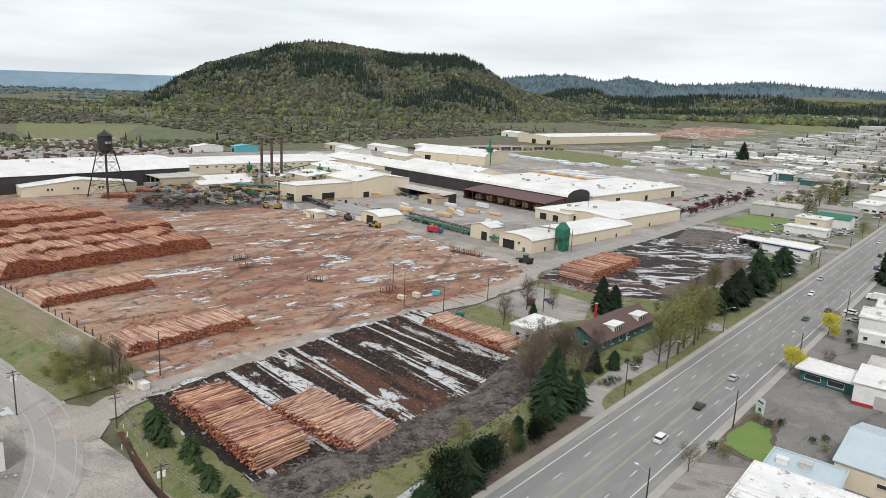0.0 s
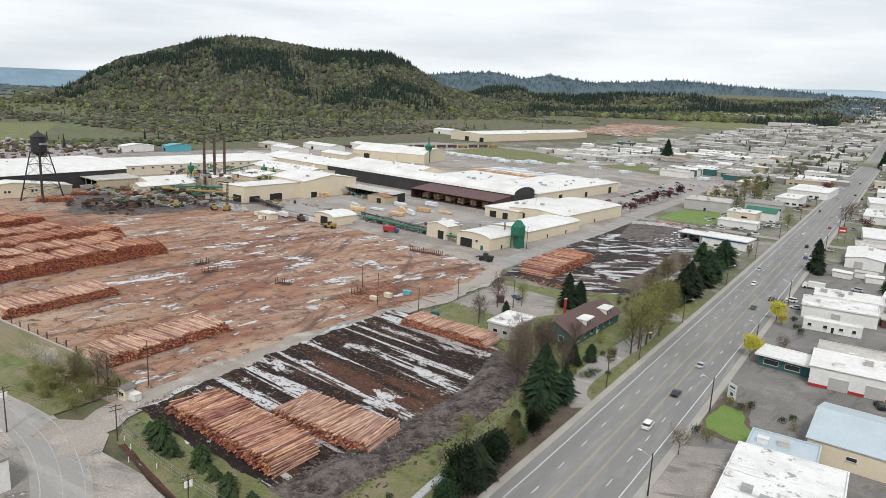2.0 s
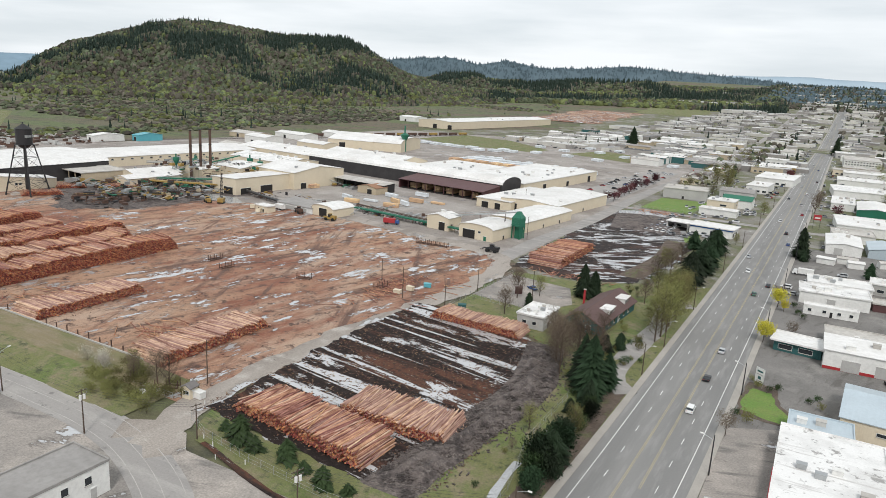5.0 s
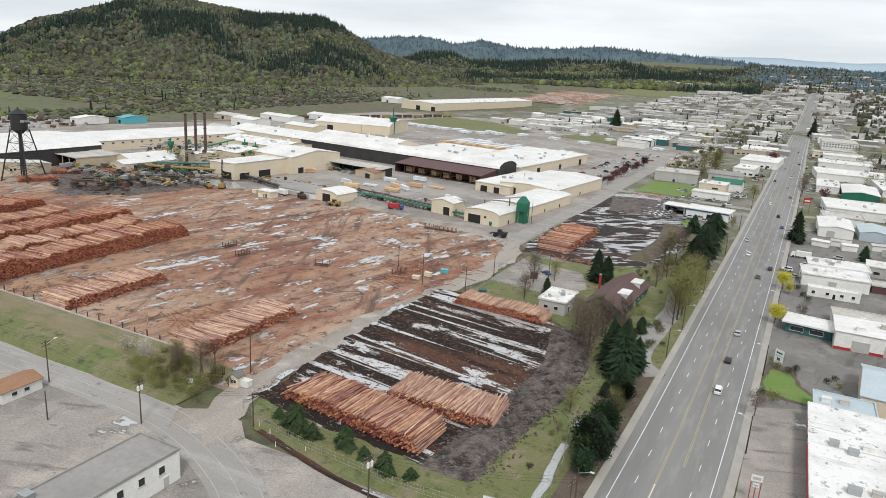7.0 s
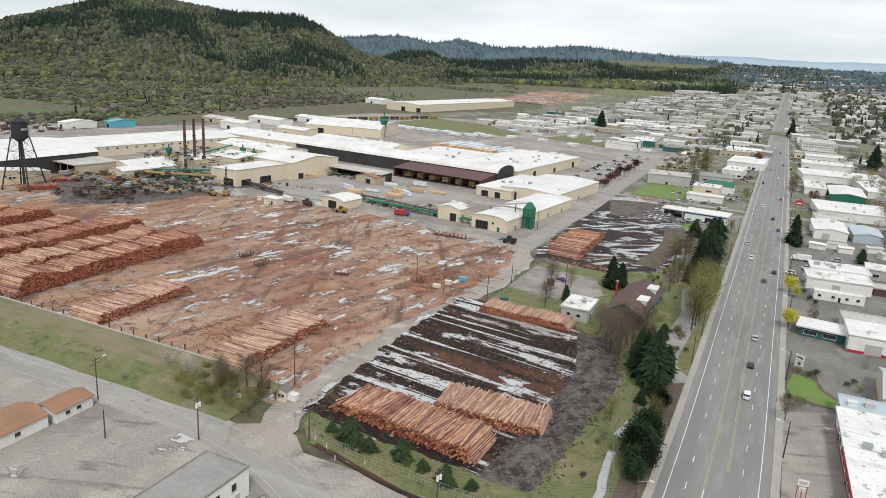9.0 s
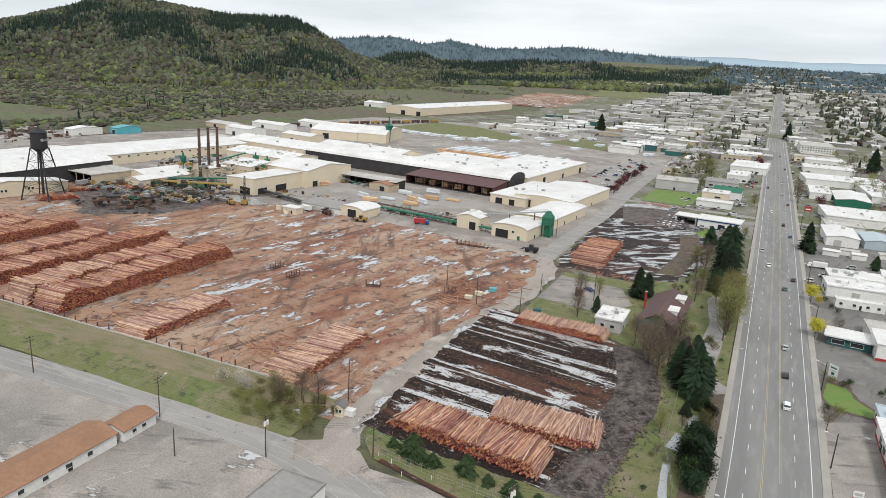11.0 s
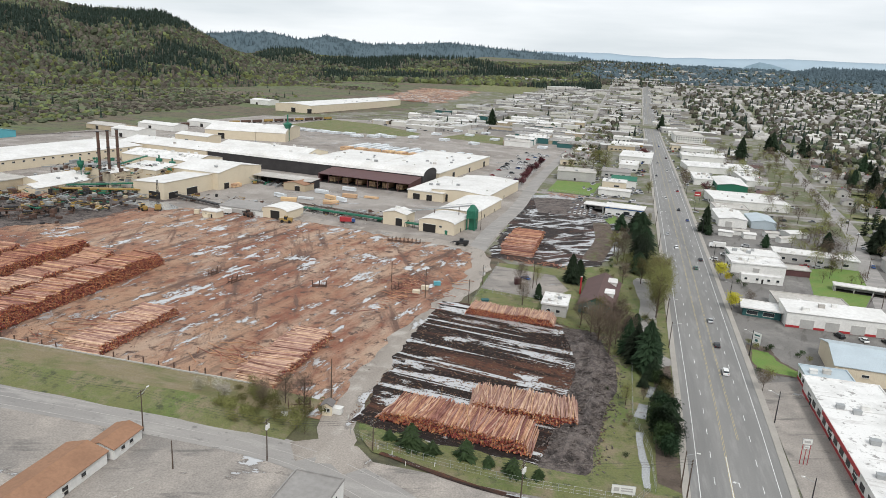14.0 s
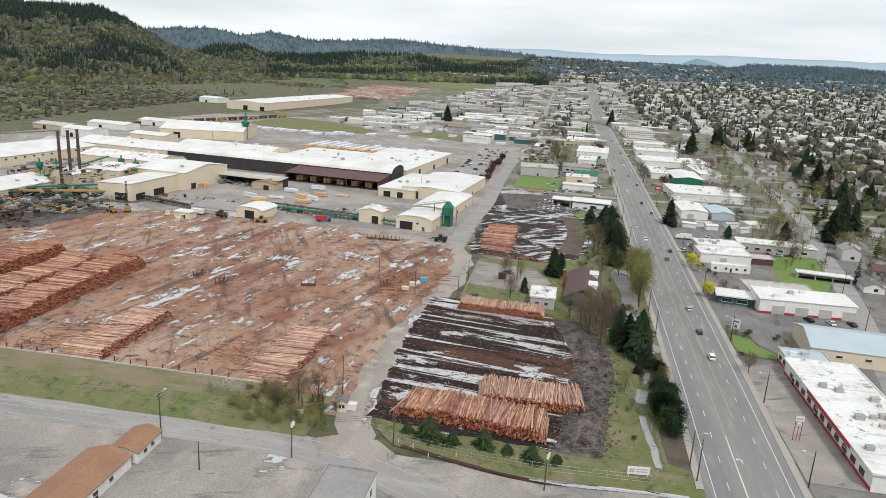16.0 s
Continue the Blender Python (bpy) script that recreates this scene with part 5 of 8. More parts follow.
building("canopy_roof", "flat white canopy beside the station", "canopy", -58, 420, 13, 11, 4.4, -6, "flat", wall="white_wall", top="white_roof", group=ROW, open_side="s")
building("corner_shop", "cream two-storey shop with a white roof", "shop", -50, 506, 18, 16, 8.0, -2, "flat", wall="cream", top="white_roof", group=ROW, vents=5, windows=[("s", 9, 4, 1.2, 4.6), ("e", 3, 3, 1.4, 1.2), ("e", 9, 3, 1.4, 4.6)])
building("corner_shop", "white low shop in front of a taller one", "shop", -52, 490, 24, 10, 4.0, -2, "flat", wall="white_wall", top="white_roof", group=ROW, vents=3, windows=[("e", 2, 2.5, 1.4, 1.2)])
building("green_roof_house", "white house with a green metal gable roof", "house", -44, 535, 20, 14, 6.0, -2, "gable", "x", 2.6, "white_wall", "green", group=ROW)
building("block_hall", "plain grey block hall on a mown lawn", "hall", -89, 547, 32, 26, 7.2, 4, "flat", wall="grey_wall", top="pale_roof", group=ROW, vents=3, doors=[("s", 14, 1.6, 2.3)])
for k, (x, y, L, W, h, top, wall, roof) in enumerate(((-54, 580, 34, 18, 5, "grey_roof", "grey_wall", "gable"), (-46, 642, 33, 42, 6, "white_roof", "white_wall", "flat"), (-90, 640, 30, 18, 5, "pale_roof", "cream", "flat"), (-86, 690, 26, 16, 5, "grey_roof", "white_wall", "gable"), (-47, 712, 34, 58, 6, "white_roof", "white_wall", "flat"),
                                                      (-50, 800, 30, 22, 6, "pale_roof", "cream_dark", "flat"), (-52, 860, 42, 20, 5, "white_roof", "yellow", "gable"), (-94, 720, 30, 30, 6, "white_roof", "cream", "flat"), (-92, 800, 36, 24, 6, "grey_roof", "house_wall", "gable"), (-54, 930, 40, 24, 6, "white_roof", "white_wall", "flat"),
                                                      (24, 838, 44, 30, 6, "white_roof", "white_wall", "flat"), (26, 880, 44, 24, 6, "pale_roof", "cream", "flat"), (24, 1075, 44, 30, 6, "white_roof", "white_wall", "flat"), (-54, 1080, 34, 60, 6, "pale_roof", "white_wall", "flat"), (24, 1135, 52, 36, 7, "white_roof", "grey_wall", "flat"))):
    building("roadside_shop", "low %s shop with a %s roof along the highway" % ("white" if wall == "white_wall" else "pale", roof), "shop", x + 7 * math.sin(k * 2.1), y + 8 * math.cos(k * 3.7), L * (0.75 + 0.3 * math.sin(k * 5.3)), W * (0.95 + 0.25 * math.cos(k * 1.9)), h, 5 * math.sin(k * 4.1), roof, "x", 1.8, wall, top, seed=k, group="far roadside shops", vents=4, windows=[("s", 3 + 5 * j, 3, 1.5, 1.2) for j in range(int(L / 6))])


# ---- mill equipment ----
def lattice(mb, corners0, corners1, levels, r):
    n = len(corners0)
    for k in range(levels + 1):
        t = k / levels
        ring = [Vector(a).lerp(Vector(b), t) for a, b in zip(corners0, corners1)]
        if k:
            for i in range(n):
                mb.tube(ring[i], ring[(i + 1) % n], r, n=5)
                mb.tube(prev[i], ring[(i + 1) % n], r * 0.6, n=4)
                mb.tube(prev[(i + 1) % n], ring[i], r * 0.6, n=4)
        prev = ring


wt = thing("water_tower", "black steel water tower with a conical cap on lattice legs", "water tower", -389, 231, 0, 20)
legs0 = [(s * 8.2, t * 8.2, 0) for s, t in ((-1, -1), (1, -1), (1, 1), (-1, 1))]
legs1 = [(s * 3.4, t * 3.4, 29) for s, t in ((-1, -1), (1, -1), (1, 1), (-1, 1))]
for a, b in zip(legs0, legs1):
    part("leg", MB().tube(a, b, 0.42, 0.34, 8), M["dark"], wt)
mb = MB()
lattice(mb, legs0, legs1, 4, 0.14)
part("bracing", mb, M["dark"], wt, kind="stuff")
part("riser_pipe", MB().tube((0, 0, 0), (0, 0, 29), 0.7, n=10), M["dark"], wt)
tank = part("tank", MB().tube((0, 0, 27.0), (0, 0, 29.4), 1.5, 4.3, 24).tube((0, 0, 29.4), (0, 0, 38.4), 4.35, 4.35, 24), M["dark"], wt)
part("cap", MB().tube((0, 0, 38.4), (0, 0, 41.4), 4.8, 0.25, 24).tube((0, 0, 41.4), (0, 0, 42.1), 0.3, n=8), M["dark"], tank)
part("gallery", MB().tube((0, 0, 29.3), (0, 0, 29.5), 5.2, n=24).tube((0, 0, 30.4), (0, 0, 30.5), 5.2, n=24, caps=False), M["dark"], tank)
for k in range(3):
    part("lettering", MB().box(2.0 + 0.0, 4.42, -3.0 + 2.1 * k, -1.4 + 2.1 * k, 33.6, 34.9), M["steel"], tank, "pale illegible painted bars")
for k, (x, y) in enumerate(((-365, 331), (-364.8, 339.5), (-364.5, 348))):
    s = thing("chimney_stack", "tall dark rusty steel chimney stack", "chimney", x, y, 0, group="mill stacks")
    part("stack", MB().tube((0, 0, 0), (0, 0, 36), 1.0, 0.9, 16), M["rust"], s)
    for z in (14, 25, 35.8):
        part("collar", MB().tube((0, 0, z), (0, 0, z + 0.5), 1.15, n=16), M["dark"], s)
    part("base_plinth", MB().box(-2, 2, -2, 2, 0, 3), M["dark"], s)
gt = thing("green_hopper", "green steel chip hopper tower on legs", "hopper", -115, 329, 0, Z)
for s, t in ((-1, -1), (1, -1), (1, 1), (-1, 1)):
    part("leg", MB().box(s * 2.3 - 0.25, s * 2.3 + 0.25, t * 2.3 - 0.25, t * 2.3 + 0.25, 0, 7), M["green"], gt)
bin_ = part("bin", MB().box(-2.6, 2.6, -2.6, 2.6, 6.6, 11.2).add([(-2.6, -2.6, 11.2), (2.6, -2.6, 11.2), (2.6, 2.6, 11.2), (-2.6, 2.6, 11.2), (-0.8, -0.8, 14.4), (0.8, -0.8, 14.4), (0.8, 0.8, 14.4), (-0.8, 0.8, 14.4)],
                                                            [(0, 1, 5, 4), (1, 2, 6, 5), (2, 3, 7, 6), (3, 0, 4, 7), (4, 5, 6, 7)]), M["green"], gt)
for k in range(4):
    part("rib", MB().box(-2.7, 2.7, -2.75, -2.6, 7.2 + k * 1.1, 7.4 + k * 1.1), M["green"], bin_)
part("chute_wall", MB().box(-1.6, 2.0, -0.8, 2.0, 0, 6.6), M["green"], gt)
gt2 = thing("cyclone", "green cyclone on a slim stand above the roofs", "cyclone", -388, 640, 0)
part("stand", MB().tube((0, 0, 0), (0, 0, 12), 2.0, n=8), M["green"], gt2)
part("cone", MB().tube((0, 0, 12), (0, 0, 18), 2.0, 5.0, 14).tube((0, 0, 18), (0, 0, 20), 5.0, 1.2, 14).tube((0, 0, 20), (0, 0, 28), 0.8, n=8), M["green"], gt2)


def conveyor(label, a, b, width, mat, legs=6, house=True):
    root = thing("conveyor", label, "conveyor", 0, 0, 0, group="mill conveyors")
    a, b = Vector(a), Vector(b)
    d = b - a
    n = Vector((-d.y, d.x, 0)).normalized() * (width / 2)
    up = Vector((0, 0, 0.7))
    vs = [a - n, a + n, b + n, b - n, a - n + up, a + n + up, b + n + up, b - n + up]
    fs = [(3, 2, 1, 0), (4, 5, 6, 7), (0, 1, 5, 4), (1, 2, 6, 5), (2, 3, 7, 6), (3, 0, 4, 7)]
    part("trough", MB().add(vs, fs), M[mat], root)
    if house:
        for s in (-1, 1):
            part("handrail", MB().tube(a + n * s + up * 2.2, b + n * s + up * 2.2, 0.06, n=5), M["steel"], root)
    for k in range(legs):
        p = a.lerp(b, (k + 0.5) / legs)
        if p.z > 0.8:
            part("trestle", MB().tube((p.x + n.x, p.y + n.y, 0), p + n, 0.14, n=5).tube((p.x - n.x, p.y - n.y, 0), p - n, 0.14, n=5).tube((p.x + n.x, p.y + n.y, 0.3), p - n, 0.08, n=4), M["rust"], root)
    return root


conveyor("long dark green log conveyor across the mill yard", (-222, 330, 1.6), (-134, 316, 2.2), 2.6, "green", 18)
conveyor("rusty conveyor frame with a walkway", (-222, 334, 2.6), (-150, 320, 2.8), 1.4, "rust", 14)
conveyor("inclined chip conveyor up to the green hopper", (-158, 326, 6), (-116, 330, 13.4), 1.2, "steel", 3)
conveyor("slanting sawdust conveyor over the mill roofs", (-384, 322, 4), (-360, 372, 16), 1.8, "green", 5)
conveyor("yellow log infeed deck", (-376, 300, 3), (-318, 322, 4), 4.0, "yellow", 9)
conveyor("green log infeed conveyor", (-372, 308, 4), (-326, 340, 5), 3.0, "green", 8)
conveyor("dark outfeed conveyor beside the tan hall", (-302, 322, 2.4), (-262, 312, 1.2), 3.0, "dark", 6)
conveyor("grey pipe conveyor between roofs", (-410, 330, 9), (-366, 346, 13), 1.4, "steel", 4)
for k, (x, y, h) in enumerate(((-380, 331, 16), (-385, 352, 13), (-352, 374, 15), (-340, 372, 14))):
    c = thing("cyclone", "green sheet-metal cyclone above the mill", "cyclone", x, y, 0, group="mill cyclones")
    part("cone", MB().tube((0, 0, h - 6), (0, 0, h - 2), 0.5, 2.2, 12).tube((0, 0, h - 2), (0, 0, h), 2.2, n=12), M["green"], c)
    part("pipe", MB().tube((0, 0, h), (0, 0, h + 2.4), 0.5, n=8), M["green"], c)
    for s, t in ((-1, -1), (1, -1), (1, 1), (-1, 1)):
        part("leg", MB().tube((s * 2, t * 2, 0), (s * 1.6, t * 1.6, h - 3), 0.16, n=5), M["green"], c)
rng = random.Random(12)
for k in range(44):
    x, y = rng.uniform(-400, -318), rng.uniform(268, 326)
    if k % 4 == 0:
        x, y = rng.uniform(-362, -320), rng.uniform(234, 275)
    col = rng.choice(("rust", "green", "yellow", "dark", "steel", "rust"))
    r = thing("mill_machine", "%s machinery frame in the log infeed area" % {"rust": "rusty", "green": "green", "yellow": "yellow", "dark": "dark", "steel": "grey"}[col], "machine", x, y, 0, rng.uniform(-20, 70), group="infeed machinery")
    L, W, hh = rng.uniform(4, 13), rng.uniform(2, 4), rng.uniform(1.6, 4.2)
    part("deck", MB().box(-L / 2, L / 2, -W / 2, W / 2, hh - 0.5, hh), M[col], r)
    part("housing", MB().box(-L * 0.2, L * 0.25, -W * 0.35, W * 0.4, hh, hh + rng.uniform(0.6, 2.0)), M[rng.choice((col, "dark", "rust", "steel"))], r)
    for s in (-1, 1):
        for t in (-1, 1):
            part("leg", MB().box(s * (L / 2 - 0.3) - 0.15, s * (L / 2 - 0.3) + 0.15, t * (W / 2 - 0.2) - 0.15, t * (W / 2 - 0.2) + 0.15, 0, hh - 0.5), M["rust"], r)
    part("guard_rail", MB().tube((-L / 2, -W / 2, hh + 0.9), (L / 2, -W / 2, hh + 0.9), 0.06, n=4).tube((-L / 2, -W / 2, hh), (-L / 2, -W / 2, hh + 0.9), 0.05, n=4).tube((L / 2, -W / 2, hh), (L / 2, -W / 2, hh + 0.9), 0.05, n=4), M["yellow"], r)
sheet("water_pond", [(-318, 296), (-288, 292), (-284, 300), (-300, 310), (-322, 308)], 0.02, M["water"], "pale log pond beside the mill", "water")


def lumber_stack(label, x, y, nx, ny, nz, mat, rz, group):
    r = thing("lumber_stack", label, "lumber", x, y, 0, rz, group)
    for i in range(nx):
        for j in range(ny):
            for k in range(nz):
                part("lumber_pack", MB().box(i * 2.7, i * 2.7 + 2.4, j * 10.4, j * 10.4 + 10.0, 0.15 + k * 1.25, 1.3 + k * 1.25), M[mat], r)
    part("bearers", MB().box(0, nx * 2.7 - 0.3, 0.4, 0.6, 0, 0.15).box(0, nx * 2.7 - 0.3, 4.0, 4.2, 0, 0.15), M["pole"], r)
    return r


rng = random.Random(21)
for k in range(15):
    lumber_stack("row of pale wrapped lumber packs", -312 + 9.6 * k, 626 - 1.5 * k + rng.uniform(-4, 4), 2, rng.randint(3, 4), 2, "lumber_wrap", Z - 2, "wrapped lumber")
for k in range(9):
    lumber_stack("stack of raw orange lumber packs", -312 + 15 * k + rng.uniform(-2, 2), 604 - 1.0 * k, 4, 1, 3, "lumber", Z, "raw lumber")
for k in range(10):
    lumber_stack("wrapped lumber packs by the grass field", -470 + 17 * k, 730 + rng.uniform(-8, 20), 5, 1, 2, "lumber_wrap", Z, "wrapped lumber")
for k in range(16):
    lumber_stack("wrapped lumber packs on the far lot", -330 + 13 * k, 760 + 60 * (k % 3) + rng.uniform(-12, 20), 4, 1, 2, "lumber_wrap", Z, "wrapped lumber")
for k in range(11):
    lumber_stack("small stack of sawn lumber on the yard", rng.choice((-250, -232, -218, -204, -190)) + rng.uniform(-4, 4), rng.uniform(345, 410), 1, 1, rng.randint(1, 2), rng.choice(("lumber", "lumber_wrap")), rng.uniform(60, 100), "yard lumber")
for k in range(6):
    lumber_stack("orange lumber packs inside the loading shed", -248 + 11 * k, 432 - k * 1.2, 2, 1, 3, "lumber", Z, "shed lumber")
lumber_stack("row of orange lumber beside the tan hall", -292, 372, 3, 2, 2, "lumber", 80, "yard lumber")


# joined small clutter of the mill: pipes, ducts, offcuts, drums, catwalks
crng = random.Random(44)
for mname, lab, n in (("rust", "rusty beams and chains round the infeed decks", 260), ("dark", "dark steel frames and shadowed gear", 240), ("green", "green ducts and machine guards", 130), ("yellow", "yellow guard rails and lift arms", 110), ("steel", "grey pipes and ducts on the mill roofs", 150), ("cream_dark", "tan offcuts and crates", 60)):
    mb = MB()
    for k in range(n):
        if k % 4 == 3:
            x, y, z = crng.uniform(-300, -160), crng.uniform(318, 345), 0
            if crng.random() < 0.5:
                x, y = crng.uniform(-300, -250), crng.uniform(392, 406)
        elif k % 4 == 2:
            x, y, z = crng.uniform(-400, -330), crng.uniform(326, 372), crng.uniform(5, 12)
        else:
            x, y, z = crng.uniform(-405, -308), crng.uniform(262, 326), crng.uniform(0, 3.5)
            if mname in ("dark", "rust") and k % 2:
                x, y, z = crng.uniform(-366, -314), crng.uniform(228, 284), crng.uniform(0, 2.5)
        a = radians(crng.choice((-6, 84, 30, 60))) + crng.gauss(0, 0.1)
        L = crng.uniform(1.0, 5) if mname != "steel" else crng.uniform(3, 14)
        d = Vector((math.cos(a), math.sin(a), crng.choice((0, 0, 0.35, -0.3)))) * L / 2
        c = Vector((x, y, z + 0.6 + abs(d.z)))
        if k % 3:
            mb.tube(c - d, c + d, crng.uniform(0.1, 0.3), n=5)
        else:
            w, h = crng.uniform(0.4, 1.4), crng.uniform(0.5, 2.2)
            mb.box(x - w, x + w, y - L * 0.3, y + L * 0.3, max(0, z - 0.2), z + h)
    tagged(part("mill_clutter", mb, M[mname]), lab, "clutter", kind="stuff")


# ---- vehicles ----
def car(name, label, colour, category="car", length=4.6, width=1.85, height=1.45, boxy=0.0, x=0, y=0, rz=0, group="cars", full=True):
    root = thing(name, label, category, x, y, 0.0, rz, group)
    l, w, h = length / 2, width / 2, height
    paint = M["paint"][colour]
    belt = 0.58 * h
    side = [(-l, 0.28), (l, 0.28), (l, 0.42 * h), (l * 0.92, 0.5 * h), (l * 0.45, belt), (-l * 0.8, belt + 0.03), (-l, belt - 0.06)]
    body = part("body", MB().prism(side, -w, w, "x"), paint, root)
    f, r_ = l * (0.42 + 0.2 * boxy), -l * (0.72 + 0.2 * boxy)
    ft, rt = l * (0.12 + 0.3 * boxy), -l * (0.48 + 0.42 * boxy)
    part("cabin_glass", MB().prism([(f, belt - 0.02), (ft, h - 0.08), (rt, h - 0.08), (r_, belt - 0.02)], -w * 0.90, w * 0.90, "x"), M["glass"], body)
    part("cabin_roof", MB().prism([(ft + 0.08, h - 0.1), (ft, h), (rt, h), (rt - 0.08, h - 0.1)], -w * 0.86, w * 0.86, "x"), paint, body)
    for s in (-1, 1):
        for u in (0.62, -0.62):
            wheel = part("wheel", MB().tube((s * (w - 0.2), u * l, 0.32), (s * (w + 0.02), u * l, 0.32), 0.32, n=12), M["tyre"], root)
            if not full:
                continue
            part("rim", MB().tube((s * (w - 0.1), u * l, 0.32), (s * (w + 0.04), u * l, 0.32), 0.18, n=8), M["steel"], wheel)
        if not full:
            continue
        part("headlight", MB().box(s * w * 0.62 - 0.16, s * w * 0.62 + 0.16, l - 0.02, l + 0.02, 0.36 * h, 0.46 * h), M["steel"], body)
        part("tail_light", MB().box(s * w * 0.72 - 0.14, s * w * 0.72 + 0.14, -l - 0.02, -l + 0.02, 0.42 * h, 0.52 * h), M["red"], body)
    return root


def van_or_truck(label, x, y, rz, cab, box_mat, group="trucks"):
    r = thing("truck", label, "truck", x, y, 0, rz, group)
    part("cab", MB().prism([(3.6, 0.5), (4.6, 0.5), (4.6, 1.5), (4.1, 2.5), (2.6, 2.5), (2.6, 0.5)], -1.15, 1.15, "x"), M["paint"][cab], r)
    part("cargo_box", MB().box(-1.2, 1.2, -4.2, 2.4, 0.8, 3.2), M[box_mat], r)
    part("chassis", MB().box(-0.5, 0.5, -4.0, 3.6, 0.5, 0.8), M["dark"], r)
    for s in (-1, 1):
        for u in (3.4, -1.8, -3.0):
            part("wheel", MB().tube((s * 0.8, u, 0.5), (s * 1.2, u, 0.5), 0.5, n=12), M["tyre"], r)
    return r


base_cars = {}
for key, lab in (("white", "white saloon car"), ("silver", "silver saloon car"), ("black", "black saloon car"), ("red", "red saloon car"), ("blue", "blue saloon car"), ("green", "dark green hatchback car")):
    base_cars[key] = lab
first = {}


def put_car(key, x, y, rz, group, where, suv=False):
    full = group == "highway traffic"
    k = (key, suv, full)
    if k not in first:
        first[k] = car("car", base_cars[key] + " " + where, key, x=x, y=y, rz=rz, group=group, height=1.72 if suv else 1.45, boxy=0.7 if suv else 0.0, full=full)
        return first[k]
    return tagged(copy_thing(first[k], pose(x, y, 0, 0, 0, rz)), base_cars[key] + " " + where, "car", group)


def hx(y):
    return float(np.interp(y, [p[1] for p in HW], [p[0] for p in HW]))


for key, lane, y, suv in (("white", 3.6, 172, True), ("black", 3.4, 196, False), ("silver", 3.4, 222, False), ("green", 3.6, 300, False), ("black", 7.2, 318, False), ("white", -3.6, 340, False), ("silver", -7.2, 372, False), ("blue", 7.2, 420, False), ("black", 3.6, 455, True),
                          ("white", -3.6, 500, False), ("red", 7.2, 540, False), ("silver", 3.6, 590, False), ("black", -7.2, 620, False), ("white", 3.6, 660, True), ("silver", -3.6, 720, False), ("black", 7.2, 770, False), ("white", -7.2, 830, False), ("blue", 3.6, 900, False), ("white", -3.6, 960, False)):
    put_car(key, hx(y) + lane, y, 0 if lane > 0 else 180, "highway traffic", "on the highway", suv)
rng = random.Random(33)
keys = list(base_cars)
for row in range(7):
    for k in range(20):
        if rng.random() < 0.34:
            put_car(rng.choice(("white", "silver", "black", "silver", "white", "red", "blue")), -143 + row * 4.6 + rng.uniform(-0.3, 0.3), 500 + k * 11 + rng.uniform(-0.6, 0.6), 90 + rng.choice((0, 180)), "mill car park", "parked in rows by the mill", rng.random() < 0.3)
for k in range(26):
    put_car(rng.choice(("white", "white", "silver", "silver", "black", "blue")), -66 + (k % 5) * 3.2, 406 + (k // 5) * 6.4, -6 + rng.uniform(-3, 3), "car lot", "on a crowded car lot", rng.random() < 0.4)
for x, y, rz, key, suv in ((-72, 247, 60, "blue", False), (50, 224, 20, "black", True), (58, 223, 12, "white", False), (66, 224, 15, "black", False), (15, 322, 85, "white", True), (18, 312, 88, "silver", False), (22, 336, 85, "white", True), (60, 330, 80, "red", False), (66, 331, 80, "silver", False), (72, 332, 80, "black", False),
                           (74, 172, 10, "red", False), (78, 171, 8, "white", False), (34, 350, 90, "white", True), (40, 352, 90, "white", True), (36, 362, 90, "silver", True), (-34, 500, 90, "black", False), (-30, 506, 90, "white", False), (-24, 512, 90, "white", False), (96, 345, -8, "blue", False), (104, 390, -8, "silver", False), (112, 430, -8, "white", False), (116, 470, -6, "black", False), (120, 520, -5, "silver", False), (-150, 30, 0, "white", False)):
    put_car(key, x, y, rz, "parked cars", "parked beside low buildings", suv)
for k in range(26):
    y = rng.uniform(540, 1100)
    put_car(rng.choice(("white", "silver", "black", "red", "blue")), rng.choice((rng.uniform(16, 21), rng.uniform(-22, -16), rng.uniform(70, 95))), y, rng.choice((0, 90, 180)), "parked cars", "parked beside low buildings", rng.random() < 0.3)
van_or_truck("truck with a blue cab and red tank body", -184, 312, -70, "blue", "red")
van_or_truck("white box truck parked at the mill", -255, 300, 80, "white", "white_wall")
van_or_truck("white delivery truck behind a shop", 20, 352, 90, "white", "white_wall")


def loader(label, x, y, rz, mat, boom):
    r = thing("log_loader", label, "loader", x, y, 0, rz, "yard machines")
    part("chassis", MB().box(-1.2, 1.2, -3.4, 3.0, 0.9, 1.8), M[mat], r)
    part("engine_hood", MB().box(-1.1, 1.1, -3.6, -0.8, 1.8, 2.8), M[mat], r)
    cab = part("cab", MB().box(-0.9, 0.9, -0.8, 1.0, 1.8, 3.6), M["glass"], r)
    part("cab_roof", MB().box(-1.0, 1.0, -0.9, 1.1, 3.6, 3.75), M[mat], cab)
    for s in (-1, 1):
        for u in (-2.2, 2.0):
            part("wheel", MB().tube((s * 1.0, u, 0.85), (s * 1.7, u, 0.85), 0.85, n=14), M["tyre"], r)
        part("lift_arm", MB().tube((s * 0.7, 1.0, 2.2), (s * 0.7, 4.4, 1.4 + boom), 0.18, n=6), M[mat], r)
        part("fork", MB().tube((s * 0.7, 4.4, 1.4 + boom), (s * 0.7, 6.0, 0.9 + boom), 0.14, 0.06, 6), M["dark"], r)
    part("cross_beam", MB().box(-1.3, 1.3, 4.2, 4.6, 1.1 + boom, 1.7 + boom), M["dark"], r)
    return r


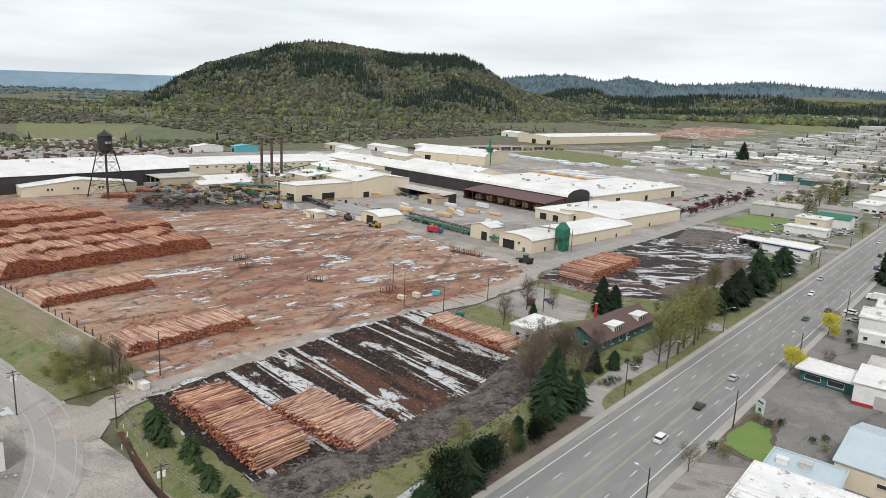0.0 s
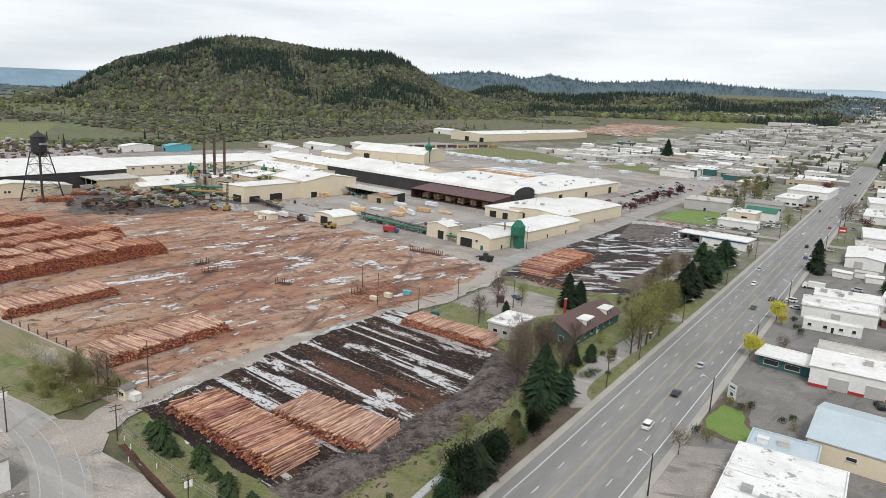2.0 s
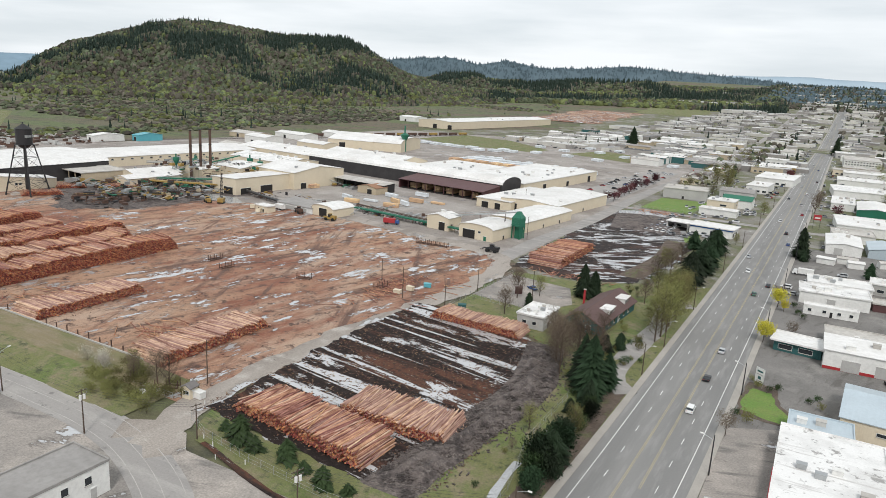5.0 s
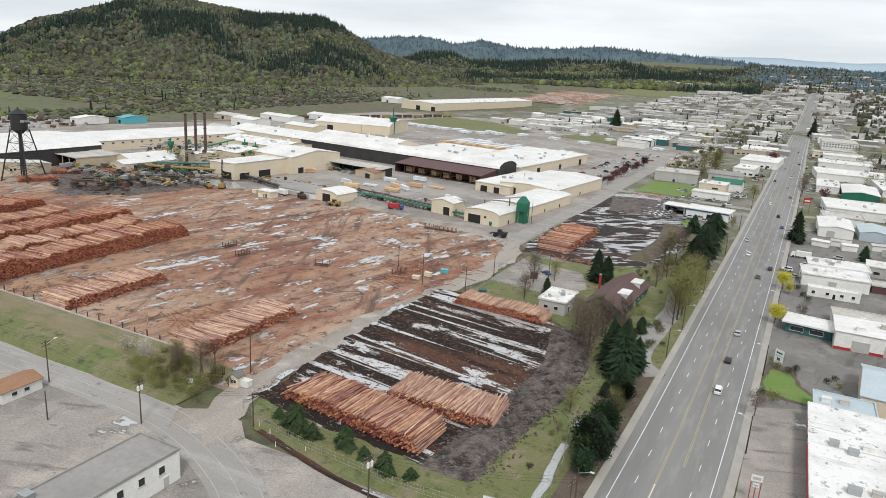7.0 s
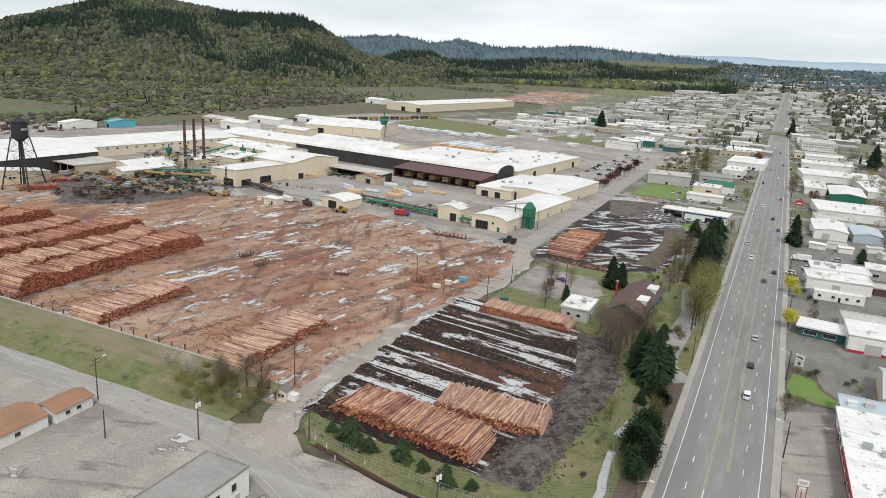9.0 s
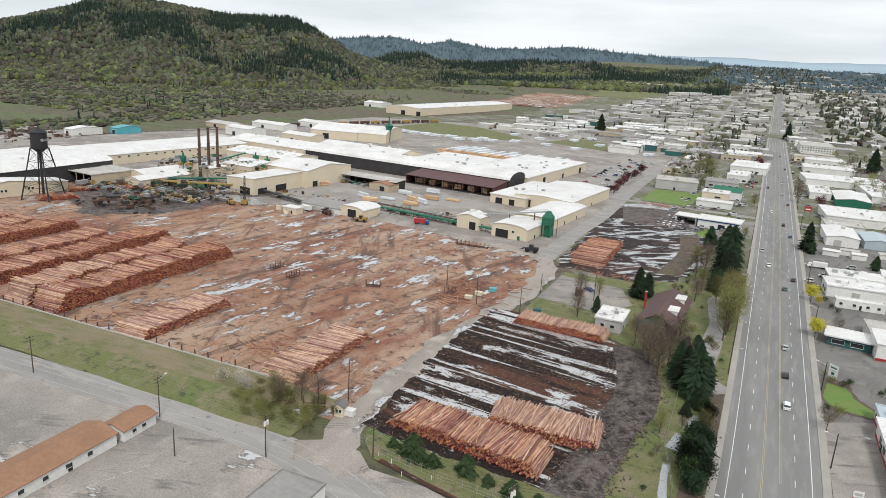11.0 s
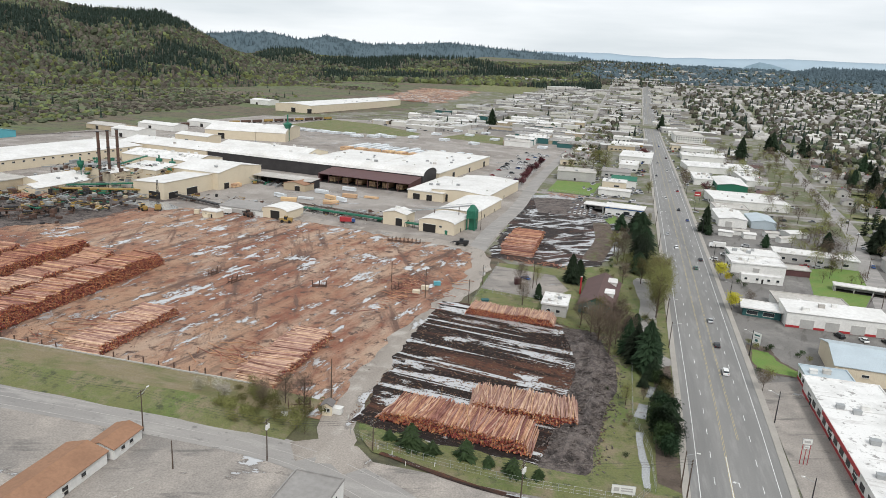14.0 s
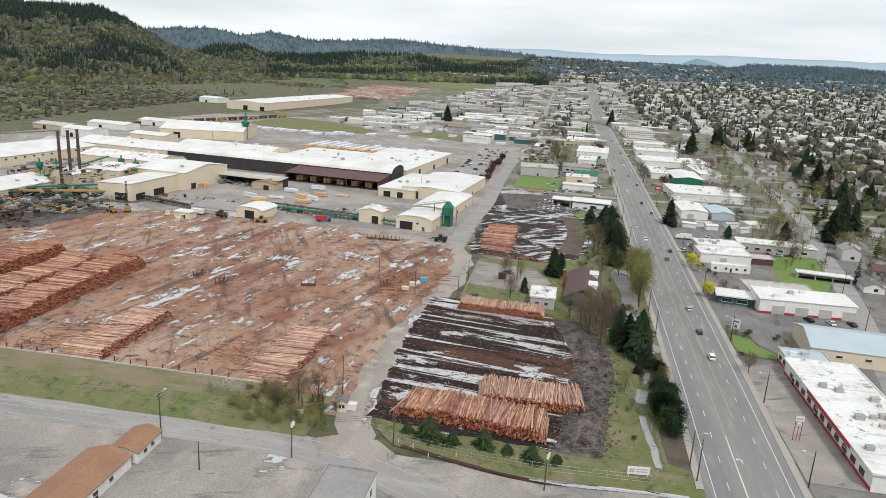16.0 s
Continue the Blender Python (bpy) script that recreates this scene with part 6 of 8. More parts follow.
loader("dark wheeled log loader at the bend of the haul road", -112, 292, 90, "dark", 0)
loader("yellow wheeled loader near the workshop", -214, 296, 100, "yellow", 0.4)
loader("yellow log loader with raised forks", -299, 286, 60, "yellow", 2.0)
loader("rust-brown loader beside the workshop", -240, 300, 60, "rust", 0.4)
cr = thing("log_crane", "dark lattice crane standing by the log pond", "crane", -292, 290, 0, 30)
mb = MB()
lattice(mb, [(-0.7, -0.7, 2), (0.7, -0.7, 2), (0.7, 0.7, 2), (-0.7, 0.7, 2)], [(-0.4, 1.2, 17), (0.4, 1.2, 17), (0.4, 2.0, 17), (-0.4, 2.0, 17)], 7, 0.12)
part("mast", mb, M["dark"], cr)
part("base", MB().box(-1.6, 1.6, -2.4, 2.0, 0.8, 3.2), M["yellow"], cr)
for s in (-1, 1):
    part("track", MB().box(s * 1.4 - 0.4, s * 1.4 + 0.4, -2.2, 2.2, 0, 0.9), M["dark"], cr)
# steel log bunks in the yard
for k, (x, y, n, rz) in enumerate(((-141, 284.5, 9, 3), (-197, 198, 3, 80), (-184, 192, 3, 80), (-150, 200, 3, 20), (-112, 104, 3, 30), (-120, 210, 3, 80))):
    b = thing("log_bunk", "rusty steel rack with upright stakes", "rack", x, y, 0, rz, "log bunks")
    W = n * 1.9
    for s in (-0.9, 0.9):
        part("beam", MB().box(-W / 2, W / 2, s - 0.12, s + 0.12, 0.15, 0.5), M["rust"], b)
        for i in range(n):
            part("stake", MB().box(-W / 2 + i * W / (n - 1) - 0.1, -W / 2 + i * W / (n - 1) + 0.1, s - 0.1, s + 0.1, 0, 2.4), M["rust"], b)
for k in range(26):
    x = -255 + k * 5.2
    s = thing("wall_stake", "dark upright stake behind the yard wall", "stake", x, 112.2, 0, group="yard stakes")
    part("stake_post", MB().box(-0.14, 0.14, -0.14, 0.14, -0.1, 2.0 + 0.3 * math.sin(k * 3.1)), M["rust"], s)
for k, (x, y, z, m, lab) in enumerate(((-109, 214, 1.6, "cream", "small cream storage box by the haul road"), (-106, 222, 1.5, "teal_roof", "teal storage tank by the haul road"), (-111, 208, 1.3, "cream", "pale storage bin by the haul road"), (-82, 206, 2.2, "teal_wall", "dark teal container beside the log pile"), (-268, 292, 2.2, "cream", "cream tank beside the pond"),
                                       (-262, 296, 1.6, "red", "red fuel tank on the ground"), (-258, 286, 2.0, "cream", "cream storage box by the mill"), (-101.3, 104.6, 1.7, "white_wall", "white cabinet beside the gatehouse"), (-74, 238, 2.6, "maroon", "dark brown container in the office lot"))):
    b = thing("storage_box", lab, "container", x, y, 0, k * 23 % 40, "yard boxes")
    part("box_body", MB().box(-1.4, 1.4, -0.9, 0.9, 0.1, z), M[m], b)
    part("box_lid", MB().box(-1.5, 1.5, -1.0, 1.0, z, z + 0.12), M[m], b)
    part("skids", MB().box(-1.3, -1.0, -0.9, 0.9, 0, 0.1).box(1.0, 1.3, -0.9, 0.9, 0, 0.1), M["pole"], b)


# ---- poles, wires, signs, fences ----
def pole(label, x, y, h, arms=1, lamp=None, transformer=False, rz=0, mat="pole", group="utility poles"):
    p = thing("utility_pole", label, "pole", x, y, 0, rz, group)
    part("shaft", MB().tube((0, 0, -0.1), (0, 0, h), 0.17, 0.11, 8), M[mat], p)
    for k in range(arms):
        part("crossarm", MB().box(-1.3, 1.3, -0.07, 0.07, h - 0.5 - k * 0.9, h - 0.36 - k * 0.9), M[mat], p)
        for s in (-1.15, -0.5, 0.5, 1.15):
            part("insulator", MB().tube((s, 0, h - 0.36 - k * 0.9), (s, 0, h - 0.18 - k * 0.9), 0.06, n=6), M["steel"], p)
    if transformer:
        for s in (-0.45, 0.45):
            part("transformer", MB().tube((s, -0.2, h - 2.4), (s, -0.2, h - 1.3), 0.3, n=10), M["white_wall"], p)
    if lamp:
        arm = part("lamp_arm", MB().tube((0, 0, h - 1.2), (lamp * 2.4, 0, h - 0.2), 0.06, n=6), M["steel"], p)
        part("lamp_head", MB().box(min(lamp * 2.2, lamp * 3.0), max(lamp * 2.2, lamp * 3.0), -0.16, 0.16, h - 0.3, h - 0.12), M["white_wall"], arm)
    return p


POLES = [(-190, 80.2, 11), (-142, 79.7, 11), (-107.5, 78.2, 10.6), (-86, 90.5, 8.5), (-48.5, 80.6, 10.6), (-13.4, 93.5, 11)]
for k, (x, y, h) in enumerate(POLES):
    pole("brown wooden utility pole with transformers" if k == 2 else "brown wooden utility pole beside the side road", x, y, h, 2, lamp=1 if k == 1 else None, transformer=k in (2, 4), rz=90 if k < 3 else 75)
for x, y, h in ((-125.5, 68.2, 7), (-106, 111.5, 12), (-106, 204, 12), (-88.5, 205, 10), (-125, 218, 9), (-88, 230, 9), (-67, 235, 11), (-110, 330, 12), (-150, 420, 12)):
    pole("tall bare wooden pole at the yard", x, y, h, 0, group="yard poles")
for y in (100, 188, 215, 262, 330, 395, 470, 560, 650):
    pole("dark street lamp pole beside the highway", hx(y) - 13.2, y, 9.5, 0, lamp=1, group="highway lamps")
for y in (98, 142, 191, 250, 318, 385, 450, 530, 620):
    pole("dark street lamp pole beside the pavement", hx(y) + 13.4, y, 9.5, 0, lamp=-1, mat="dark", group="highway lamps")
for x, y in ((75, 219), (84, 270), (93, 322), (103, 380), (112, 432), (122, 520)):
    pole("wooden utility pole along the residential street", x - 6, y, 10, 1, group="street poles")


def wire(label, a, b, sag=0.9, r=0.025):
    mb = MB()
    a, b = Vector(a), Vector(b)
    prev = None
    for i in range(13):
        t = i / 12
        p = a.lerp(b, t) - Vector((0, 0, 4 * sag * t * (1 - t)))
        if prev is not None:
            mb.tube(prev, p, r, n=4, caps=False)
        prev = p
    return mb


for i in range(len(POLES) - 1):
    (x0, y0, h0), (x1, y1, h1) = POLES[i], POLES[i + 1]
    w = thing("power_line", "thin dark power cables between poles", "cable", 0, 0, 0, group="power lines")
    for off in (-1.1, 0, 1.1):
        part("cable", wire("", (x0, y0 + off, h0 - 0.3), (x1, y1 + off, h1 - 0.3)), M["dark"], w)


def fence(label, pts, h, step, mat="steel", rails=True):
    f = thing("fence", label, "fence", 0, 0, 0, group="fences")
    L = []
    for (ax, ay), (bx, by) in zip(pts, pts[1:]):
        n = max(1, int(math.hypot(bx - ax, by - ay) / step))
        L += [(ax + (bx - ax) * k / n, ay + (by - ay) * k / n) for k in range(n)]
    L.append(pts[-1])
    for x, y in L:
        part("fence_post", MB().tube((x, y, -0.1), (x, y, h), 0.05, n=6), M[mat], f)
    if rails:
        mb = MB()
        for (ax, ay), (bx, by) in zip(L, L[1:]):
            for z in (0.15, h * 0.5, h - 0.05):
                mb.tube((ax, ay, z), (bx, by, z), 0.022, n=4)
        part("wire_rails", mb, M[mat], f)


fence("grey wire fence along the ditch", [(-94, 96), (-86, 92.5), (-70, 90), (-48, 88.5), (-24, 90), (-21, 96)], 1.9, 3.2)
fence("grey wire fence between ditch and trees", [(-19.8, 96), (-20.6, 112), (-25, 132), (-25.5, 168), (-30, 188)], 1.9, 4)
fence("tall wire fence beside the office lot", [(-87, 206), (-87, 262)], 2.2, 4)
fence("wire fence in front of the office lot", [(-86, 222), (-62, 219)], 2.2, 4)
fence("fence at the gate hut", [(-120, 100), (-106, 100.5)], 1.6, 2.5)
fence("wire fence round the lawn", [(-91, 483), (-55, 481), (-51, 547)], 1.8, 5)
fence("low fence behind the sheds", [(62, 244), (86, 302)], 1.6, 4, "pole")


def sign(label, x, y, rz, w, h, z, board, posts="steel", bars=(), group="roadside signs"):
    s = thing("roadside_sign", label, "sign", x, y, 0, rz, group)
    for u in (-w * 0.42, w * 0.42) if w > 1.6 else (0,):
        part("sign_post", MB().tube((u, 0, -0.1), (u, 0, z + h), 0.09, n=8), M[posts], s)
    b = part("sign_board", MB().box(-w / 2, w / 2, -0.16, -0.06, z, z + h), M[board], s)
    part("sign_frame", MB().box(-w / 2 - 0.06, w / 2 + 0.06, -0.08, 0.06, z - 0.06, z + h + 0.06), M["steel"], b)
    for bx, bz, bw, bh, m in bars:
        part("lettering", MB().box(bx - bw / 2, bx + bw / 2, -0.2, -0.15, z + bz, z + bz + bh), M[m], b)


sign("tall white roadside sign with green lettering bars", 17, 200, -38, 3.0, 4.2, 1.4, "white_wall", bars=((0, 3.0, 2.0, 0.5, "teal_wall"), (0, 2.2, 2.2, 0.25, "grey_wall"), (0, 0.9, 1.0, 0.9, "teal_wall"), (0, 0.4, 2.2, 0.2, "grey_wall")))
sign("white two-panel shop sign on a red post", 16.2, 121, 8, 2.2, 1.4, 5.6, "white_wall", "red", bars=((0, 0.4, 1.5, 0.6, "grey_wall"),))
sign("small white panel under the shop sign", 16.2, 120.9, 8, 1.2, 0.9, 4.4, "white_wall", "red", bars=((0, 0.2, 0.8, 0.4, "grey_wall"),))
sign("white company board with grey lettering bars at the verge", -27, 92, 8, 5.2, 2.0, 0.6, "white_wall", "white_wall", bars=((-1.6, 0.5, 1.2, 1.0, "grey_wall"), (0.7, 1.2, 2.6, 0.3, "grey_wall"), (0.7, 0.6, 2.6, 0.3, "grey_wall")))
sign("red roadside billboard on a pole", 19.5, 488, 10, 4.5, 3.4, 6.0, "red", "dark", bars=((0, 1.0, 3.2, 0.8, "white_wall"),))
sign("small white notice by the gate", -113, 97.5, 20, 1.6, 1.2, 0.6, "white_wall", "pole")
# white marker posts and a culvert
for x, y in ((-85, 91.5), (-81, 90.4), (-76.5, 87.0), (-70, 89), (-97.5, 103)):
    m = thing("marker_post", "short white marker post on the verge", "post", x, y, 0, group="marker posts")
    part("post", MB().tube((0, 0, -0.1), (0, 0, 1.0), 0.1, n=8), M["white_wall"], m)
    part("post_cap", MB().tube((0, 0, 1.0), (0, 0, 1.08), 0.12, n=8), M["concrete"], m)
for k in range(9):
    b = thing("concrete_kerb_block", "pale concrete wheel stop on the lot", "wheel stop", -128 - k * 1.3, 62 - k * 3.6, -0.1, 60, "wheel stops")
    part("block", MB().prism([(-0.12, 0), (0.12, 0), (0.08, 0.16), (-0.08, 0.16)], -1.0, 1.0, "x"), M["concrete"], b)


# ---- trees ----
def conifer_mesh(h, r, levels, per, seed, mat, low=0.06, power=0.8, dense=1.0):
    """A fir's crown: whorls of drooping sprays, each a small ridged blade with side sprays."""
    rng = random.Random(seed)
    mb = MB()
    for k in range(levels):
        t = k / (levels - 1)
        z = h * (low + (0.97 - low) * t)
        rad = r * min(1.0, 0.62 + 2.2 * t) * (1 - t) ** power * rng.uniform(0.78, 1.15) + 0.15
        n = max(4, int(per * dense * (1 - 0.55 * t)))
        for i in range(n):
            a = 2 * math.pi * (i + rng.random() * 0.8) / n
            L = rad * rng.uniform(0.55, 1.2) * (1 + 0.22 * math.sin(2 * a + seed + 5 * t) + 0.16 * math.sin(5 * a - 9 * t))
            d, s = Vector((math.cos(a), math.sin(a), 0)), Vector((-math.sin(a), math.cos(a), 0))
            w = L * rng.uniform(0.13, 0.22) + 0.08
            droop = L * rng.uniform(0.25, 0.5)
            p0 = Vector((0, 0, z + 0.12 * L))
            p1 = p0 + d * L * 0.55 - Vector((0, 0, droop * 0.4))
            p2 = p0 + d * L - Vector((0, 0, droop))
            up = Vector((0, 0, h * 0.018))
            mb.add([p0, p1 + s * w - up, p2, p1 - s * w - up, p1 + up], [(0, 1, 4), (1, 2, 4), (2, 3, 4), (3, 0, 4)])
            if per > 12:
                for j in range(3):
                    q = p0.lerp(p2, rng.uniform(0.45, 1.0)) + Vector((0, 0, rng.uniform(-0.1, 0.25)))
                    e = q + (d * rng.uniform(0.2, 0.7) + s * rng.uniform(-0.7, 0.7) + Vector((0, 0, rng.uniform(-0.25, 0.35)))) * (0.35 + 0.14 * L)
                    c = (s * rng.uniform(0.4, 1) + d * rng.uniform(-0.6, 0.6)) * 0.22
                    mb.add([q - c, e, q + c], [(0, 1, 2)])
    mb.tube((0, 0, h * 0.93), (0, 0, h * 1.02), 0.16, 0.02, 5)
    return mb.mesh("crown", mat)


def trunk_mesh(h, r, seed, mat, limbs=0, spread=0.5, start=0.3):
    rng = random.Random(seed)
    mb = MB()
    mb.tube((0, 0, -0.2), (0, 0, h * 0.5), r, r * 0.6, 7)
    mb.tube((0, 0, h * 0.5), (rng.uniform(-0.3, 0.3), rng.uniform(-0.3, 0.3), h * 0.96), r * 0.6, r * 0.1, 6)
    tips = []
    for k in range(limbs):
        a = k * 2.4 + rng.uniform(-0.4, 0.4)
        z0 = h * (start + (0.9 - start) * k / max(1, limbs))
        L = h * spread * (1 - 0.5 * (z0 / h)) * rng.uniform(0.7, 1.1)
        p = Vector((0, 0, z0))
        q = p + Vector((math.cos(a), math.sin(a), 0)) * L * 0.5 + Vector((0, 0, L * 0.55))
        e = q + Vector((math.cos(a + 0.3), math.sin(a + 0.3), 0)) * L * 0.3 + Vector((0, 0, L * 0.45))
        mb.tube(p, q, r * 0.35, r * 0.2, 5, caps=False)
        mb.tube(q, e, r * 0.2, r * 0.05, 4, caps=False)
        tips += [q, e, q.lerp(e, 0.5)]
        for j in range(4):
            b = a + rng.uniform(-1.2, 1.2)
            o = p.lerp(q, rng.uniform(0.4, 1)) if j < 2 else q.lerp(e, rng.random())
            f = o + Vector((math.cos(b), math.sin(b), rng.uniform(0.4, 1.3))) * L * rng.uniform(0.15, 0.32)
            mb.tube(o, f, r * 0.1, r * 0.03, 3, caps=False)
            tips += [f, o.lerp(f, 0.6)]
    return mb, tips


def leaf_cloud(tips, n, size, spread, seed, mat, name="crown", slim=0.6):
    rng = random.Random(seed)
    mb = MB()
    for k in range(n):
        p = Vector(rng.choice(tips)) + Vector((rng.gauss(0, spread), rng.gauss(0, spread), rng.gauss(0, spread * 0.8)))
        u = Vector((rng.gauss(0, 1), rng.gauss(0, 1), rng.gauss(0, 1))).normalized()
        v = u.orthogonal().normalized()
        s = size * rng.uniform(0.5, 1.3)
        mb.add([p - u * s, p + v * s * slim, p + u * s, p - v * s * slim], [(0, 1, 2), (0, 2, 3)])
    return mb.mesh(name, mat)


def tree_kind(name, label, trunk, crown, group):
    root = thing(name, label, "tree", 0, 0, -500, 0, group)
    part("trunk", trunk if isinstance(trunk, bpy.types.Mesh) else trunk.mesh("trunk", M["pole"]), M["pole"], root)
    part("crown", crown, None, root)
    return root


KINDS = {}


def conifer_kind(key, label, h, r, levels, per, seed, mat="needle", group="fir trees", power=0.8):
    t, _ = trunk_mesh(h, h * 0.018, seed, None)
    KINDS[key] = (tree_kind("fir_tree", label, t, conifer_mesh(h, r, levels, per, seed, M[mat], power=power, dense=1.7 if per > 12 else 1.2), group), label, group)


def leafy_kind(key, name, label, h, limbs, n, size, spread, mat, seed, wide=0.5, start=0.3, group="bare trees", bark="pole", slim=0.6):
    t, tips = trunk_mesh(h, h * 0.02, seed, None, limbs, wide, start)
    KINDS[key] = (tree_kind(name, label, t.mesh("trunk", M[bark]), leaf_cloud(tips, n, size, spread, seed, M[mat], slim=slim), group), label, group)


conifer_kind("fir_big", "tall dense dark green fir tree", 18, 5.4, 34, 21, 1, power=0.7)
conifer_kind("fir_big2", "tall dark fir tree with drooping boughs", 15, 5.0, 30, 20, 2, power=0.62)
conifer_kind("fir_wide", "broad dark green pine beside the road", 10, 5.0, 22, 20, 3, power=0.5)
conifer_kind("fir_small", "young bushy green cedar on the verge", 5.4, 3.4, 16, 18, 4, "cedar", "young cedars", power=0.5)
conifer_kind("fir_far", "dark fir tree among houses", 18, 4.4, 14, 9, 5)
conifer_kind("fir_far2", "slim dark fir tree in the town", 14, 3.0, 12, 8, 6)
leafy_kind("bushy", "evergreen_tree", "bushy mixed evergreen tree beside the road", 8, 24, 3600, 0.5, 1.0, "needle", 21, 0.5, 0.06, "roadside evergreens", slim=0.4)
leafy_kind("bushy_light", "evergreen_tree", "bushy yellow-green tree beside the road", 7, 20, 2600, 0.42, 0.9, "cedar", 22, 0.5, 0.08, "roadside evergreens", slim=0.4)
leafy_kind("bare_big", "bare_tree", "tall bare tree with pale budding twigs", 14, 24, 3000, 0.42, 0.8, "twig", 11, 0.42, 0.15, slim=0.10)
leafy_kind("bare_bud", "budding_tree", "bare tree with yellowish spring buds", 13, 22, 3000, 0.34, 0.8, "bud", 12, 0.40, 0.15, slim=0.16)
leafy_kind("bare_small", "bare_tree", "small bare tree with a round twiggy crown", 6, 14, 1300, 0.28, 0.5, "twig", 13, 0.6, 0.25, slim=0.12)
leafy_kind("yellow", "yellow_tree", "small tree with bright yellow-green spring leaves", 6, 16, 1300, 0.26, 0.55, "yellow_leaf", 14, 0.55, 0.25, "yellow trees")
leafy_kind("plum", "plum_tree", "dark red leafed ornamental plum tree", 7, 16, 900, 0.34, 0.7, "red_leaf", 15, 0.6, 0.25, "plum trees")
leafy_kind("shrub", "shrub", "low tangled green-brown shrub", 2.6, 10, 420, 0.2, 0.5, "bud", 16, 0.9, 0.05, "shrubs")
leafy_kind("shrub_dark", "shrub", "low dark evergreen shrub", 2.0, 10, 420, 0.2, 0.45, "cedar", 17, 0.9, 0.05, "shrubs")
leafy_kind("blossom", "blossom_shrub", "sprawling shrub with pale blossom", 3.6, 14, 700, 0.18, 0.6, "blossom", 18, 0.8, 0.1, "shrubs")
leafy_kind("town_bud", "town_tree", "budding yellow-green tree among houses", 11, 14, 620, 0.42, 1.0, "bud", 19, 0.5, 0.25, "town trees")
leafy_kind("town_bare", "town_tree", "bare brown tree among houses", 10, 14, 620, 0.42, 1.0, "twig", 20, 0.5, 0.25, "town trees", slim=0.2)
used = set()
trng = random.Random(99)


def plant(key, x, y, s=1.0, z=-0.05, label=""):
    root, lab, grp = KINDS[key]
    m = pose(x, y, z, 0, 0, trng.uniform(0, 360)) @ Matrix.Diagonal((s * trng.uniform(0.92, 1.08), s * trng.uniform(0.92, 1.08), s * trng.uniform(0.93, 1.07), 1))
    if key not in used:
        used.add(key)
        root.matrix_basis = m
        ob = root
    else:
        ob = copy_thing(root, m)
        ob.matrix_basis = m
    return tagged(ob, label or lab, "tree" if "shrub" not in key else "shrub", grp)


# roadside firs along the ditch
for x, y, s, k in ((-16.2, 113, 0.62, "bushy"), (-17.6, 117, 0.8, "bushy_light"), (-15.8, 119, 0.75, "bushy"), (-18.6, 122, 0.85, "bushy"), (-16.4, 125, 0.9, "fir_wide"), (-19, 128, 0.8, "bushy_light"), (-16.6, 130, 0.85, "bushy"), (-17.6, 135, 0.7, "bushy"), (-16.4, 139, 0.6, "bare_bud"),
                   (-16.8, 144, 0.55, "bushy_light"), (-22, 143, 0.5, "bare_small"), (-16.2, 150, 0.6, "bushy"), (-18, 156, 0.55, "bushy_light"), (-26, 126, 0.5, "bare_small"), (-27, 138, 0.5, "bare_bud")):
    plant(k, x, y, s)
for x, y, s, k in ((-21, 165, 1.0, "fir_big"), (-24.5, 170, 0.9, "fir_big2"), (-19, 158, 0.55, "fir_big2"), (-22, 152, 0.45, "fir_wide"), (-27, 177, 0.7, "fir_big"), (-18.5, 172, 0.7, "fir_big2"), (-27, 198, 0.62, "fir_wide"), (-24, 204, 0.55, "fir_wide"),
                   (-52, 250, 0.82, "fir_big"), (-49, 254, 0.72, "fir_big2"), (-63, 222, 0.45, "fir_big2"), (-23, 280, 1.1, "fir_wide"), (-21, 290, 1.25, "fir_wide"), (-20, 300, 1.2, "fir_wide"), (-23, 310, 1.2, "fir_wide"), (-20, 320, 1.25, "fir_wide"), (-19, 332, 1.15, "fir_wide"),
                   (-22, 342, 1.1, "fir_wide"), (-25, 352, 1.0, "fir_wide"), (-21, 366, 1.3, "fir_wide"), (-33, 372, 1.0, "fir_wide"), (-24, 376, 1.2, "fir_wide"), (16.5, 390, 1.0, "fir_big"), (18, 384, 0.6, "fir_wide"), (47, 366, 0.55, "fir_big2"), (80, 372, 0.8, "fir_big2"),
                   (108, 380, 1.15, "fir_big"), (114, 386, 1.1, "fir_big2"), (128, 420, 1.2, "fir_big"), (136, 424, 1.1, "fir_big"), (120, 410, 0.9, "fir_big2"), (145, 470, 1.0, "fir_big"), (94, 821, 1.5, "fir_big"), (151, 958, 1.55, "fir_big"), (147, 964, 1.3, "fir_big2"), (176, 907, 1.35, "fir_big"), (184, 912, 1.2, "fir_big2"), (206, 765, 1.3, "fir_big"), (178, 634, 1.35, "fir_big"), (159, 515, 1.3, "fir_big"), (183, 527, 1.35, "fir_big2"), (171, 664, 1.2, "fir_big2"), (17, 1178, 1.5, "fir_big"), (214, 772, 1.1, "fir_big2"), (190, 640, 1.2, "fir_big2"), (150, 520, 1.1, "fir_big2"), (-235, 1000, 1.7, "fir_big"), (-60, 560, 0.7, "fir_wide")):
    plant(k, x, y, s)
for x, y, s in ((-78, 95.5, 1.15), (-72, 94, 0.7), (-64, 95, 0.95), (-58, 93.5, 0.55), (-52, 92, 0.85), (-46, 92.5, 0.5), (-84, 97, 0.5)):
    plant("fir_small", x, y, s)
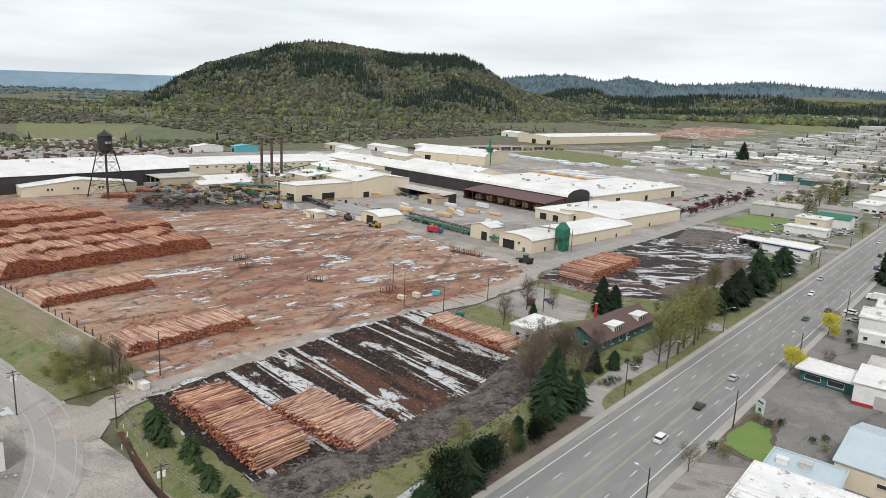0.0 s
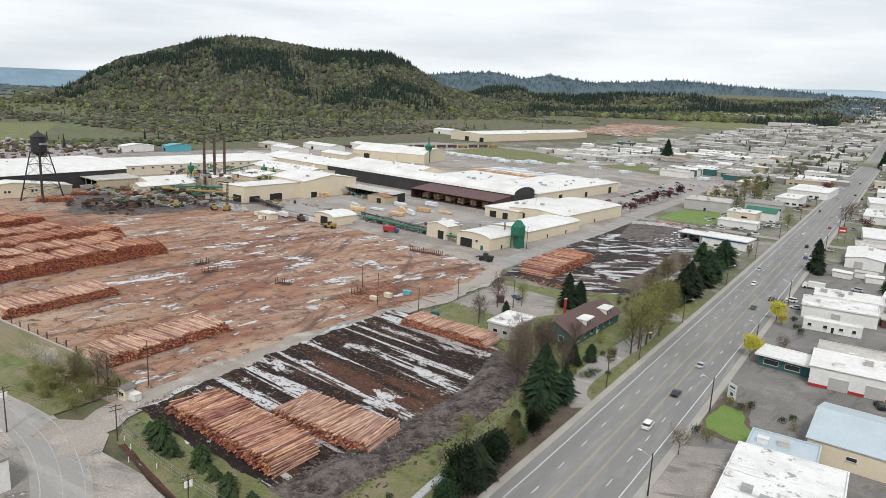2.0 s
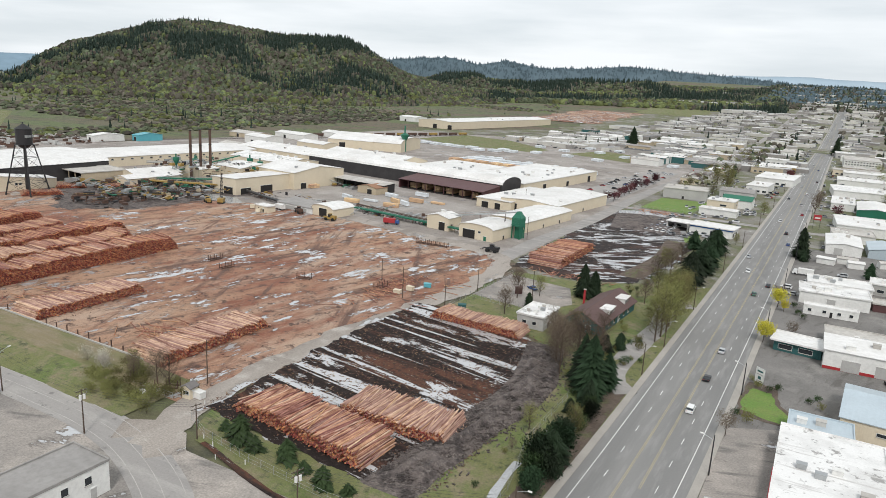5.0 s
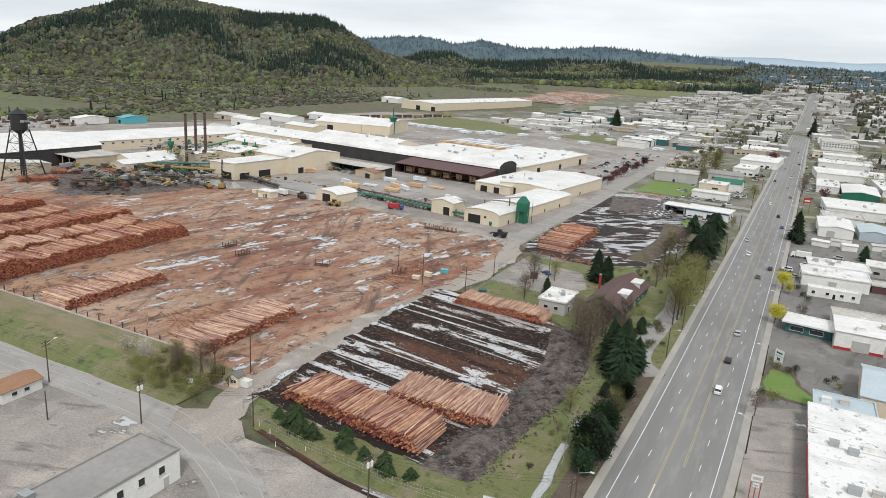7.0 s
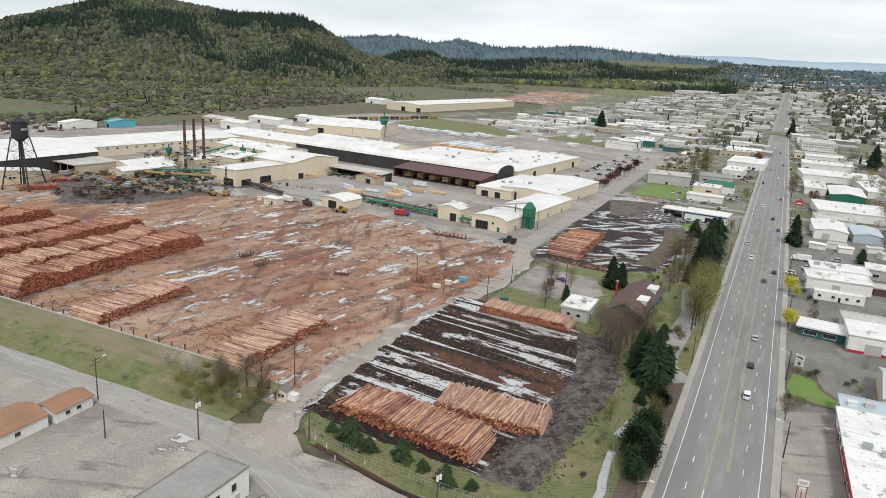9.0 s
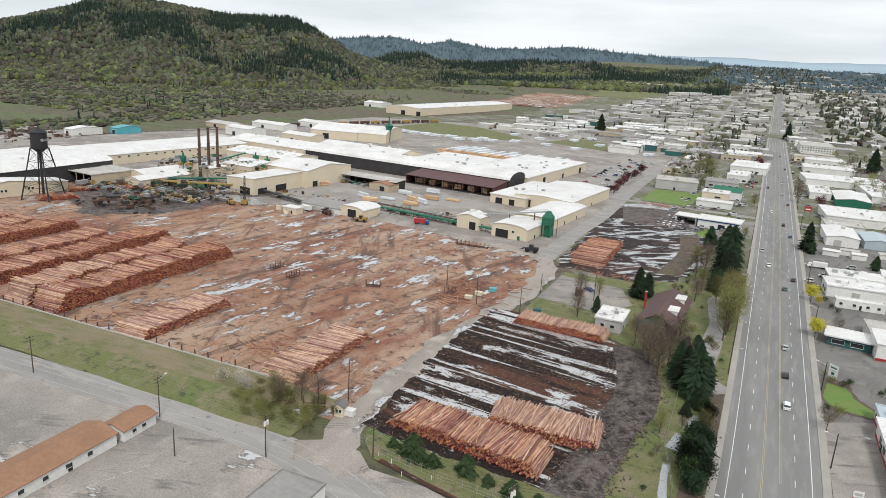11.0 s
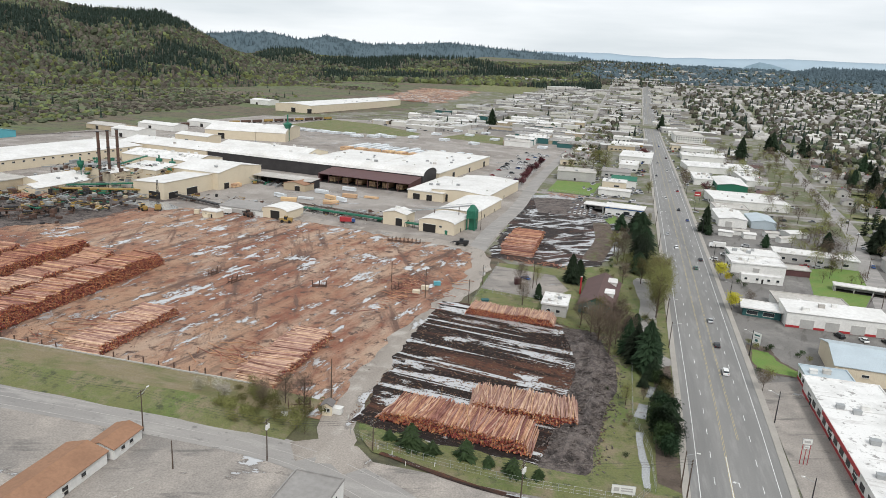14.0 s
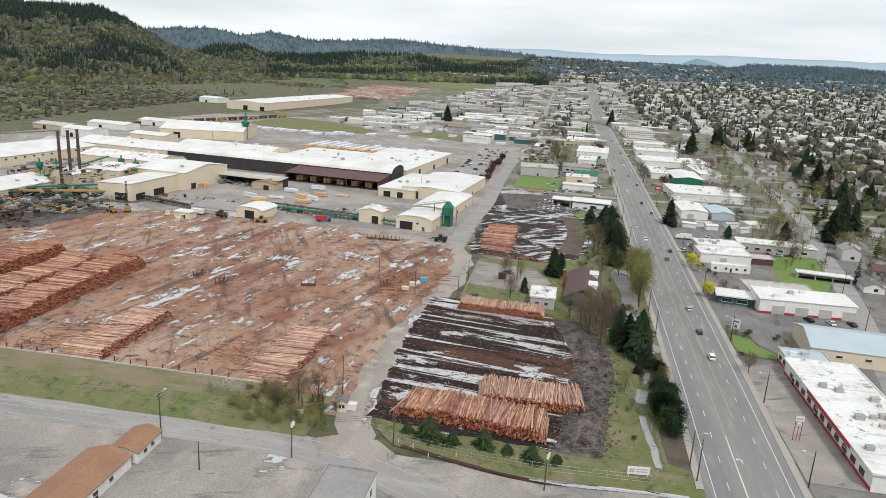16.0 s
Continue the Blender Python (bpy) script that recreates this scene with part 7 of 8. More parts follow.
for x, y, s, k in ((-33, 174, 1.0, "bare_big"), (-37, 182, 0.9, "bare_big"), (-31, 184, 0.95, "bare_big"), (-40, 190, 0.8, "bare_big"), (-34, 193, 0.9, "bare_big"), (-38, 200, 0.8, "bare_bud"), (-44, 198, 0.7, "bare_big"), (-30, 205, 0.7, "bare_big"), (-27, 190, 0.7, "bare_big"),
                   (-16.5, 218, 1.1, "bare_bud"), (-16, 224, 1.3, "bare_bud"), (-15.5, 230, 1.35, "bare_bud"), (-16, 236, 1.3, "bare_bud"), (-15, 242, 1.35, "bare_bud"), (-16, 248, 1.25, "bare_bud"), (-17, 255, 1.1, "bare_bud"), (-22, 262, 0.9, "bare_bud"), (-29, 275, 0.8, "bare_bud"), (-33, 290, 0.8, "bare_big"), (-30, 302, 0.9, "bare_big"), (-35, 315, 0.8, "bare_bud"), (-31, 330, 0.7, "bare_big"),
                   (-68, 212, 0.7, "bare_big"), (-72, 232, 0.75, "bare_big"), (-66, 240, 0.6, "bare_bud"), (-30, 258, 0.7, "bare_big"), (13.5, 163, 0.95, "bare_small"), (14, 296, 1.0, "bare_small"), (22, 250, 0.9, "bare_small"), (70, 318, 1.4, "bare_small"), (-56, 566, 1.0, "bare_bud"), (-52, 610, 1.5, "bare_bud"), (-64, 640, 1.2, "bare_bud"),
                   (-16, 400, 0.45, "bare_bud"), (-14, 520, 0.7, "bare_bud"), (16, 560, 0.9, "bare_big"), (17, 600, 0.9, "bare_big"), (-110, 103, 0.7, "bare_big"), (-116, 104, 0.6, "bare_big"), (-121, 101, 0.5, "bare_big"), (-126, 105, 0.5, "bare_bud"), (150, 480, 1.0, "bare_big"), (140, 450, 1.0, "bare_big")):
    plant(k, x, y, s)
for x, y, s in ((14, 241, 1.0), (15.5, 246, 0.6), (14.5, 288, 1.05), (17, 283, 0.6)):
    plant("yellow", x, y, s)
for k in range(13):
    plant("plum", -113 + trng.uniform(-2, 2), 478 + k * 12 + trng.uniform(-4, 4), trng.uniform(0.7, 1.05))
for x, y in ((30, 540), (-14, 760), (-16, 775)):
    plant("plum", x, y, 1.1)
for x, y, s in ((-140, 101, 1.0), (-132, 100, 0.9), (-136, 103, 0.8)):
    plant("blossom", x, y, s, 0.9)
for k in range(46):
    x = trng.uniform(-132, -104)
    plant("shrub", x, trng.uniform(91, 106), trng.uniform(0.5, 1.0), 0.1)
for k in range(60):
    x, y = trng.choice(((trng.uniform(-33, -16), trng.uniform(96, 270)), (trng.uniform(-44, -30), trng.uniform(205, 214)), (trng.uniform(-34, -15), trng.uniform(186, 215)), (trng.uniform(-40, -30), trng.uniform(262, 300))))
    if -25.5 < x < -18.5 and y < 156:
        continue
    plant(trng.choice(("shrub", "shrub", "shrub_dark")), x, y, trng.uniform(0.35, 0.9))
for x, y in ((17, 199), (20, 197), (15, 203), (22, 200), (30, 196), (32, 199), (14, 176), (17, 174), (20, 240), (18, 246), (22, 282), (24, 278), (20, 292), (33, 193)):
    plant("shrub_dark" if trng.random() < 0.6 else "shrub", x, y, trng.uniform(0.5, 0.9))

# ---- the town east of the highway ----
hrng = random.Random(5)
house_kinds = []
for k, (L, W, h, rise, gar, wall, top) in enumerate(((13, 9, 3.0, 2.0, True, "house_wall", "shingle"), (11, 8, 3.1, 2.6, False, "house_wall", "shingle"), (16, 9, 2.9, 1.8, True, "white_wall", "shingle"), (10, 9, 5.4, 2.4, False, "house_wall", "shingle"), (14, 10, 3.0, 2.2, True, "house_wall", "maroon_roof"), (12, 8, 3.0, 2.0, False, "white_wall", "pale_roof"))):
    label = ("small gabled house with a grey shingle roof", "compact pale house with a steep roof", "long white bungalow with a garage", "two-storey pale house with a gabled roof", "bungalow with a dark brown roof", "white cottage with a pale roof")[k]
    b = building("house", label, "house", 0, 0, L, W, h, 0, "gable", "x", rise, wall, top, over=0.5, group="town houses", plain_parts=True, windows=[("s", 1.5, 1.6, 1.2, 1.1), ("w", 3, 1.6, 1.2, 1.1)], doors=[("s", L * 0.45, 1.0, 2.1)])
    part("chimney", MB().box(L * 0.3, L * 0.3 + 0.7, W * 0.55, W * 0.55 + 0.7, h, h + rise + 0.9), M["red"] if k % 2 else M["concrete"], b)
    if gar:
        part("porch", MB().box(L * 0.4, L * 0.4 + 3, -1.6, 0, 2.3, 2.5).box(L * 0.4 + 0.1, L * 0.4 + 0.25, -1.5, -1.35, 0, 2.3).box(L * 0.4 + 2.75, L * 0.4 + 2.9, -1.5, -1.35, 0, 2.3), M["white_wall"], b)
    house_kinds.append((b, label))
done_h = [False] * len(house_kinds)


def sx(y):
    return float(np.interp(y, [130, 215, 300, 365, 450, 620, 860, 1383, 2058], [52, 69, 86, 96, 112, 126, 150, 197, 246]))


HOUSES = []


def house(x, y, rz, s=1.0):
    HOUSES.append((x, y, rz, s))


def build_house(x, y, rz, s):
    k = hrng.randrange(len(house_kinds))
    b, label = house_kinds[k]
    m = pose(x, y, -0.1, 0, 0, rz) @ Matrix.Scale(s, 4)
    if not done_h[k]:
        done_h[k] = True
        b.matrix_basis = m
    else:
        copy_thing(b, m).matrix_basis = m


def near_street(y):
    return min(abs(y - c) for c in (470, 640, 820, 1010, 1250, 1520))


tv = []
for col in range(16):
    for row in range(40):
        y = 250 + row * 27 + hrng.uniform(-5, 5) + (row // 6) * 6
        x = sx(y) + 20 + col * 31 + (col // 2) * 10 + hrng.uniform(-4, 4)
        if y > 1400 or x > 90 + 0.62 * y + 60 or near_street(y - 0) < 9:
            continue
        if hrng.random() < 0.86:
            house(x, y, hrng.choice((0, 0, 90, 90, 180, 270)) - 6 + hrng.uniform(-4, 4), hrng.uniform(0.9, 1.15))
        for j in range(2):
            if hrng.random() < 0.62:
                tv.append((x + hrng.uniform(-15, 15), y + hrng.uniform(10, 16)))
for y in range(260, 1200, 30):
    if hrng.random() < 0.75:
        house(sx(y) - 26 + hrng.uniform(-3, 3), y + 200, hrng.choice((0, 90)) - 5, 0.95) if y > 330 else None
for k in range(70):
    y = hrng.uniform(620, 1500)
    x = hrng.uniform(-94, -62)
    if hrng.random() < 0.6:
        house(x, y, hrng.choice((0, 90)), 0.95)
    tv.append((x + 14, y + 12))
HOUSES.sort(key=lambda q: math.hypot(q[0] + 40, q[1] + 20))
for q in HOUSES[:175]:
    build_house(*q)
rest = HOUSES[175:]
tv.sort(key=lambda q: math.hypot(q[0] + 40, q[1] + 20))
near_tv, far_tv = tv[:190], tv[190:]
for x, y in near_tv:
    plant(hrng.choice(("town_bud", "town_bare", "town_bud", "town_bare", "fir_far", "fir_far2")), x, y, hrng.uniform(0.55, 1.05))
for k in range(62):
    y = hrng.uniform(760, 1190)
    x = hrng.uniform(-430, -112) if y > 900 else hrng.uniform(-190, -112)
    b = hrng.random()
    building("town_shed", "low flat pale building in the far commercial blocks", "building", x, y, hrng.uniform(16, 40), hrng.uniform(12, 24), hrng.uniform(4, 7), hrng.uniform(-8, 2), hrng.choice(("flat", "gable")), "x", 1.5, hrng.choice(("white_wall", "house_wall", "cream_dark", "teal_wall")), hrng.choice(("white_roof", "pale_roof", "grey_roof", "white_roof")), group="commercial blocks", vents=2)
lawns = MB()
for k in range(260):
    y = hrng.uniform(260, 1500)
    x = sx(y) + hrng.uniform(14, 520)
    a, b_ = hrng.uniform(6, 16), hrng.uniform(5, 14)
    lawns.add([(x - a, y - b_, -0.1), (x + a, y - b_, -0.1), (x + a, y + b_, -0.1), (x - a, y + b_, -0.1)], [(0, 1, 2, 3)])
tagged(part("garden_lawns", lawns, M["grass"]), "patchy green garden lawns between houses", "lawn", kind="stuff")

# ---- far town and woods, too many to count ----
wrng = random.Random(61)


def blob(seed):
    """A ragged crown of small facets, lopsided and notched."""
    r = random.Random(seed)
    v, f = [], []
    lx, ly = r.uniform(-0.12, 0.12), r.uniform(-0.12, 0.12)
    for z, rad in ((-0.12, 0.88), (0.36, 1.0), (0.74, 0.70)):
        for i in range(7):
            q = rad * r.uniform(0.55, 1.3) * 0.5
            a = i * math.pi / 3.5 + r.uniform(-0.35, 0.35)
            v.append((q * math.cos(a) + lx * z, q * math.sin(a) + ly * z, z + r.uniform(-0.16, 0.16)))
    v.append((lx, ly, 1.0))
    for k in range(2):
        for i in range(7):
            a, b, c, d = k * 7 + i, k * 7 + (i + 1) % 7, k * 7 + 7 + (i + 1) % 7, k * 7 + 7 + i
            f += [(a, b, c), (a, c, d)] if i % 2 else [(a, b, d), (b, c, d)]
    f += [(14 + i, 14 + (i + 1) % 7, 21) for i in range(7)]
    return v, f


def spire():
    r = random.Random(2)
    v, f = [], []
    for k in range(4):
        z = k * 0.24
        o = len(v)
        for i in range(6):
            a = i * math.pi / 3 + k * 0.5
            q = (0.2 - 0.045 * k) * r.uniform(0.75, 1.25)
            v.append((q * math.cos(a), q * math.sin(a), z))
        v.append((0, 0, z + 0.40 - 0.03 * k))
        f += [(o + i, o + (i + 1) % 6, o + 6) for i in range(6)]
    return v, f


def wood(name, label, spots, shape, mat):
    mb = MB()
    shapes = shape if isinstance(shape, list) else [shape]
    for k, (tv_, tf) in enumerate(shapes):
        if spots[k::len(shapes)]:
            mb.add(*stamp(tv_, tf, spots[k::len(shapes)])[:2])
    ob = part(name, mb, mat)
    return tagged(ob, label, "woods", kind="stuff")


def surface(mb_h, rows):
    V = np.array(mb_h.v).reshape(-1, rows + 1, 3)
    return V


def on_hill(V, rng, front):
    i, j = rng.uniform(0, V.shape[0] - 1.001), rng.uniform(0, V.shape[1] - 1.001) * front
    a, b = int(i), int(j)
    u, w = i - a, j - b
    return V[a, b] * (1 - u) * (1 - w) + V[a + 1, b] * u * (1 - w) + V[a, b + 1] * (1 - u) * w + V[a + 1, b + 1] * u * w


CROWNS = [blob(q) for q in (3, 8, 14, 23, 31)]
firs, leafs, greys, fresh = [], [], [], []
V = surface(hill_mb, 40)
for k in range(25000):
    p = on_hill(V, wrng, 0.66)
    if p[2] < 0.5:
        continue
    c = noise.noise((p[0] * 0.003, p[1] * 0.003, 4.0)) + 0.45 * noise.noise((p[0] * 0.011, p[1] * 0.011, 9.0)) + (0.07 if p[2] > 130 else 0.0)
    c += 0.16 * wrng.uniform(-1, 1)
    s = wrng.uniform(9, 17)
    low = max(0.0, 1 - p[2] / 60)
    if c > 0.17 + 0.25 * low:
        s = wrng.uniform(13, 25)
        firs.append(xf(p[0], p[1], p[2] - 1.5, (s * 0.95, s * 0.95, s), wrng.uniform(0, 6)))
        continue
    t = wrng.random()
    if t < 0.10 + 0.35 * low:
        fresh.append(xf(p[0], p[1], p[2] - 2, (s, s, s * 0.85), wrng.uniform(0, 6)))
    elif t < 0.62:
        leafs.append(xf(p[0], p[1], p[2] - 2, (s, s, s * 0.95), wrng.uniform(0, 6)))
    else:
        greys.append(xf(p[0], p[1], p[2] - 2, (s * 0.9, s * 0.9, s * 0.95), wrng.uniform(0, 6)))
V = surface(mid_mb, 26)
for k in range(8200):
    p = on_hill(V, wrng, 0.72)
    p[2] = max(p[2], valley_z(p[0], p[1]))
    c = noise.noise((p[0] * 0.0032, p[1] * 0.0032, 14.0)) + 0.15 * wrng.uniform(-1, 1)
    s = wrng.uniform(11, 20)
    if c > 0.06:
        s = wrng.uniform(15, 27)
        firs.append(xf(p[0], p[1], p[2] - 2, (s, s, s), wrng.uniform(0, 6)))
    else:
        (fresh if c < -0.18 and wrng.random() < 0.7 else leafs if wrng.random() < 0.7 else greys).append(xf(p[0], p[1], p[2] - 2, (s, s, s * 0.8), wrng.uniform(0, 6)))
# scrub and low woods on the flat before the hill
for k in range(15000):
    a, r = radians(wrng.uniform(20, 88)), wrng.uniform(820, 2300)
    x, y = EYE0.x - r * math.sin(a), EYE0.y + r * math.cos(a)
    if x > -690 - (y - 900) * 0.05 and y < 1500 or (y > 1300 and x > -650) or (-1090 < x < -750 and 340 < y < 600):
        continue
    n0 = noise.noise((x * 0.0022, y * 0.006, 3)) + 0.4 * noise.noise((x * 0.012, y * 0.012, 6))
    s = wrng.uniform(4, 8)
    t = wrng.random() + 0.9 * n0
    if n0 < -0.30:
        if wrng.random() < 0.12:
            fresh.append(xf(x, y, -0.5, (s * 1.3, s * 1.3, s), wrng.uniform(0, 6)))
        continue
    if t > 0.62:
        greys.append(xf(x, y, -0.8, (s * 1.35, s * 1.35, s * 0.62), wrng.uniform(0, 6)))
    elif t > 0.25:
        leafs.append(xf(x, y, -0.8, (s * 1.3, s * 1.3, s * 0.65), wrng.uniform(0, 6)))
    elif wrng.random() < 0.9:
        fresh.append(xf(x, y, -0.8, (s * 1.3, s * 1.3, s * 0.65), wrng.uniform(0, 6)))
    else:
        firs.append(xf(x, y, -0.5, (s * 1.6, s * 1.6, s * 2), wrng.uniform(0, 6)))
wood("hillside_firs", "dark firs crowding the wooded hill", firs, spire(), M["needle_s"])
wood("hillside_budding_woods", "grey-green budding woods on the hill", leafs, CROWNS, M["bud_s"])
wood("hillside_fresh_woods", "fresh yellow-green woods along the hill's foot", fresh, CROWNS, M["fresh_s"])
wood("hillside_bare_woods", "grey-brown leafless woods and scrub", greys, CROWNS, M["twig_s"])
tf_, tl_, tg_, roofs, halls, autos = [], [], [], [], [], []


def crown(x, y, lo, hi, fir):
    s = wrng.uniform(lo, hi)
    z, a, t = valley_z(x, y) - 0.5, wrng.uniform(0, 6), wrng.random()
    if t < fir:
        tf_.append(xf(x, y, z, (s * 1.5, s * 1.5, s * 1.55), a))
    else:
        (tl_ if t < fir + (1 - fir) * 0.42 else tg_).append(xf(x, y, z, (s, s, s * 0.85), a))


def hall(x, y, L, W, h, rz):
    halls.append(xf(x, y, valley_z(x, y) - 0.3, (L / 2, W / 2, h), radians(rz)))


for x, y, rz, s in rest:
    roofs.append(xf(x, y, valley_z(x, y), (s * 6.4, s * 4.6, s * 3.0), radians(rz)))
for x, y in far_tv:
    crown(x, y, 6, 11, 0.22)
for k in range(1900):
    y = wrng.uniform(430, 1450)
    x = sx(y) + wrng.uniform(40, 90 + 0.66 * y)
    if near_street(y) < 6:
        continue
    crown(x, y, 5, 11, 0.20 if noise.noise((x * 0.008, y * 0.008, 2)) > 0.10 else 0.05)
# the northern town: houses under trees east of the highway, sheds and shops west of it
for k in range(7400):
    y = wrng.uniform(1150, 3500)
    x = wrng.uniform(90, 0.72 * y + 260)
    if x < sx(min(y, 2050)) + 12 and x > sx(min(y, 2050)) - 8 and y < 2100:
        continue
    g = noise.noise((x * 0.004, y * 0.004, 2))
    crown(x, y, 7, 13, 0.32 if g > 0.05 else 0.10)
    if k % 2 == 0 and y < 3100:
        q = wrng.uniform(0.9, 1.6)
        roofs.append(xf(x + 12, y - 9, valley_z(x, y - 9), (q * 6, q * 4.5, q * 3.0), wrng.choice((0, 1.57)) + 0.08))
for k in range(3000):
    y = 2350 + 1500 * wrng.random() ** 0.8
    x = wrng.uniform(-430 + (y - 2350) * 0.1, 120)
    crown(x, y, 8, 14, 0.22)
for k in range(250):
    y = wrng.uniform(860, 2150)
    x = wrng.uniform(-400 + (y - 860) * 0.11, -116)
    hall(x, y, wrng.uniform(12, 46), wrng.uniform(9, 22), wrng.uniform(3.5, 6.5), -5 + wrng.uniform(-3, 3) + wrng.choice((0, 0, 90)))
    for j in range(5):
        autos.append(xf(x + wrng.uniform(-26, 26), y + wrng.uniform(-22, 22), valley_z(x, y), (0.95, 2.3, 1.5), wrng.choice((0.0, 1.5, 1.5)) + wrng.uniform(-0.1, 0.1)))
    crown(x + wrng.uniform(-24, 24), y + 16, 4, 9, 0.2)
for k in range(210):
    y = wrng.uniform(820, 2400)
    side = -1 if k % 2 else 1
    x = wrng.uniform(-88, -22) if side < 0 else wrng.uniform(24, 86)
    if side > 0 and y < 1180 and x < 80:
        continue
    hall(x, y, wrng.uniform(14, 38), wrng.uniform(12, 26), wrng.uniform(3.5, 7), wrng.uniform(-3, 3))
    for j in range(2):
        autos.append(xf(side * wrng.uniform(14, 22), y + wrng.uniform(-22, 22), valley_z(0, y), (0.95, 2.3, 1.5), wrng.choice((0.0, 1.5))))
    if wrng.random() < 0.8:
        crown(side * wrng.uniform(15, 95), y + wrng.uniform(-15, 15), 5, 11, 0.3)
for k in range(34):
    hall(wrng.uniform(-120, 330), wrng.uniform(2350, 2900), wrng.uniform(30, 90), wrng.uniform(20, 40), wrng.uniform(6, 9), wrng.uniform(-4, 4))
for k in range(60):
    y = wrng.uniform(2700, 3600)
    hall(wrng.uniform(-500, 0.5 * y), y, wrng.uniform(30, 90), wrng.uniform(15, 40), wrng.uniform(5, 9), wrng.uniform(-6, 6))
for x, y, L, W, h, rz in ((-215, 2120, 30, 250, 8, -21), (-290, 2400, 80, 34, 9, -4), (-420, 2350, 110, 34, 9, -3), (-350, 2350, 26, 26, 9, -3), (-350, 1370, 50, 40, 6, -4), (-290, 1260, 60, 22, 6, -4), (-230, 1330, 70, 16, 6, -4)):
    hall(x, y, L, W, h, rz)
for k in range(260):
    x, y = wrng.uniform(-150, -112), wrng.uniform(480, 740)
    autos.append(xf(wrng.uniform(-66, -20), wrng.uniform(395, 720), 0, (0.95, 2.3, 1.5), wrng.choice((0.0, 1.5)) + wrng.uniform(-0.1, 0.1)) if k % 2 else xf(wrng.uniform(16, 95), wrng.uniform(400, 900), 0, (0.95, 2.3, 1.5), wrng.choice((0.0, 1.5)) + wrng.uniform(-0.1, 0.1)))
box_t = MB().box(-1, 1, -1, 1, 0, 1)
box_t.add([(-1, -1, 1), (1, -1, 1), (1, 1, 1), (-1, 1, 1), (-0.94, -0.94, 1.06), (0.94, -0.94, 1.06), (0.94, 0.94, 1.06), (-0.94, 0.94, 1.06)], [(4, 5, 6, 7), (0, 1, 5, 4), (1, 2, 6, 5), (2, 3, 7, 6), (3, 0, 4, 7)], 1)
for dx, dy in ((-0.5, 0.3), (0.3, -0.4), (0.6, 0.5)):
    box_t.box(dx - 0.05, dx + 0.05, dy - 0.06, dy + 0.06, 1.05, 1.22, 0)
mb = MB()
mb.v, mb.f, mb.s = stamp(box_t.v, box_t.f, halls, box_t.s)
tagged(part("far_halls", mb, [plain("far_hall_wall", (0.42, 0.40, 0.37), 0.85, vary=0.5, island=True), plain("far_hall_roof", (0.40, 0.395, 0.385), 0.7, scale=0.08, fine=0.5, amount=0.7, vary=0.8, island=True)]), "flat-roofed pale shops and sheds of the northern town", "buildings", kind="stuff")
car_t = MB().prism([(-1, 0.15), (1, 0.15), (1, 0.5), (0.5, 0.62), (-0.9, 0.62)], -1, 1, "x")
car_t.prism([(0.45, 0.6), (0.15, 1.0), (-0.6, 1.0), (-0.85, 0.6)], -0.85, 0.85, "x", 1)
mb = MB()
mb.v, mb.f, mb.s = stamp(car_t.v, car_t.f, autos, car_t.s)
tagged(part("far_parked_cars", mb, [plain("far_car_paint", (0.32, 0.32, 0.33), 0.35, amount=0.1, vary=0.95, island=True), M["glass"]]), "many small parked cars of mixed colours", "cars", kind="stuff")
plain_far, plain_firs = [], []
for k in range(9000):
    if k % 3:
        y = wrng.uniform(2600, 4400)
        x = wrng.uniform(-250, 0.75 * y)
    else:
        a, r = radians(wrng.uniform(52, 88)), wrng.uniform(1500, 4100)
        x, y = EYE0.x - r * math.sin(a), EYE0.y + r * math.cos(a)
        if r < 2500 or (r < 3400 and a < radians(64)):
            continue
        if noise.noise((x * 0.003, y * 0.003, 7)) < -0.05:
            continue
    s = wrng.uniform(7, 14)
    (plain_firs if wrng.random() < 0.35 else plain_far).append(xf(x, y, valley_z(x, y) - 0.5, (s * 1.6, s * 1.6, s * (wrng.uniform(0.9, 1.5) if k % 3 else 0.7)), wrng.uniform(0, 6)))
wood("valley_woods", "haze-tinted woods scattered over the far valley floor", plain_far, CROWNS, M["far_wood_hazed"])
wood("valley_firs", "haze-tinted firs scattered over the far valley floor", plain_firs, spire(), M["far_wood_hazed"])
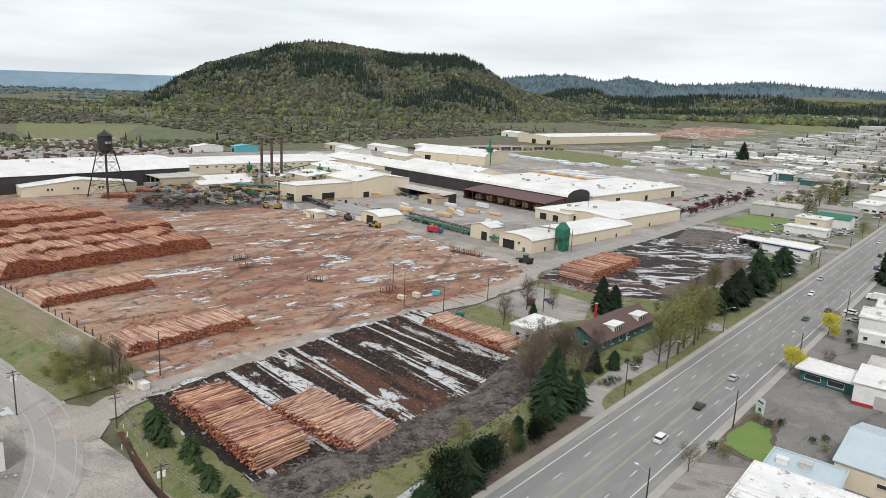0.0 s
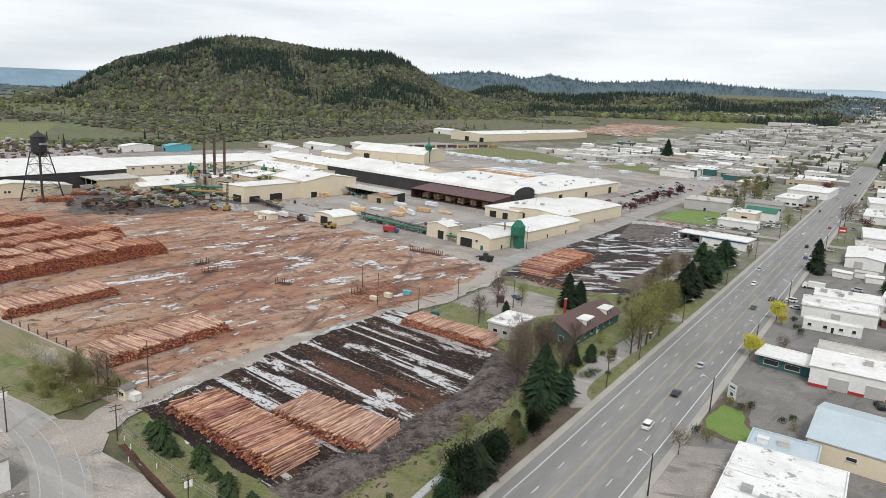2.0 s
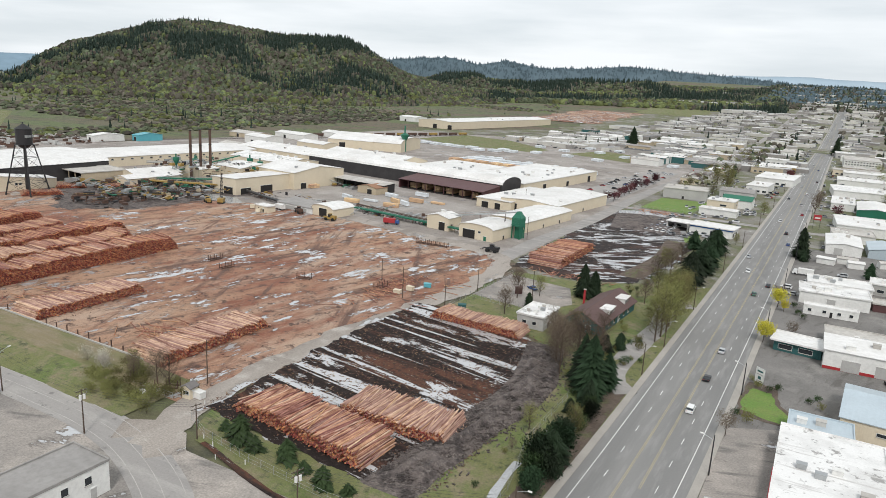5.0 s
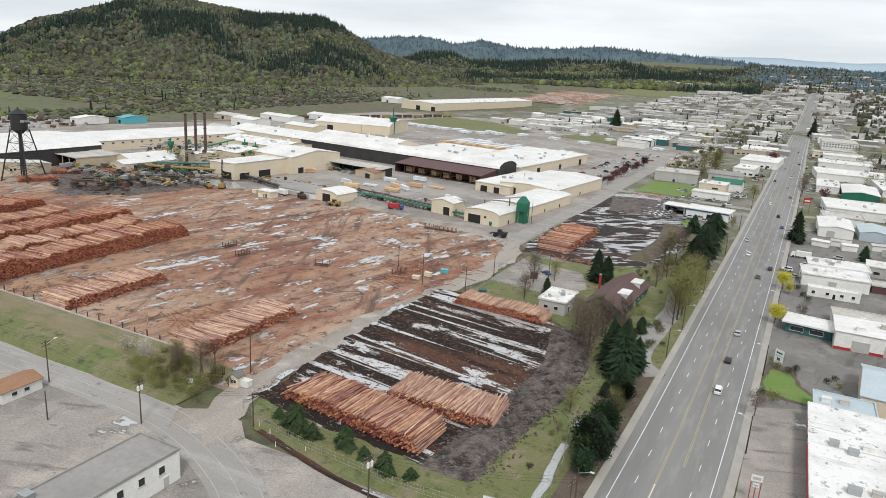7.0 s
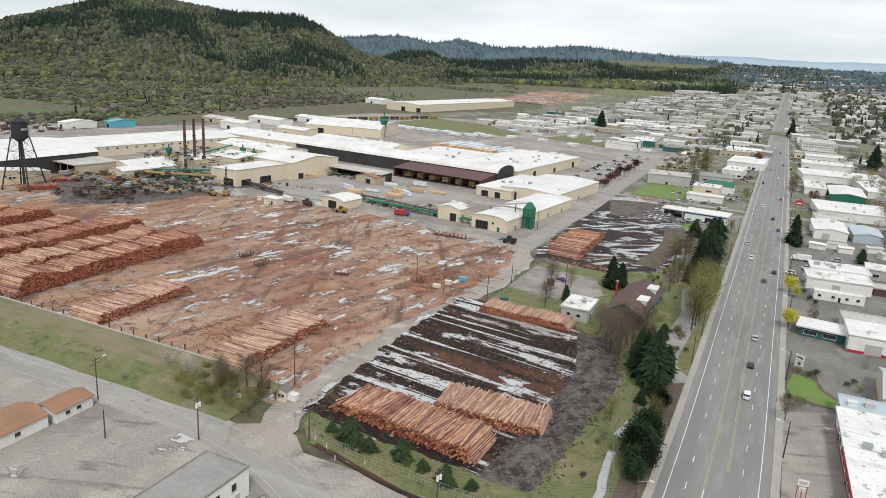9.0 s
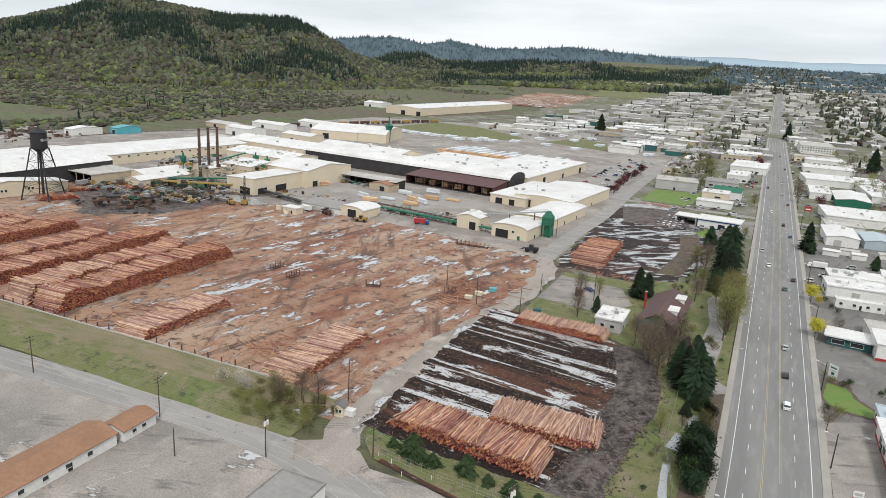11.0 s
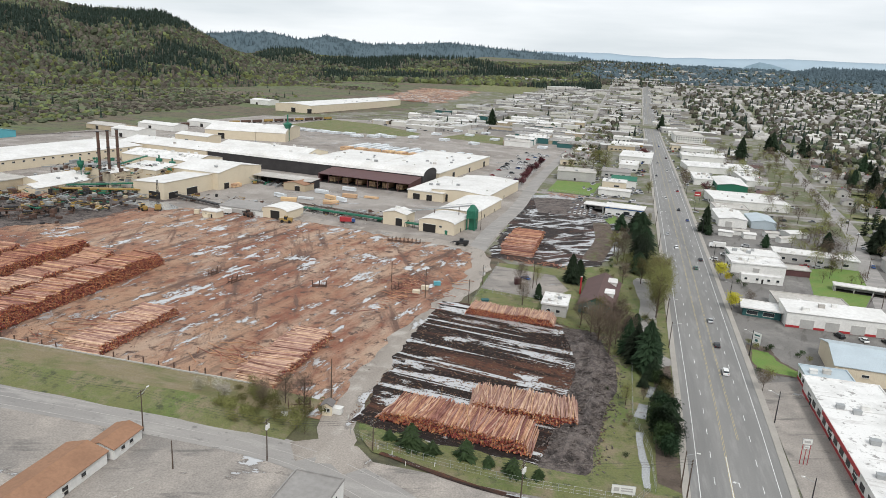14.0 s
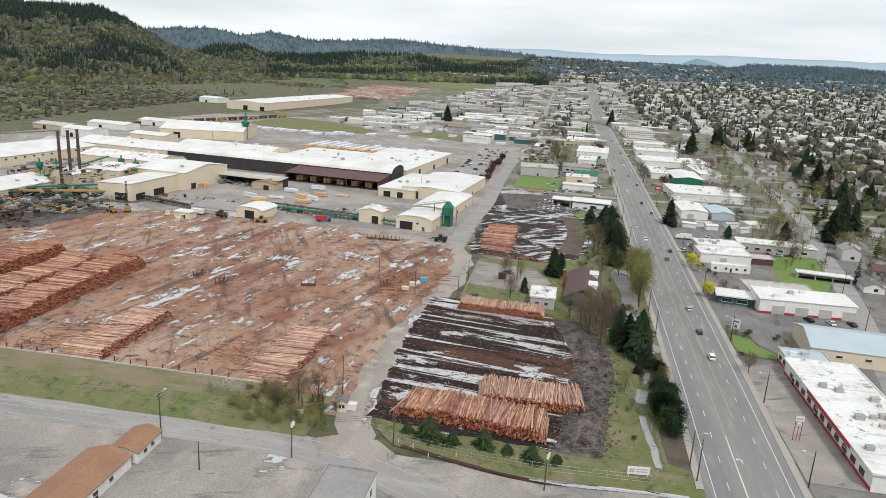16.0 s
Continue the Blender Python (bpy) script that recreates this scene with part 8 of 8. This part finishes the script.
# leafy street trees of the nearer blocks
t, tips = trunk_mesh(8.5, 0.16, 77, None, 9, 0.5, 0.25)
lr = random.Random(78)
for k in range(300):
    p = Vector(lr.choice(tips)) + Vector((lr.gauss(0, 0.9), lr.gauss(0, 0.9), lr.gauss(0, 0.7)))
    u = Vector((lr.gauss(0, 1), lr.gauss(0, 1), lr.gauss(0, 1))).normalized()
    v = u.orthogonal().normalized()
    s = lr.uniform(0.18, 0.42)
    t.add([p - u * s, p + v * s * 0.5, p + u * s, p - v * s * 0.5], [(0, 1, 2), (0, 2, 3)], 1)
for mname, lab, n in (("bud", "yellow-green budding street trees between houses", 420), ("twig", "bare brown street trees between houses", 420)):
    spots = []
    for k in range(n):
        y = wrng.uniform(300, 950)
        x = sx(y) + wrng.uniform(8, 60 + 0.6 * y) if k % 5 else wrng.uniform(60, sx(y) - 6)
        s = wrng.uniform(0.5, 1.25)
        spots.append(xf(x, y, -0.1, (s, s, s), wrng.uniform(0, 6)))
    for k in range(60):
        spots.append(xf(wrng.uniform(-95, -62), wrng.uniform(600, 1100), -0.1, (0.8, 0.8, 0.8), wrng.uniform(0, 6)))
    mb = MB()
    mb.v, mb.f, mb.s = stamp(t.v, t.f, spots, t.s)
    tagged(part("street_trees", mb, [M["pole"], M[mname]]), lab, "trees", kind="stuff")
wood("town_firs", "dark firs scattered through the far town", tf_, spire(), M["needle_s"])
wood("town_woods", "budding trees scattered through the far town", tl_, CROWNS, M["bud_s"])
wood("town_bare_woods", "bare brown trees scattered through the far town", tg_, CROWNS, M["twig_s"])
mb = MB()
g = MB().prism([(-1, 0), (1, 0), (1, 1), (0, 1.7), (-1, 1)], -1, 1, "x")
mb.v, mb.f, mb.s = stamp(g.v, g.f, roofs, [0, 0, 1, 1, 0, 0, 0])
tagged(part("far_houses", mb, [plain("far_house", (0.45, 0.43, 0.41), 0.85, vary=0.5, island=True), plain("far_house_roof", (0.34, 0.325, 0.31), 0.9, vary=0.75, island=True)]), "pale far houses lost among trees", "houses", kind="stuff")
# tree tops along the far ridge and the eastern rise
tops = []
for V in (surface(far_mb, 10), surface(east_mb, 26)):
    for k in range(6000):
        p = on_hill(V, wrng, 0.98)
        s = wrng.uniform(7, 15)
        tops.append(xf(p[0], p[1], p[2] - 4, (s * 3.2, s * 3.2, s * 1.5), wrng.uniform(0, 6)))
wood("ridge_woods", "haze-tinted woods on the far ridges", tops, spire(), M["far_wood_hazed"])
# railway wagons and the wrecking yard clutter
for k in range(16):
    t = k / 16
    x, y = -560 + 110 * t, 660 + 270 * t
    w = thing("rail_wagon", "rusty brown railway goods wagon on its track" if k % 3 else "yellow-brown railway goods wagon on its track", "wagon", x - 6, y, 0, -21, "wagons")
    part("wagon_body", MB().box(-1.4, 1.4, -7, 7, 1.1, 3.8), M["rust" if k % 3 else "yellow"], w)
    part("wagon_frame", MB().box(-1.1, 1.1, -7.4, 7.4, 0.8, 1.1), M["dark"], w)
    for u in (-5, 5):
        part("bogie", MB().box(-1.0, 1.0, u - 1.2, u + 1.2, 0.0, 0.8), M["dark"], w)
clut = [[], []]
for k in range(520):
    x, y = wrng.uniform(-800, -610), wrng.uniform(230, 440)
    clut[k % 2].append(xf(x, y, 0, (wrng.uniform(1, 4), wrng.uniform(2, 7), wrng.uniform(0.8, 2.6)), wrng.uniform(0, 3)))
b = MB().box(-0.5, 0.5, -0.5, 0.5, 0, 1)
for spots, mname, lab in ((clut[0], "rust", "rusty scrap heaps in the storage yard"), (clut[1], "grey_wall", "grey crates and vehicles in the storage yard")):
    mb = MB()
    mb.v, mb.f, mb.s = stamp(b.v, b.f, spots)
    tagged(part("yard_clutter", mb, M[mname]), lab, "clutter", kind="stuff")
